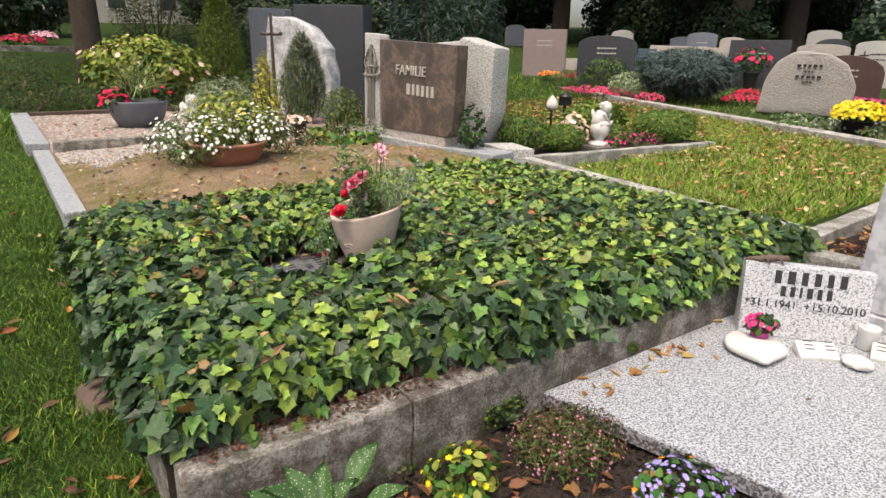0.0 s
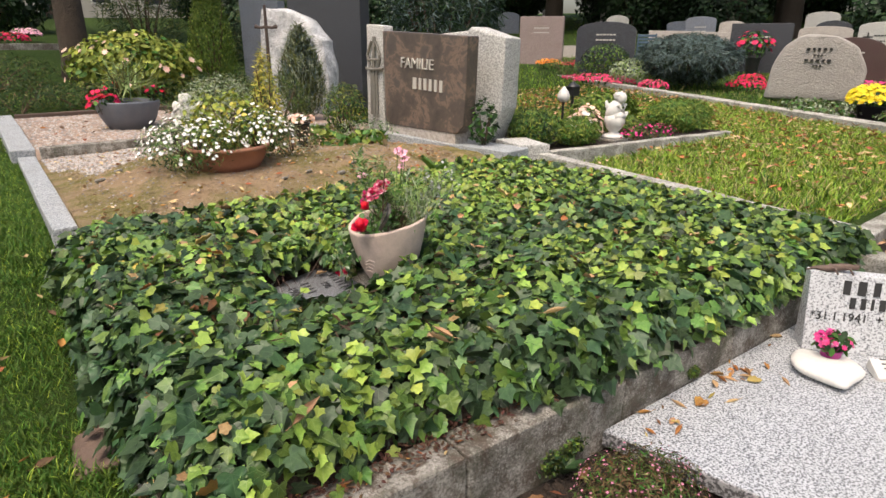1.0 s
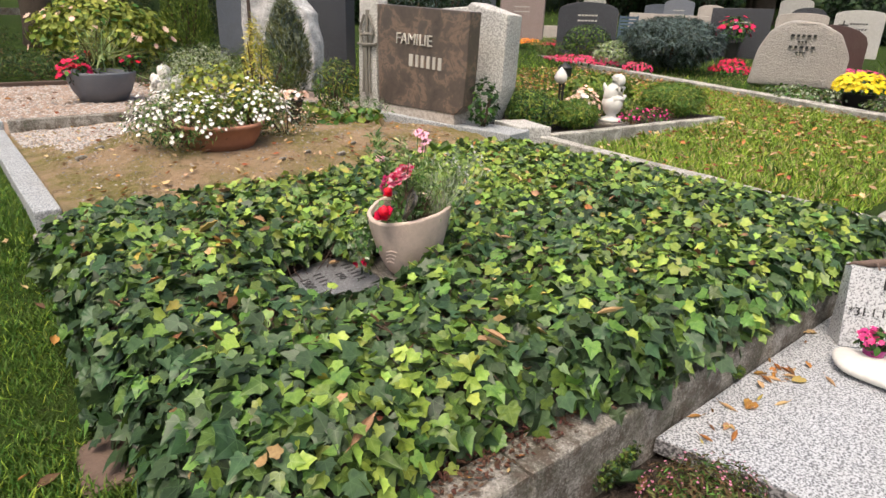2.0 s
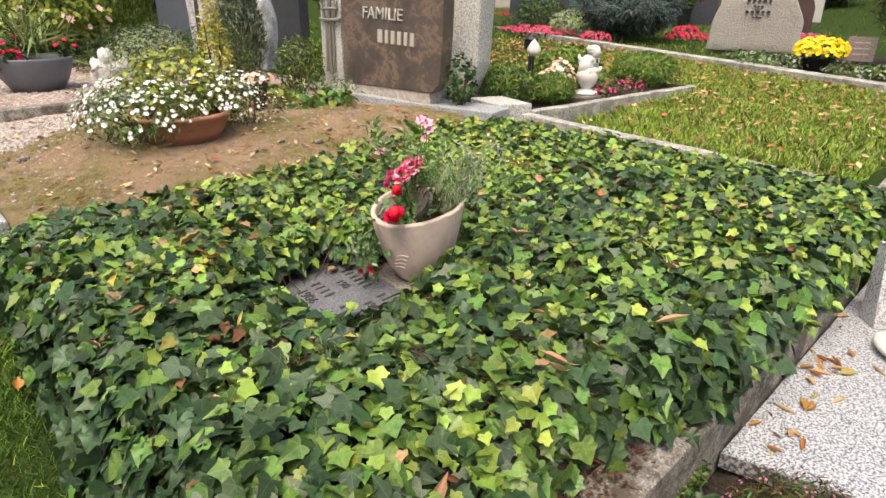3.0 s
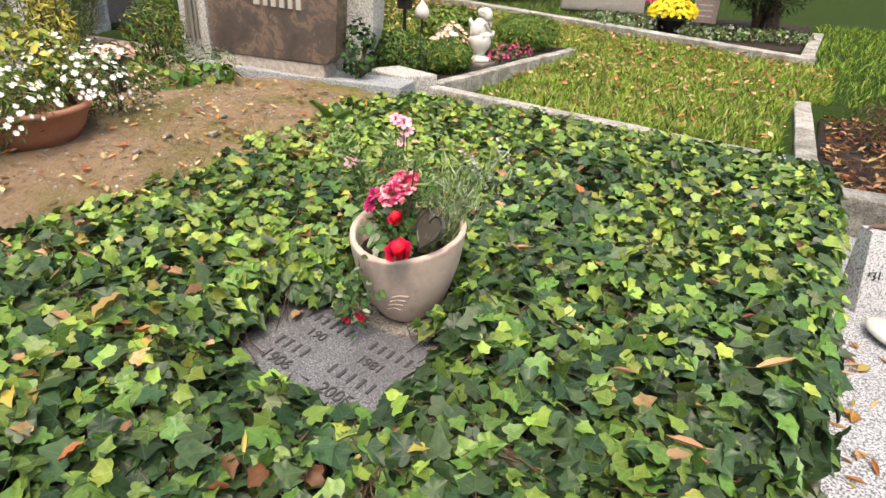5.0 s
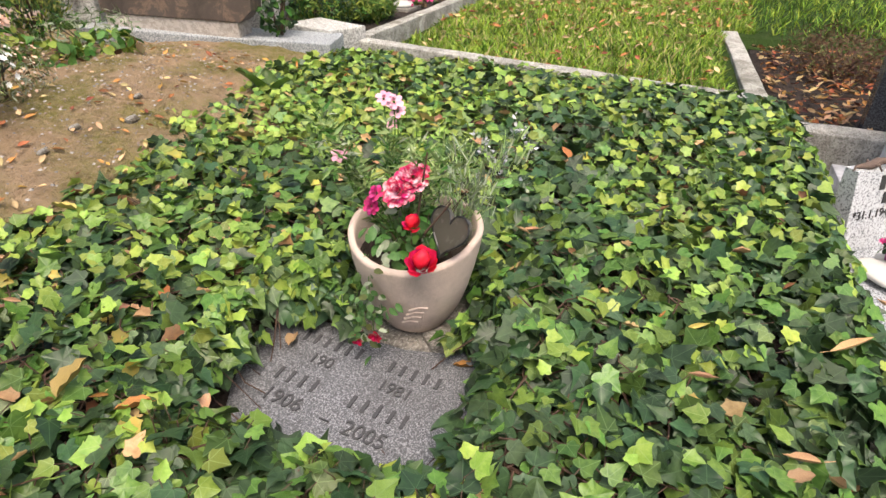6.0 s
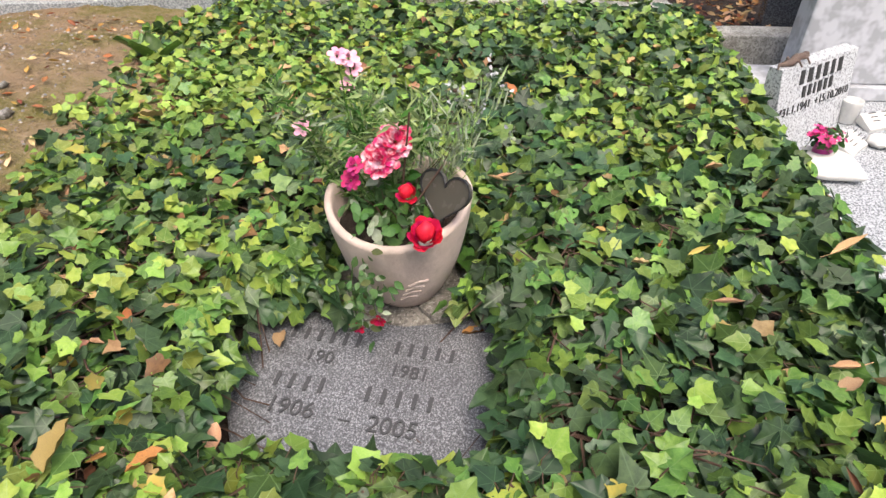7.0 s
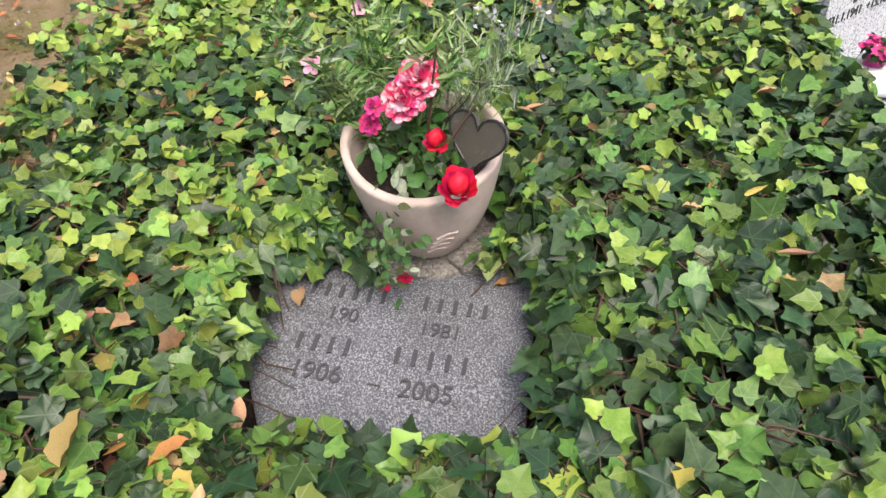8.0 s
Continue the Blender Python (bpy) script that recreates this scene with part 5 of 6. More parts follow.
tb = thing("terracotta_bowl", (1.345, 4.38, 0.475), "low terracotta bowl overflowing with white asters", "planter")
part("bowl", lathe([(0.18, 0), (0.2, 0.004), (0.235, 0.06), (0.262, 0.13), (0.275, 0.135), (0.275, 0.155), (0.25, 0.155), (0.24, 0.12), (0.23, 0.11)], 40), TERRACOTTA, tb, "", True)
for at, size, n_leaf, n_bloom in (((1.12, 4.33, 0.55), (0.66, 0.62, 0.36), 2100, 190), ((1.58, 4.36, 0.59), (0.42, 0.46, 0.36), 1200, 140)):
    shrub("white_asters", at, size, "lance", n_leaf, 0.04, [L_GREEN, L_OLIVE, L_NEEDLE, L_DARK], "spreading white asters spilling from the bowl", "flowering plant", shell=0.3, gaps=0.3, base=-0.07, flowers=[("flower", n_bloom, 0.028, P_WHITE, "small white daisy flowers")], stems=10, group="asters in the bowl")
shrub("yellow_shrub", (1.4, 4.5, 0.55), (0.56, 0.46, 0.42), "oval", 700, 0.042, [L_SOFT, L_LIME, L_YELLOW], "yellow-green leafy plant in the bowl", "plant", pick=[0.5, 0.35, 0.15], gaps=0.2)
shrub("golden_spike_plant", (1.86, 4.95, 0.45), (0.32, 0.3, 0.8), "lance", 1500, 0.045, [L_YELLOW, L_YELLOW, L_LIME], "upright plant with golden yellow leaves", "plant", cone=0.75, stems=5)
shrub("heather", (1.83, 4.45, 0.46), (0.42, 0.36, 0.26), "lance", 900, 0.03, [L_OLIVE, L_BRONZE, L_GREY], "low withered heather tuft beside the bowl", "plant", flowers=[("flower", 60, 0.014, P_PEACH, "faded flowers")])
shrub("silver_cushion_plant", (1.75, 5.7, 0.42), (0.7, 0.6, 0.6), "lance", 3600, 0.036, [L_GREY, L_GREY, L_NEEDLE], "silvery grey-green cushion plant", "plant")
shrub("dark_shrub", (2.35, 6.0, 0.42), (0.75, 0.65, 0.6), "lance", 2400, 0.042, [L_DARK, L_OLIVE, L_HEDGE], "dwarf dark evergreen shrub", "shrub")
shrub("euonymus", (2.74, 5.35, 0.44), (0.42, 0.4, 0.48), "lance", 1700, 0.05, [L_DARK, L_GREEN, L_OLIVE, L_LIME], "upright evergreen shrub with pale leaf edges", "shrub", tip_up=1.2)
shrub("low_herb", (2.75, 5.0, 0.44), (0.6, 0.45, 0.2), "lance", 420, 0.05, [L_GREY, L_GREEN], "low grey-green herb before the headstone", "plant")
for i, (x, y, s) in enumerate(((2.3, 4.75, 0.34), (2.62, 4.72, 0.3), (2.45, 5.25, 0.4))):
    shrub("strawberry_plant", (x, y, 0.46), (s, s, 0.11), "oval", 110, 0.06, [L_GREEN, L_SOFT, L_BRONZE], "low green leafy ground plant with yellowing leaves", "plant", pick=[0.5, 0.4, 0.1], stems=3, group="ground plants on the sandy grave")
va = thing("grave_vase", (2.08, 4.82, 0.46), "slim black grave vase with pale flowers", "vase")
part("vase", lathe([(0.03, -0.04), (0.035, 0), (0.045, 0.12), (0.062, 0.2), (0.068, 0.21), (0.055, 0.21), (0.05, 0.18)], 20), BLACK, va, "", True)
shrub("", (0, 0, 0), (0.2, 0.2, 0.09), "oval", 50, 0.04, [L_OLIVE, L_BRONZE], "", parent=va, base=0.2, stems=3, flowers=[("flower", 34, 0.045, P_PEACH, "pale peach flowers"), ("flower", 10, 0.045, P_WHITE, "white flowers")])

# gravel grave
gb = thing("grey_planter_bowl", (1.3, 7.15, 0.44), "grey round planter bowl with red flowers on gravel", "planter")
part("bowl", lathe([(0.17, 0), (0.19, 0.006), (0.25, 0.1), (0.285, 0.2), (0.3, 0.255), (0.3, 0.27), (0.28, 0.27), (0.27, 0.22)], 40), GREYPOT, gb, "", True)
shrub("spiky_grass", (1.34, 7.15, 0.64), (0.5, 0.5, 0.42), "blade", 130, 0.26, [L_NEEDLE, L_OLIVE], "spiky striped grass in the bowl", "plant", shell=0.0, tip_up=1.0, stems=0)
for (x, y, z), s in (((1.06, 7.05, 0.62), 0.28), ((1.55, 7.1, 0.7), 0.2), ((1.25, 7.35, 0.72), 0.24)):
    shrub("red_geranium", (x, y, z), (s, s, s * 0.75), "oval", 90, 0.05, [L_GREEN, L_DARK], "red geranium in the grey bowl", "flowering plant", flowers=[("flower", 46 if s > 0.25 else 14, 0.055, P_RED, "bright red flowers")], stems=4, group="geraniums in the bowl")


def angel(at, yaw, s, label, name="angel_statue"):
    """A small kneeling cherub, one plain mesh."""
    bm = bmesh.new()
    blob(bm, (0, 0, 0.04), (0.1, 0.09, 0.045), 2, 0.2)
    blob(bm, (0, 0.01, 0.13), (0.08, 0.07, 0.115), 3, 0.15)
    blob(bm, (0.008, -0.025, 0.258), (0.047, 0.047, 0.052), 3, 0.08, 8)
    blob(bm, (0.008, -0.008, 0.275), (0.052, 0.05, 0.042), 3, 0.4, 9)
    for k in (-1, 1):
        blob(bm, (0.07 * k, 0.06, 0.16), (0.045, 0.018, 0.09), 3, 0.35, 7, Matrix.Rotation(0.55 * k, 3, "Y"))
        tube([(0.06 * k, 0, 0.2), (0.085 * k, -0.045, 0.14), (0.02 * k, -0.085, 0.2)], [0.028, 0.026, 0.02], 8, bm)
        blob(bm, (0.055 * k, -0.06, 0.06), (0.035, 0.06, 0.035), 2, 0.1)
    ob = part(name, bm, WHITE, None, "", True)
    ob.matrix_basis = pose(*at, 0, 0, yaw) @ Matrix.Scale(s, 4)
    return tagged(ob, label, "statue")


angel((1.7, 6.6, 0.442), -35, 1.12, "white kneeling cherub figure on the gravel")
rock = headstone((3.28, 7.62, 0.42), -60, [(-0.46, 0), (0.46, 0), (0.5, 0.5), (0.42, 0.85), (0.2, 1.1), (-0.15, 1.22), (-0.42, 1.22), (-0.47, 0.7)], 0.26, MARBLE, "rough white and grey natural rock headstone", rough=0.03, cuts=3, bevel=0.04, rs=5)
mc = thing("grave_cross", (2.96, 7.58, 0.44), "slender dark wrought metal grave cross", "cross")
part("shaft", tube([(0, 0, -0.05), (0, 0, 0.6), (0, 0, 1.22)], [0.032, 0.022, 0.018], 8), IRON, mc)
part("crossbar", tube([(-0.1, 0.08, 0.99), (-0.05, 0.04, 0.975), (0, 0, 0.985), (0.05, -0.04, 0.975), (0.1, -0.08, 0.99)], [0.024, 0.014, 0.02, 0.014, 0.024], 8), IRON, mc)
shrub("columnar_juniper", (2.98, 6.75, 0.42), (0.66, 0.6, 1.02), "needle", 7500, 0.085, [L_BLUE, L_OLIVE, L_OLIVE, L_GREY], "narrow upright blue-green juniper", "shrub", shell=0.3, gaps=0.5, cone=0.55, tip_up=2.0)
headstone((4.15, 8.5, 0.38), -62, box_outline(1.2, 1.5, 0.03), 0.24, DARKSTONE, "tall dark polished granite headstone")
headstone((4.25, 11.1, 0.55), -70, box_outline(0.95, 1.4, 0.05), 0.16, BLUESTONE, "plain blue-grey stone headstone behind the junipers")
shrub("thuja", (3.1, 10.1, 0.45), (0.95, 0.95, 1.75), "lance", 13000, 0.055, [L_HEDGE, L_HEDGE, L_SOFT], "conical bright green thuja", "shrub", gaps=0.6, cone=0.62, tip_up=2.0)
shrub("hydrangea", (1.95, 9.8, 0.48), (1.7, 1.2, 0.92), "oval", 3000, 0.085, [L_SOFT, L_LIME, L_GREEN], "rounded yellow-green hydrangea bush in autumn", "shrub", pick=[0.3, 0.6, 0.1], gaps=0.25, flowers=[("flower", 34, 0.1, P_PEACH, "faded flower heads")])
for x, y, w, d, h in ((0.5, 9.4, 1.3, 1.0, 0.42), (1.2, 9.25, 1.3, 0.8, 0.38), (0.3, 10.6, 1.7, 1.4, 0.5), (-0.8, 9.9, 1.6, 1.5, 0.5), (2.6, 9.2, 1.2, 0.8, 0.42), (-2.2, 11, 2.2, 2.0, 0.6), (2.2, 8.0, 0.8, 0.8, 0.3), (2.5, 7.2, 0.7, 0.7, 0.45), (2.9, 8.9, 0.9, 0.8, 0.5)):
    shrub("creeping_juniper", (x, y, land(x, y) + (0.0 if y > 8.6 else 0.5)), (w, d, h), "lance", int(900 * w * d) + 400, 0.06, [L_DARK, L_OLIVE, L_HEDGE, L_BRONZE], "low spreading dark juniper", "shrub", pick=[0.5, 0.26, 0.14, 0.1], gaps=0.5, group="juniper ground cover")

# ---- the planted grave beyond: cherub, lantern and hedges ----
sb = lathe([(0.1, 0), (0.112, 0.008), (0.1, 0.03), (0.05, 0.045), (0.046, 0.06), (0.08, 0.1), (0.1, 0.15), (0.095, 0.2), (0.06, 0.24)], 24)
blob(sb, (-0.015, 0.0, 0.26), (0.075, 0.07, 0.1), 3, 0.12, 5, Matrix.Rotation(0.35, 3, "Y"))
blob(sb, (0.042, -0.02, 0.375), (0.05, 0.052, 0.055), 3, 0.06, 8)
blob(sb, (0.03, -0.008, 0.395), (0.058, 0.056, 0.042), 3, 0.4, 9)
blob(sb, (-0.055, 0.045, 0.28), (0.024, 0.02, 0.07), 3, 0.35, 7, Matrix.Rotation(-0.4, 3, "Y"))
for k in (-1, 1):
    tube([(0.0, 0.06 * k, 0.315), (0.05, 0.07 * k, 0.25), (0.085, 0.03 * k, 0.32)], [0.026, 0.024, 0.018], 8, sb)
    tube([(-0.03, 0.05 * k, 0.2), (0.08, 0.055 * k, 0.225), (0.075, 0.04 * k, 0.13)], [0.045, 0.038, 0.024], 8, sb)
cs = part("cherub_statue", sb, WHITE, None, "", True)
cs.matrix_basis = pose(5.02, 4.14, 0.385, 0, 0, -30)
tagged(cs, "white cherub statue on a round pedestal", "statue")
tagged(part("statue_base", prism([(4.88, 4.02), (5.14, 4.0), (5.16, 4.27), (4.9, 4.28)], 0.3, 0.384, 0.008), CONCRETE), "flat stone under the cherub statue", "stone")
gl = thing("grave_lantern", (6.05, 5.6, 0.28), "black grave lantern on a post", "lantern")
part("post", tube([(0, 0, -0.02), (0, 0, 0.36)], 0.02, 8), BLACK, gl)
part("housing", prism([(-0.06, -0.06), (0.06, -0.06), (0.06, 0.06), (-0.06, 0.06)], 0.36, 0.46, 0.008), BLACK, gl)
part("roof", lathe([(0.09, 0.46), (0.085, 0.475), (0.03, 0.51), (0.01, 0.525), (0.01, 0.54)], 16), BLACK, gl, "", True)
wl = thing("white_bud_light", (4.74, 4.56, 0.35), "white bud-shaped garden light on a stake", "lamp")
part("stake", tube([(0, 0, -0.02), (0, 0, 0.38)], 0.012, 8), BLACK, wl)
part("bud", lathe([(0.03, 0.36), (0.058, 0.385), (0.062, 0.42), (0.045, 0.46), (0.012, 0.5), (0.004, 0.51)], 20), WHITE, wl, "", True)
for x, y, w, d, h, ms, nm, lb_ in ((4.15, 4.35, 0.5, 0.55, 0.34, [L_GREEN, L_DARK], "bushy_herb", "bushy green herb"), (4.5, 4.15, 0.5, 0.4, 0.28, [L_GREEN, L_HEDGE], "bushy_herb", "bushy green herb"), (4.6, 4.9, 0.7, 0.6, 0.3, [L_HEDGE, L_DARK], "bushy_herb", "bushy green herb"), (5.4, 4.3, 0.5, 0.4, 0.22, [L_OLIVE, L_GREEN], "bushy_herb", "low olive-green herb")):
    shrub(nm, (x, y, 0.34), (w, d, h), "lance", 2600, 0.055, ms + [L_SOFT], lb_ + " on the planted grave", "plant", tip_up=1.0, group="herbs on the planted grave")
shrub("clipped_hedge", (5.75, 4.85, 0.34), (1.0, 0.5, 0.4), "oval", 4200, 0.045, [L_HEDGE, L_HEDGE, L_SOFT], "small clipped green box hedge", "hedge", shell=0.6, gaps=0.9, group="hedges on the planted grave")
shrub("clipped_hedge", (6.2, 4.2, 0.34), (0.8, 0.65, 0.36), "lance", 4600, 0.06, [L_HEDGE, L_GREEN, L_SOFT], "small rounded green box hedge", "hedge", shell=0.6, gaps=0.9, group="hedges on the planted grave")
shrub("hydrangea_flowers", (4.78, 4.3, 0.34), (0.34, 0.3, 0.36), "oval", 90, 0.05, [L_GREEN, L_OLIVE], "peach and cream blossoms beside the statue", "flowering plant", flowers=[("flower", 110, 0.06, P_PEACH, "peach and cream blossoms"), ("flower", 30, 0.06, P_WHITE, "cream blossoms")])
shrub("pink_bedding", (5.45, 4.02, 0.34), (0.9, 0.26, 0.16), "oval", 240, 0.035, [L_GREEN, L_BRONZE], "low pink bedding flowers", "flowering plant", flowers=[("flower", 80, 0.03, P_PINK, "pink flowers")])

# a withered bush on the leafy bed
shrub("withered_bush", (4.85, 0.95, 0.21), (0.95, 0.8, 0.34), "lance", 2600, 0.04, [L_BRONZE, DEAD_MANY[2], L_OLIVE], "withered brown bush on the leafy grave bed", "shrub", pick=[0.45, 0.4, 0.15], stems=16, shell=0.2)

# ---- far grave row ----
sr = headstone((10.75, 4.95, 0.4), -68, [(-0.54, 0), (0.84, 0), (0.82, 0.45), (0.66, 0.8), (0.35, 0.98), (-0.08, 1.0), (-0.36, 0.84), (-0.5, 0.45)], 0.4, BOULDER, "broad rounded sandstone boulder headstone with dark writing", rough=0.03, cuts=3, bevel=0.05, rs=3)
for z, ws in ((0.78, (0.05, 0.04, 0.04, 0.05, 0.04)), (0.69, (0.03, 0.03, 0.03)), (0.61, (0.05, 0.04, 0.05, 0.04, 0.05)), (0.53, (0.03, 0.03, 0.03))):
    letter_bars(list(ws), 0.036 if len(ws) > 3 else 0.02, LETTER, sr, facing((0.14, -0.021, z), (1, 0, 0), (0, 0, 1)), 0.012, 0.9)
sheet("grave_bed", (8.6, 11.6, 1.75, 4.4), lambda x, y: 0.33 + 0.07 * smooth(8.6, 11, x) + 0.02 * noise.noise(Vector((x, y, 6)) * 4), 0.2, SOIL, "dark planted soil of the far grave", "soil")
ym = thing("chrysanthemum_pot", (9.2, 3.38, 0.34), "yellow chrysanthemum ball in a black pot", "flower pot")
part("pot", lathe([(0.13, 0), (0.15, 0.01), (0.19, 0.17), (0.2, 0.18), (0.17, 0.18), (0.16, 0.15)], 24), BLACK, ym, "", True)
shrub("chrysanthemum", (9.2, 3.38, 0.48), (0.62, 0.62, 0.3), "oval", 260, 0.05, [L_DARK, L_GREEN], "dense yellow chrysanthemum in full bloom", "flowering plant", flowers=[("flower", 520, 0.062, P_YELLOW, "bright yellow flowers")], gaps=0.9)
sg = thing("grave_sign", (9.55, 3.02, 0.34), "small grey grave sign plate with pale writing", "sign")
part("stake", tube([(0, 0.02, -0.02), (0, 0.02, 0.25)], 0.015, 8), BLACK, sg)
part("plate", prism([(-0.16, -0.01), (0.16, -0.01), (0.16, 0.012), (-0.16, 0.012)], 0.14, 0.44, 0.004), PINKSTONE, sg)
for z in (0.37, 0.3, 0.23):
    letter_bars([0.1, 0.06], 0.014, LETTER_PALE, sg, facing((0, -0.0125, z), (1, 0, 0), (0, 0, 1)), 0.002, 1.0)
sg.rotation_euler = (0, 0, radians(-75))
shrub("yew_tree", (9.9, 2.35, 0.38), (1.7, 1.6, 2.0), "needle", 13000, 0.11, [L_DEEP, L_DARK, L_OLIVE], "dark yew with a short leaning trunk", "tree", base=0.2, gaps=0.5, shell=0.3)
bmx = tube([(9.75, 2.15, 0.3), (9.8, 2.2, 0.7), (9.95, 2.3, 1.3)], [0.09, 0.08, 0.05], 8)
for x, y, s in ((9.0, 2.9, 0.5), (9.3, 2.5, 0.55), (9.0, 3.9, 0.6), (9.7, 4.2, 0.7), (10.3, 3.7, 0.7), (9.4, 2.0, 0.5), (9.9, 4.5, 0.5)):
    shrub("ground_cover", (x, y, 0.34), (s * 1.5, s * 1.5, 0.16), "oval", 320, 0.055, [L_OLIVE, L_GREEN, L_GREY], "low mixed ground cover on the grave", "plant", stems=3, group="ground cover of the far grave")
part("trunk", bmx, BARK, bpy.data.objects["yew_tree"]).matrix_basis = Matrix.Translation((-9.9, -2.35, -0.38))
shrub("blue_spruce", (11.6, 7.55, 0.5), (2.1, 2.0, 0.95), "needle", 14000, 0.14, [L_BLUE, L_BLUE, L_DEEP], "low spreading blue spruce", "shrub", shell=0.5, gaps=0.1, tip_up=0.0)
shrub("rounded_bush", (11.0, 8.35, 0.45), (1.05, 1.0, 0.52), "oval", 1500, 0.05, [L_GREY, L_NEEDLE], "rounded pale grey-green bush", "shrub", shell=0.7, gaps=0.9)
shrub("rounded_bush", (12.1, 10.0, 0.5), (1.1, 1.1, 0.75), "oval", 1300, 0.06, [L_HEDGE, L_DARK], "rounded dark green bush", "shrub", shell=0.7, gaps=0.9)
shrub("rounded_bush", (11.7, 10.9, 0.5), (1.0, 0.9, 0.4), "lance", 800, 0.08, [L_OLIVE, L_GREEN], "low spreading green bush", "shrub")
for x, y, w, d, m_, t_ in ((10.75, 9.1, 0.55, 1.9, P_CORAL, "coral-pink"), (10.3, 7.4, 0.4, 0.6, P_CORAL, "coral-pink"), (11.7, 6.3, 0.5, 0.9, P_RED, "red"), (13.3, 4.9, 0.7, 1.2, P_PINK, "pink"), (12.3, 12.0, 0.6, 0.7, P_ORANGE, "orange"), (12.6, 11.4, 0.5, 0.6, P_RED, "red"), (12.9, 6.9, 0.5, 0.5, P_RED, "red"), (0.75, 13.8, 0.7, 0.5, P_RED, "red"), (1.15, 15.0, 0.5, 0.5, P_PALEPINK, "pale pink")):
    shrub("bedding_flowers", (x, y, land(x, y) + 0.06), (w, d, 0.2), "oval", int(260 * w * d) + 60, 0.06, [L_GREEN, L_DARK], "bed of low %s flowers" % t_, "flowering plant", flowers=[("flower", int(520 * w * d) + 60, 0.05, m_, t_ + " flowers")], stems=3, group="flower beds of the far row")
FAR = ((12.9, 12.9, 1.2, 1.3, PINKSTONE, 0, -55), (12.6, 10.45, 1.4, 1.25, DARKSTONE, 0.2, -58), (15.2, 9.8, 2.15, 0.95, SANDSTONE, 0, -65), (15.0, 7.9, 1.3, 1.15, DARKSTONE, 0, -65), (17.0, 7.35, 1.15, 1.0, SANDSTONE, 0.1, -70), (14.5, 5.75, 1.35, 0.95, REDDARK, 0.35, -72), (18.0, 11.3, 0.85, 1.15, BLUESTONE, 0.1, -62), (17.0, 9.75, 0.65, 1.1, SANDSTONE, 0.1, -62), (17.0, 6.1, 1.0, 1.1, GRANITE, 0.1, -72), (20, 13.2, 1.0, 0.9, BLUESTONE, 0.1, -60), (22, 17.5, 0.9, 0.95, GRANITE, 0.2, -55), (24, 15, 1.0, 1.0, DARKSTONE, 0, -60), (26, 21, 1.1, 1.0, SANDSTONE, 0.2, -50), (19.5, 8.2, 0.9, 1.0, DARKSTONE, 0.2, -70), (23, 10, 1.0, 1.1, GRANITE, 0.15, -70), (14.8, 13.6, 1.0, 0.4, SANDSTONE, 0, -55), (21, 23, 1.0, 1.0, BLUESTONE, 0.2, -45), (27, 26, 1.0, 1.0, GRANITE, 0.2, -45))
ch = thing("slatted_chair", (12.95, 9.55, land(12.95, 9.55)), "small dark blue slatted folding chair by a headstone", "chair")
ch.rotation_euler = (0, 0, radians(-60))
for x in (-0.2, 0.2):
    part("leg", tube([(x, -0.2, 0.0), (x, 0.12, 0.45), (x, 0.2, 0.95)], 0.018, 6), BLUEPAINT, ch)
    part("leg", tube([(x, 0.25, 0.0), (x, -0.15, 0.45)], 0.018, 6), BLUEPAINT, ch)
for k in range(6):
    part("slat", prism([(-0.21, -0.012), (0.21, -0.012), (0.21, 0.012), (-0.21, 0.012)], 0.0, 0.055, 0.004), BLUEPAINT, ch).matrix_basis = pose(0, 0.12 + 0.013 * k, 0.5 + 0.075 * k, -9, 0, 0)
for k in range(5):
    part("slat", prism([(-0.21, -0.026), (0.21, -0.026), (0.21, 0.026), (-0.21, 0.026)], 0.0, 0.02, 0.004), BLUEPAINT, ch).location = (0, -0.16 + 0.065 * k, 0.45)
NAMES = {REDDARK: "dark red-brown polished", PINKSTONE: "reddish", DARKSTONE: "dark polished", SANDSTONE: "pale sandstone", BLUESTONE: "blue-grey", GRANITE: "light granite"}
for i, (x, y, w, h, m_, rise, yaw) in enumerate(FAR):
    z = land(x, y)
    o = headstone((x, y, z - 0.05), yaw, arch(w, h, rise) if rise else box_outline(w, h, 0.03 * (i % 3)), 0.18, m_, NAMES[m_] + " headstone in a far grave row", group="far headstones", plinth=(w + 0.1, 0.24, 0.1, GRANITE))
    if i < 9:
        for k in (0.3, 0.42):
            letter_bars([w * 0.05, w * 0.04, w * 0.05, w * 0.03, w * 0.05, w * 0.04], 0.032, LETTER_PALE if m_ in (DARKSTONE, PINKSTONE, BLUESTONE, REDDARK) else LETTER, o, facing((0, -0.004, h - k), (1, 0, 0), (0, 0, 1)), 0.004, 0.6)
    if i in (4, 8):
        letter_bars([0.03], 0.34, LETTER, o, facing((-w * 0.3, -0.004, h - 0.4), (1, 0, 0), (0, 0, 1)), 0.004)
        letter_bars([0.2], 0.03, LETTER, o, facing((-w * 0.3, -0.0045, h - 0.33), (1, 0, 0), (0, 0, 1)), 0.004)

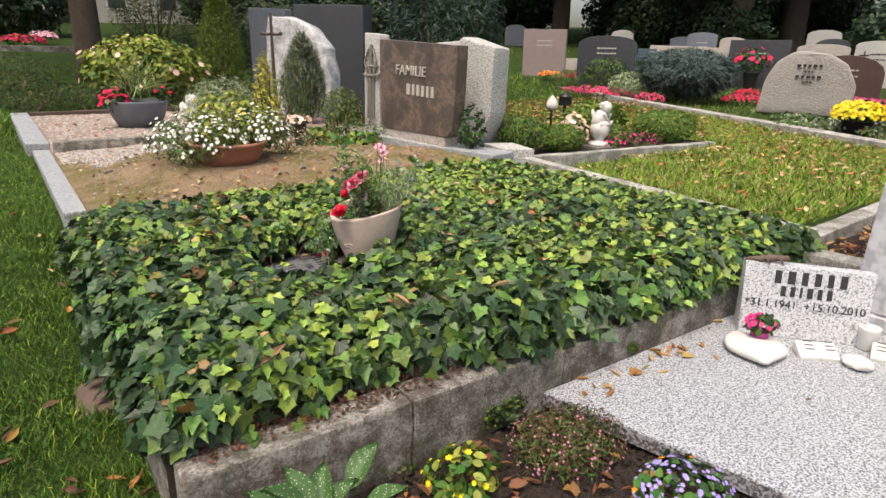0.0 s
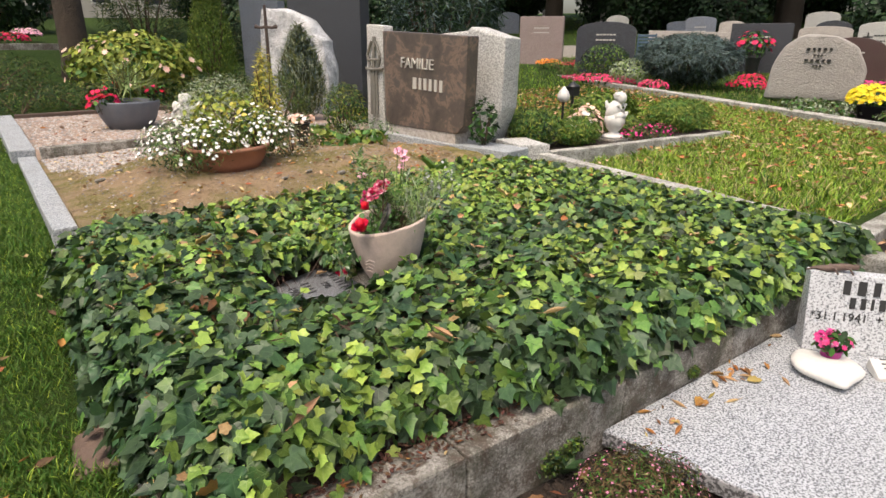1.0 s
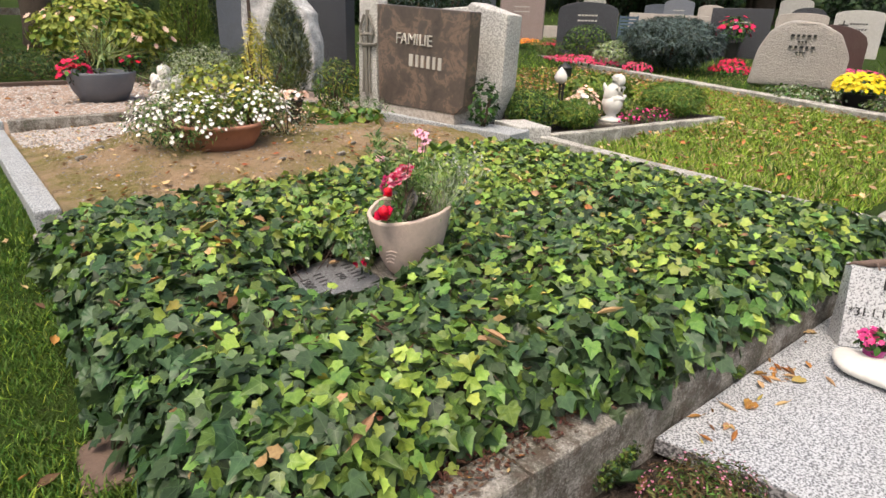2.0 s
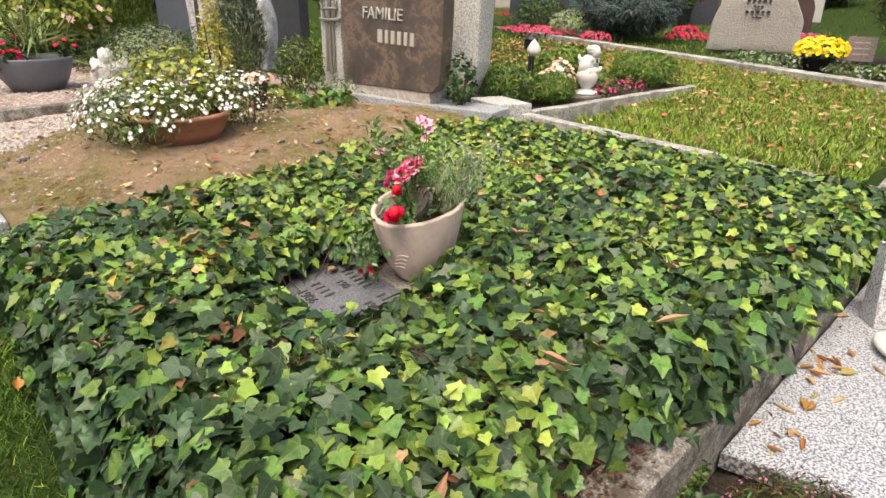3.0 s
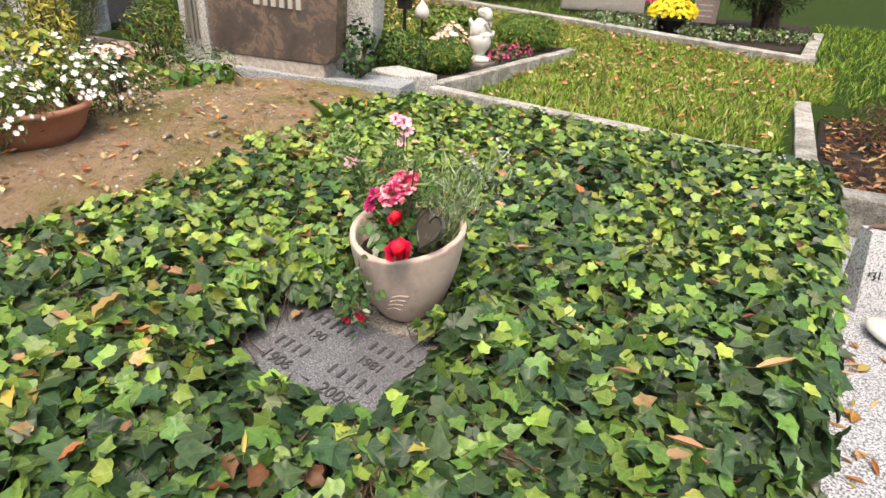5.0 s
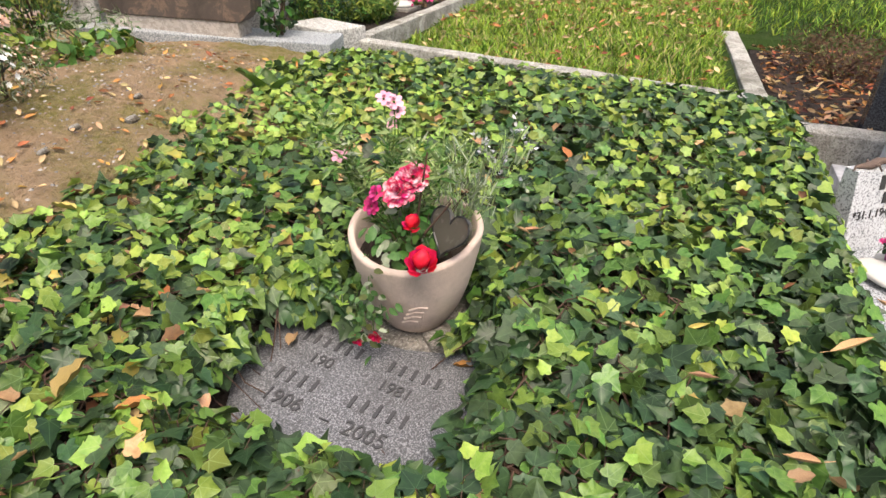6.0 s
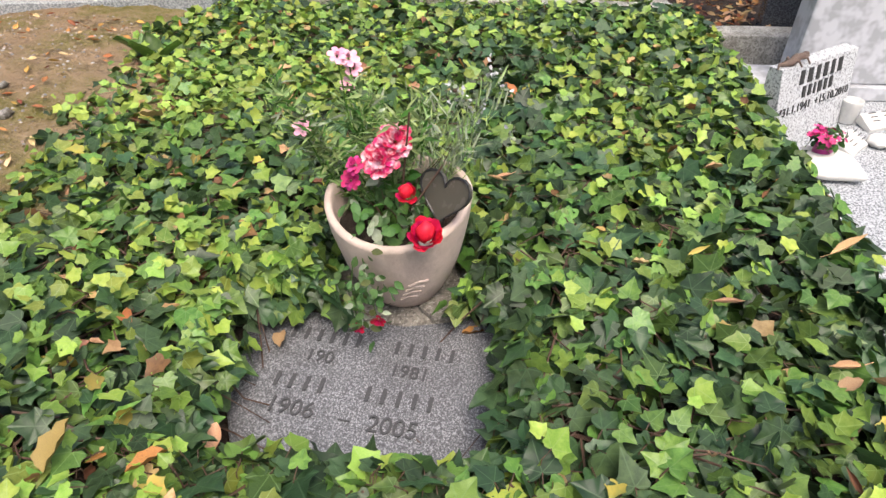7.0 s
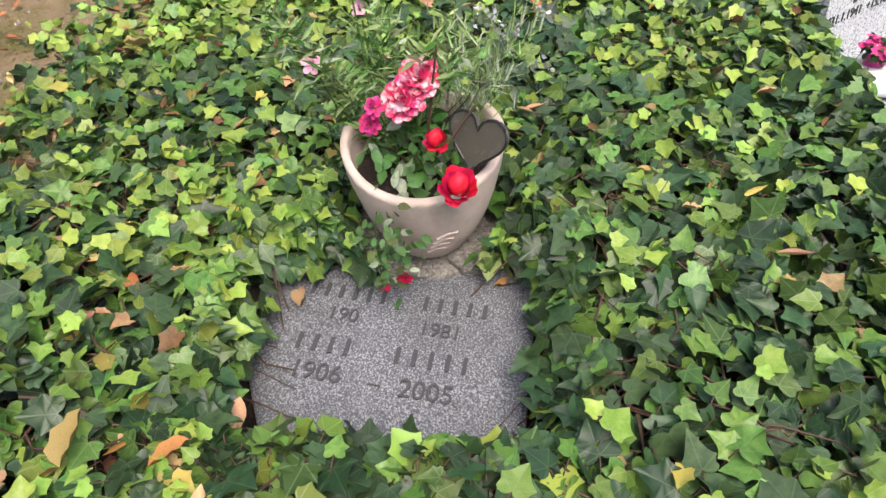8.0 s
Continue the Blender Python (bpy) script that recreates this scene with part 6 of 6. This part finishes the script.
bq = thing("grave_vase", (14.45, 7.72, land(14.45, 7.72)), "dark grave vase with a bunch of red flowers", "vase")
part("vase", lathe([(0.1, -0.03), (0.12, 0.02), (0.14, 0.25), (0.17, 0.4), (0.18, 0.42), (0.15, 0.42), (0.14, 0.36)], 20), BLACK, bq, "", True)
shrub("", (0, 0, 0), (0.75, 0.75, 0.6), "oval", 160, 0.1, [L_GREEN, L_DARK], "", parent=bq, base=0.38, stems=5, flowers=[("flower", 40, 0.14, P_RED, "red flowers")])


# ---- trees, hedges and the house behind ----
THICK = []
def tree(at, height, trunk, spread, leaves, label, name="tree", clear=0.35, mats=None, kind="oval", leaf=0.26, group="trees behind the graves"):
    """A tree: tapered trunk, limbs, and a crown of leaf clumps hung round the limb ends."""
    root = thing(name, at, label, "tree", group)
    bm = bmesh.new()
    tube([(0, 0, -0.3), (0.02, 0, 0.25), (0.05 * height * 0.1, 0.02, height * 0.5), (0, 0.05, height * 0.9)], [trunk * 1.35, trunk, trunk * 0.75, trunk * 0.2], 10, bm)
    ends = []
    for i in range(12):
        a, z = 2.4 * i, height * (clear + (0.9 - clear) * i / 12)
        r = spread * (1 - 0.5 * i / 12) * rng.uniform(0.7, 1.1)
        e = Vector((r * math.cos(a), r * math.sin(a), z + height * 0.08))
        tube([(0, 0, z - 0.2), e * 0.5 + Vector((0, 0, z * 0.5)), e], [trunk * 0.35, trunk * 0.2, trunk * 0.06], 6, bm)
        ends += [e, e * 0.65 + Vector((0, 0, z * 0.35 + 0.2))]
    part("trunk", rough_up(bm, 0.02, 4), BARK, root, "", True)
    ends = np.array([tuple(e) for e in ends])
    c = ends[rng.integers(0, len(ends), leaves)]
    pos = c + rng.normal(size=(leaves, 3)) * (spread * 0.17, spread * 0.17, height * 0.055)
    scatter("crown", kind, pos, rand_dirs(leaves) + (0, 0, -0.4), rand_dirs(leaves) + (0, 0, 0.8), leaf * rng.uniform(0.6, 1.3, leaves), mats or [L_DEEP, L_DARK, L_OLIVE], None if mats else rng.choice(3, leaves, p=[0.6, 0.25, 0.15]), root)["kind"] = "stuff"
    return root


t1 = tree((26.0, 17.3, land(26, 17.3)), 11, 0.5, 4.6, 5200, "tall broadleaf tree with a dark trunk", leaf=0.42, clear=0.3)
for x, y, s, r in ((22.5, 12.7, 0.8, 40), (25.5, 12.2, 0.85, 120), (23.5, 22.5, 0.9, 200), (30, 25, 1.0, 80), (33, 16, 1.0, 10), (20, 29, 1.0, 260), (13, 31, 1.0, 300), (30, 8, 1.0, 150), (24, 34, 1.1, 20), (28, 21, 0.8, 300), (36, 30, 1.1, 70), (34, 3, 1.0, 220), (3, 26, 0.9, 330), (-6, 20, 0.9, 33), (-5, -16, 1, 99), (14, -17, 1, 9), (-16, 4, 1, 45)):
    copy_thing(t1, pose(x, y, land(x, y), 0, 0, r) @ Matrix.Scale(s, 4))
tr = tree((1.42, 11.2, land(1.42, 11.2)), 8, 0.2, 2.6, 2200, "slim tree beside the hydrangea, brown bark", clear=0.45, leaf=0.2, group="")
for x, y, s in ((21, 7, 0.5), (23, 13.5, 0.5), (11, 20, 0.55), (7, 18, 0.5), (25, 18.5, 0.6), (20.5, 3.5, 0.5), (0.5, 17.5, 0.45), (-3.5, 17, 0.45), (17, 22, 0.6), (27.5, 21.5, 0.7), (24.8, 15.5, 0.45)):
    THICK.append((x, y, rng.uniform(0, 360), s))
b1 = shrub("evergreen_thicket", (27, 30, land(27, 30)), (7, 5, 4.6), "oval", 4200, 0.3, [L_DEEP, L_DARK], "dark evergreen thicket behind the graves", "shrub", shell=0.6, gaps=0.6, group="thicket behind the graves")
for x, y, r, s in ((20, 34, 40, 1.0), (34, 24, 80, 1.0), (38, 17, 20, 1.0), (33, 35, 60, 1.2), (40, 10, 10, 1.0), (16, 38, 200, 1.0), (11, 33, 120, 0.9), (40, 27, 140, 1.1), (38, 3, 33, 1.0), (1, 33, 50, 0.8), (-6, 28, 10, 0.9), (29, 39, 15, 1.2), (-12, 24, 70, 0.9), (43, 20, 70, 1.2), *THICK):
    copy_thing(b1, pose(x, y, land(x, y) - 0.2, 0, 0, r) @ Matrix.Scale(s, 4))
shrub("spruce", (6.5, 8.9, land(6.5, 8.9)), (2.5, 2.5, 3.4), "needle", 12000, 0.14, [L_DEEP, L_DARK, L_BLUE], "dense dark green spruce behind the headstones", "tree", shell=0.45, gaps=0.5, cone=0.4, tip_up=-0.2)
shrub("yew_bush", (4.9, 12.4, land(4.9, 12.4)), (1.8, 1.6, 1.9), "needle", 3200, 0.13, [L_DARK, L_OLIVE], "dark upright yew bush", "shrub", shell=0.45)
shrub("yew_bush", (2.9, 13.3, land(2.9, 13.3)), (1.6, 1.6, 1.9), "needle", 3200, 0.13, [L_DARK, L_OLIVE], "dark upright yew bush", "shrub", shell=0.45)
kerb((-3.0, 13.0), (2.0, 13.2), 0.2, 0.6, 1.2, 1.22, KERB, "grey terrace kerb behind the junipers", 3)

house = thing("house", (8.5, 42, land(8.5, 42) - 0.4), "pale rendered house behind the trees", "house")
part("wall", prism([(-6, 0), (6, 0), (6, 7), (-6, 7)], 0, 4.2, 0.02), PLASTER_WALL, house)
part("roof", prism([(-6.5, -0.5), (6.5, -0.5), (6.5, 7.5), (-6.5, 7.5)], 4.21, 0, 0.02, 0, lambda x, y: 4.4 + 2.2 * (1 - abs(y - 3.5) / 4)), TERRACOTTA, house)
for x in (-4.2, -1.4, 1.4, 4.2):
    w_ = part("window", prism([(x - 0.55, -0.03), (x + 0.55, -0.03), (x + 0.55, 0.02), (x - 0.55, 0.02)], 1.1, 2.5, 0.01), WHITE, house, "white framed window")
    part("pane", prism([(x - 0.47, -0.045), (x + 0.47, -0.045), (x + 0.47, -0.032), (x - 0.47, -0.032)], 1.18, 2.42, 0.004), DARKSTONE, w_, "dark glass pane")


# ---- fallen leaves ----
FORMS = [template("dead"), template("curl")]
dead_mesh = []
for i, m_ in enumerate(DEAD):
    for form in range(2):
        me = bpy.data.meshes.new("fallen_leaf")
        W, F = FORMS[form][0].copy(), FORMS[form][1]
        W[:, 0] *= (0.8, 0.45)[form]
        me.from_pydata(W.tolist(), [], F)
        me.materials.append(m_)
        me.polygons.foreach_set("use_smooth", [True] * len(me.polygons))
        dead_mesh.append(me)


def fallen(at, size, tone, form, yaw, tilt=(0, 0), where="ivy"):
    tones = ("orange", "tan", "yellow", "dark brown")
    ob = new("fallen_leaf", dead_mesh[tone * 2 + form])
    ob.matrix_basis = pose(*at, tilt[0], tilt[1], yaw) @ Matrix.Scale(size * 0.8, 4)
    return tagged(ob, "%s %s leaf lying on the %s" % (tones[tone], ("dry fallen", "curled narrow")[form], where), "fallen leaf", "fallen leaves on the " + where)


# the clearest ones
for x, y, size, tone, form, yaw, tilt in ((2.04, 3.45, 0.1, 1, 0, 60, (20, 0)), (1.32, 3.56, 0.085, 2, 0, 30, (15, 10)), (0.72, 2.96, 0.1, 2, 0, 250, (25, -20)), (1.05, 1.61, 0.1, 1, 1, 95, (35, 10)), (1.4, 1.56, 0.1, 1, 1, 200, (25, 0)), (2.94, 1.46, 0.08, 2, 0, 40, (20, 0)), (0.53, 1.53, 0.12, 1, 1, 300, (10, 20)), (0.33, 1.48, 0.09, 0, 0, 150, (30, 30)), (0.65, 1.45, 0.08, 0, 0, 90, (40, 10)), (2.42, 2.85, 0.1, 1, 0, 20, (20, 10)), (2.27, 2.27, 0.08, 0, 0, 310, (15, 0)), (1.04, 3.48, 0.09, 1, 0, 120, (10, 0)), (1.08, 1.62, 0.09, 1, 1, 20, (10, 0)), (0.78, 2.79, 0.08, 0, 0, 60, (10, 10)), (0.86, 2.78, 0.07, 1, 0, 280, (10, 0))):
    z, t_ = ivy_height(x, y)
    fallen((x, y, z + 0.022), size, tone, form, yaw, tilt)
fallen((1.235, 2.79, 0.247), 0.072, 1, 0, 110, (4, 0), "plaque")
for x, y, z, s, yaw in ((1.3, 2.31, 0.235, 0.07, 30), (1.32, 2.27, 0.24, 0.08, 100), (1.27, 2.85, 0.25, 0.06, 200)):
    fallen((x, y, z), s, 0, 0, yaw, (10, 10), "concrete pad")
for i in range(140):
    x, y = rng.uniform(0.3, 3.6), rng.uniform(1.5, 3.85)
    z, t_ = ivy_height(x, y)
    if t_ < 0.9 or y > ivy_back(x) - 0.05:
        continue
    fallen((x, y, z + rng.uniform(-0.012, 0.014)), rng.uniform(0.032, 0.07), int(rng.choice(4, p=[0.3, 0.36, 0.12, 0.22])), int(rng.random() < 0.6), rng.uniform(0, 360), (rng.normal() * 22, rng.normal() * 22))
for i in range(38):
    a = rng.random()
    near_kerb = i < 30
    x = rng.uniform(1.56, 2.4) if near_kerb else rng.uniform(1.75, 3.0)
    y = 1.345 - abs(rng.normal()) * (0.07 if near_kerb else 0.3) if i % 2 else 1.34 - abs(rng.normal()) * 0.12
    if y < 0.3 or x < 1.54 + 0.25 * (1.36 - y) or (x > 2.3 and y < 1.2):
        continue
    fallen((x, y, 0.083), rng.uniform(0.03, 0.075), int(rng.choice(4, p=[0.42, 0.33, 0.1, 0.15])), int(rng.random() < 0.75), rng.uniform(0, 360), (rng.normal() * 8, rng.normal() * 8), "slab")
for i in range(150):
    x, y = rng.uniform(0.5, 1.75), rng.uniform(0.6, 1.33)
    if x > 1.45 + 0.23 * (1.36 - y):
        continue
    fallen((x, y, 0.02), rng.uniform(0.045, 0.07), int(rng.choice(4, p=[0.25, 0.05, 0.0, 0.7])), int(rng.random() < 0.4), rng.uniform(0, 360), (rng.normal() * 15, rng.normal() * 15), "soil")
for i in range(34):
    x, y = rng.uniform(-0.9, 0.2), rng.uniform(1.0, 6.0)
    fallen((x, y, land(x, y) + 0.035), rng.uniform(0.06, 0.1), int(rng.choice(4, p=[0.3, 0.3, 0.05, 0.35])), int(rng.random() < 0.6), rng.uniform(0, 360), (rng.normal() * 15, rng.normal() * 15), "grass")


def litter(name, count, box, height, size, label, keep=lambda x, y: True, pick=(0.3, 0.4, 0.3), mats=None):
    p = []
    while len(p) < count:
        x, y = rng.uniform(box[0], box[1]), rng.uniform(box[2], box[3])
        if keep(x, y):
            p.append((x, y, height(x, y) + 0.012))
    p = np.array(p)
    o = scatter(name, "curl", p, rand_dirs(count) * (1, 1, 0.2), rand_dirs(count) * 0.5 + (0, 0, 1), size * rng.uniform(0.5, 1.2, count), mats or DEAD_MANY, rng.choice(3, count, p=pick))
    return tagged(o, label, "fallen leaves", "", "stuff")


def on_far_lawn(x, y):
    edge = 7.5 + 0.435 * (y - 1.65)
    if x < 3.84 or x > edge - 0.03:
        return False
    if x < 6.62 and y > 3.74 and y < 5.7:
        return False
    return not (x < 5.72 and y < 1.66)


litter("lawn_leaf_litter", 3000, (3.85, 11, 1.4, 9), lambda x, y: land(x, y) + 0.05, 0.052, "scattered orange and tan leaves on the lawn", lambda x, y: on_far_lawn(x, y) and rng.random() < 0.35 + 0.65 * smooth(4.0, 7.0, x), (0.38, 0.36, 0.26), DEAD_LAWN)
litter("bed_leaf_litter", 1700, (3.6, 5.5, -0.5, 1.42), lambda x, y: 0.235, 0.05, "brown and orange leaves covering the grave bed")
litter("mound_leaf_litter", 380, (0.45, 3.1, 3.75, 6.0), mound_top, 0.036, "dry leaves scattered on the sandy soil", lambda x, y: y > ivy_back(x) - 0.03 and abs(y - 4.38) + abs(x - 1.34) > 0.3 and rng.random() < 0.25 + math.exp(-((y - ivy_back(x)) / 0.2) ** 2), (0.42, 0.4, 0.18), DEAD_LAWN)
litter("kerb_leaf_litter", 2800, (0.3, 3.0, 1.4, 1.58), lambda x, y: 0.232 - 0.009 * (x - 0.3) + 0.3 * max(0, y - 1.49), 0.017, "dry brown leaves under the ivy edge on the kerb", lambda x, y: rng.random() < (0.08 + 7 * (y - 1.4)) * (1.3 - 0.35 * x), (0.04, 0.02, 0.94))
litter("path_leaf_litter", 24, (-0.15, 0.26, 1.5, 3.4), lambda x, y: land(x, y) + 0.02, 0.055, "brown leaves caught at the grass edge", pick=(0.25, 0.25, 0.5))
es = rough_up(prism([(-0.09, -0.12), (0.06, -0.13), (0.1, 0.02), (0.05, 0.13), (-0.07, 0.1)], -0.06, 0.014, 0.012), 0.012, 9)
es = part("edge_stone", es, EARTHSTONE)
es.location = (0.19, 2.3, land(0.15, 2.3))
tagged(es, "flat pinkish-grey stone sunk in the grass edge", "stone")
litter("gravel_leaf_litter", 60, (0.6, 3.0, 6.1, 8.6), lambda x, y: 0.445, 0.06, "a few dry leaves on the gravel")

# small weeds and moss
def broad_leaf_plant(at, n, size, mat, label, name):
    root = thing(name, at, label, "plant")
    for i in range(n):
        a = 2.4 * i + 0.6
        lb = bmesh.new()
        for j in range(7):
            yy = j / 6
            wd = size * 0.2 * math.sin(math.pi * min(1, yy * 0.97 + 0.03)) ** 0.7
            for k in range(3):
                xx = k - 1
                lb.verts.new((xx * wd, yy * size, 0.12 * size * abs(xx) - 0.25 * size * yy * yy))
        lb.verts.ensure_lookup_table()
        for j in range(6):
            for k in range(2):
                lb.faces.new([lb.verts[q] for q in (j * 3 + k, j * 3 + k + 1, j * 3 + k + 4, j * 3 + k + 3)])
        part("leaf", lb, mat, root, "", True).matrix_basis = pose(0.01 * math.cos(a), 0.01 * math.sin(a), 0, 62 - 9 * (i % 3), 0, math.degrees(a))
    return root


broad_leaf_plant((2.62, 3.78, 0.34), 4, 0.2, IVY_MID[1], "broad upright light green weed leaves", "weed")
broad_leaf_plant((1.3, 1.345, 0.02), 5, 0.09, IVY_DARK[1], "small dark weed growing at the kerb joint", "weed")
for x, z, s in ((1.27, 0.06, 0.1), (1.36, 0.08, 0.08), (2.0, 0.12, 0.05), (0.9, -0.01, 0.06)):
    shrub("moss_cushion", (x, 1.362, z - s / 2), (s * 1.5, 0.03, s), "oval", 260, 0.013, [L_OLIVE, L_DARK, L_HEDGE], "dark green moss cushion on the kerb face", "moss", stems=0, shell=0.0, gaps=0.05, group="moss on the kerb")
for x, y, s in ((1.75, 4.02, 0.035), (1.95, 3.95, 0.045), (2.1, 4.05, 0.03), (1.55, 3.95, 0.03), (0.62, 4.6, 0.05), (0.75, 4.75, 0.04)):
    ms = bmesh.new()
    blob(ms, (0, 0, 0), (s * 0.7, s * 0.5, s * 0.35), 2, 0.5, 2)
    o = part("field_stone", ms, KERB)
    o.location = (x, y, mound_top(x, y) + 0.008)
    tagged(o, "small grey stone lying in the sandy soil", "stone", "stones in the soil")

# ---- grass ----
def grass(name, count, box, mats, label, size, keep=lambda x, y: True):
    out = []
    while len(out) < count:
        x, y = rng.uniform(box[0], box[1]), rng.uniform(box[2], box[3])
        if keep(x, y) and rng.random() < 0.9 + 0.8 * noise.noise(Vector((x, y, 0)) * 2.5):
            out.append((x, y, land(x, y) - 0.004))
    p = np.array(out)
    tip = rng.normal(size=(count, 3)) * (0.55, 0.55, 0) + (0, 0, 1)
    tuft = np.array([1 + 0.55 * noise.noise(Vector(v) * 3.3) + 0.3 * noise.noise(Vector(v) * 11) for v in out])
    o = scatter(name, "sward", p, tip, rand_dirs(count) * (1, 1, 0.1), size * tuft * rng.uniform(0.5, 1.3, count), mats, rng.integers(0, len(mats), count))
    return tagged(o, label, "grass", "", "stuff")


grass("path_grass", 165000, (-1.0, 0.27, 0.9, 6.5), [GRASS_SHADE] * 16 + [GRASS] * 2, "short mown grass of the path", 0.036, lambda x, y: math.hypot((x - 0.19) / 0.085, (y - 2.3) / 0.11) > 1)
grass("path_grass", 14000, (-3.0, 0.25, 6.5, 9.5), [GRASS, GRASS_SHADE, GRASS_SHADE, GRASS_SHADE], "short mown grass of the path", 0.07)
grass("lawn_grass", 70000, (3.84, 9.5, 1.4, 6.2), [GRASS] * 11 + [GRASS_SHADE] * 3 + [DRY_GRASS] * 3, "lush uneven lawn between the graves", 0.07, on_far_lawn)
grass("lawn_grass", 9000, (5.0, 13.0, 5.5, 14.0), [GRASS, GRASS_SHADE], "lawn strip along the far kerb", 0.09, lambda x, y: on_far_lawn(x, y) and x > 5)
grass("lawn_grass", 6000, (5.75, 12.5, 0.2, 1.6), [GRASS, GRASS_SHADE], "lawn strip beside the far grave", 0.08, lambda x, y: x > 5.75)
# mostly shaded blades: the shade under the trees is put in by colour
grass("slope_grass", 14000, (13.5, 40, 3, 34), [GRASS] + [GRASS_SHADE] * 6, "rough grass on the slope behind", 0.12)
# ---- gravel ----
def pebbles(name, count, box, height, size, label, pick, keep=lambda x, y: True):
    out = []
    while len(out) < count:
        x, y = rng.uniform(box[0], box[1]), rng.uniform(box[2], box[3])
        if keep(x, y):
            out.append((x, y, height(x, y)))
    p = np.array(out)
    o = scatter(name, "pebble", p, rand_dirs(count) * (1, 1, 0.1), np.array((0, 0, 1.0)) + 0.3 * rand_dirs(count), size * rng.uniform(0.6, 1.4, count), GRAVEL, rng.choice(3, count, p=pick))
    return tagged(o, label, "gravel", "", "stuff")


pebbles("gravel", 12000, (0.42, 3.0, 6.1, 8.66), lambda x, y: 0.44, 0.03, "coarse pink and white gravel", [0.5, 0.35, 0.15])
pebbles("gravel", 4200, (0.42, 1.35, 4.85, 5.95), mound_top, 0.025, "white and grey gravel spilled on the soil", [0.15, 0.55, 0.3], lambda x, y: noise.noise(Vector((x, y, 3)) * 2.2) + 1.1 * (y - 5.25) > -0.12 + 0.25 * rng.random())
# mostly shaded blades here too, darkened by colour for the tree shade
grass("bed_grass", 16000, (8.0, 15.0, 3.8, 14.0), [GRASS_SHADE] * 5 + [DRY_GRASS, GRASS], "low rough grass between far graves", 0.07, lambda x, y: x > 7.75 + 0.435 * (y - 1.65) and (x > 11.7 or y > 4.5))
o = pebbles("soil_clods", 8000, (0.45, 3.3, 3.65, 5.95), mound_top, 0.017, "crumbs of sandy brown soil", [0.4, 0.3, 0.3], lambda x, y: y > ivy_back(x) - 0.05)
for i in range(3):
    o.data.materials[i] = MOUND
o = pebbles("soil_clods", 2600, (0.35, 1.7, 0.5, 1.36), lambda x, y: 0.0, 0.03, "crumbs of dark damp soil", [0.4, 0.3, 0.3])
for i in range(3):
    o.data.materials[i] = SOIL
pebbles("soil_pebbles", 2600, (0.45, 3.1, 3.75, 5.9), mound_top, 0.014, "small stones in the sandy soil", [0.3, 0.4, 0.3], lambda x, y: y > ivy_back(x))
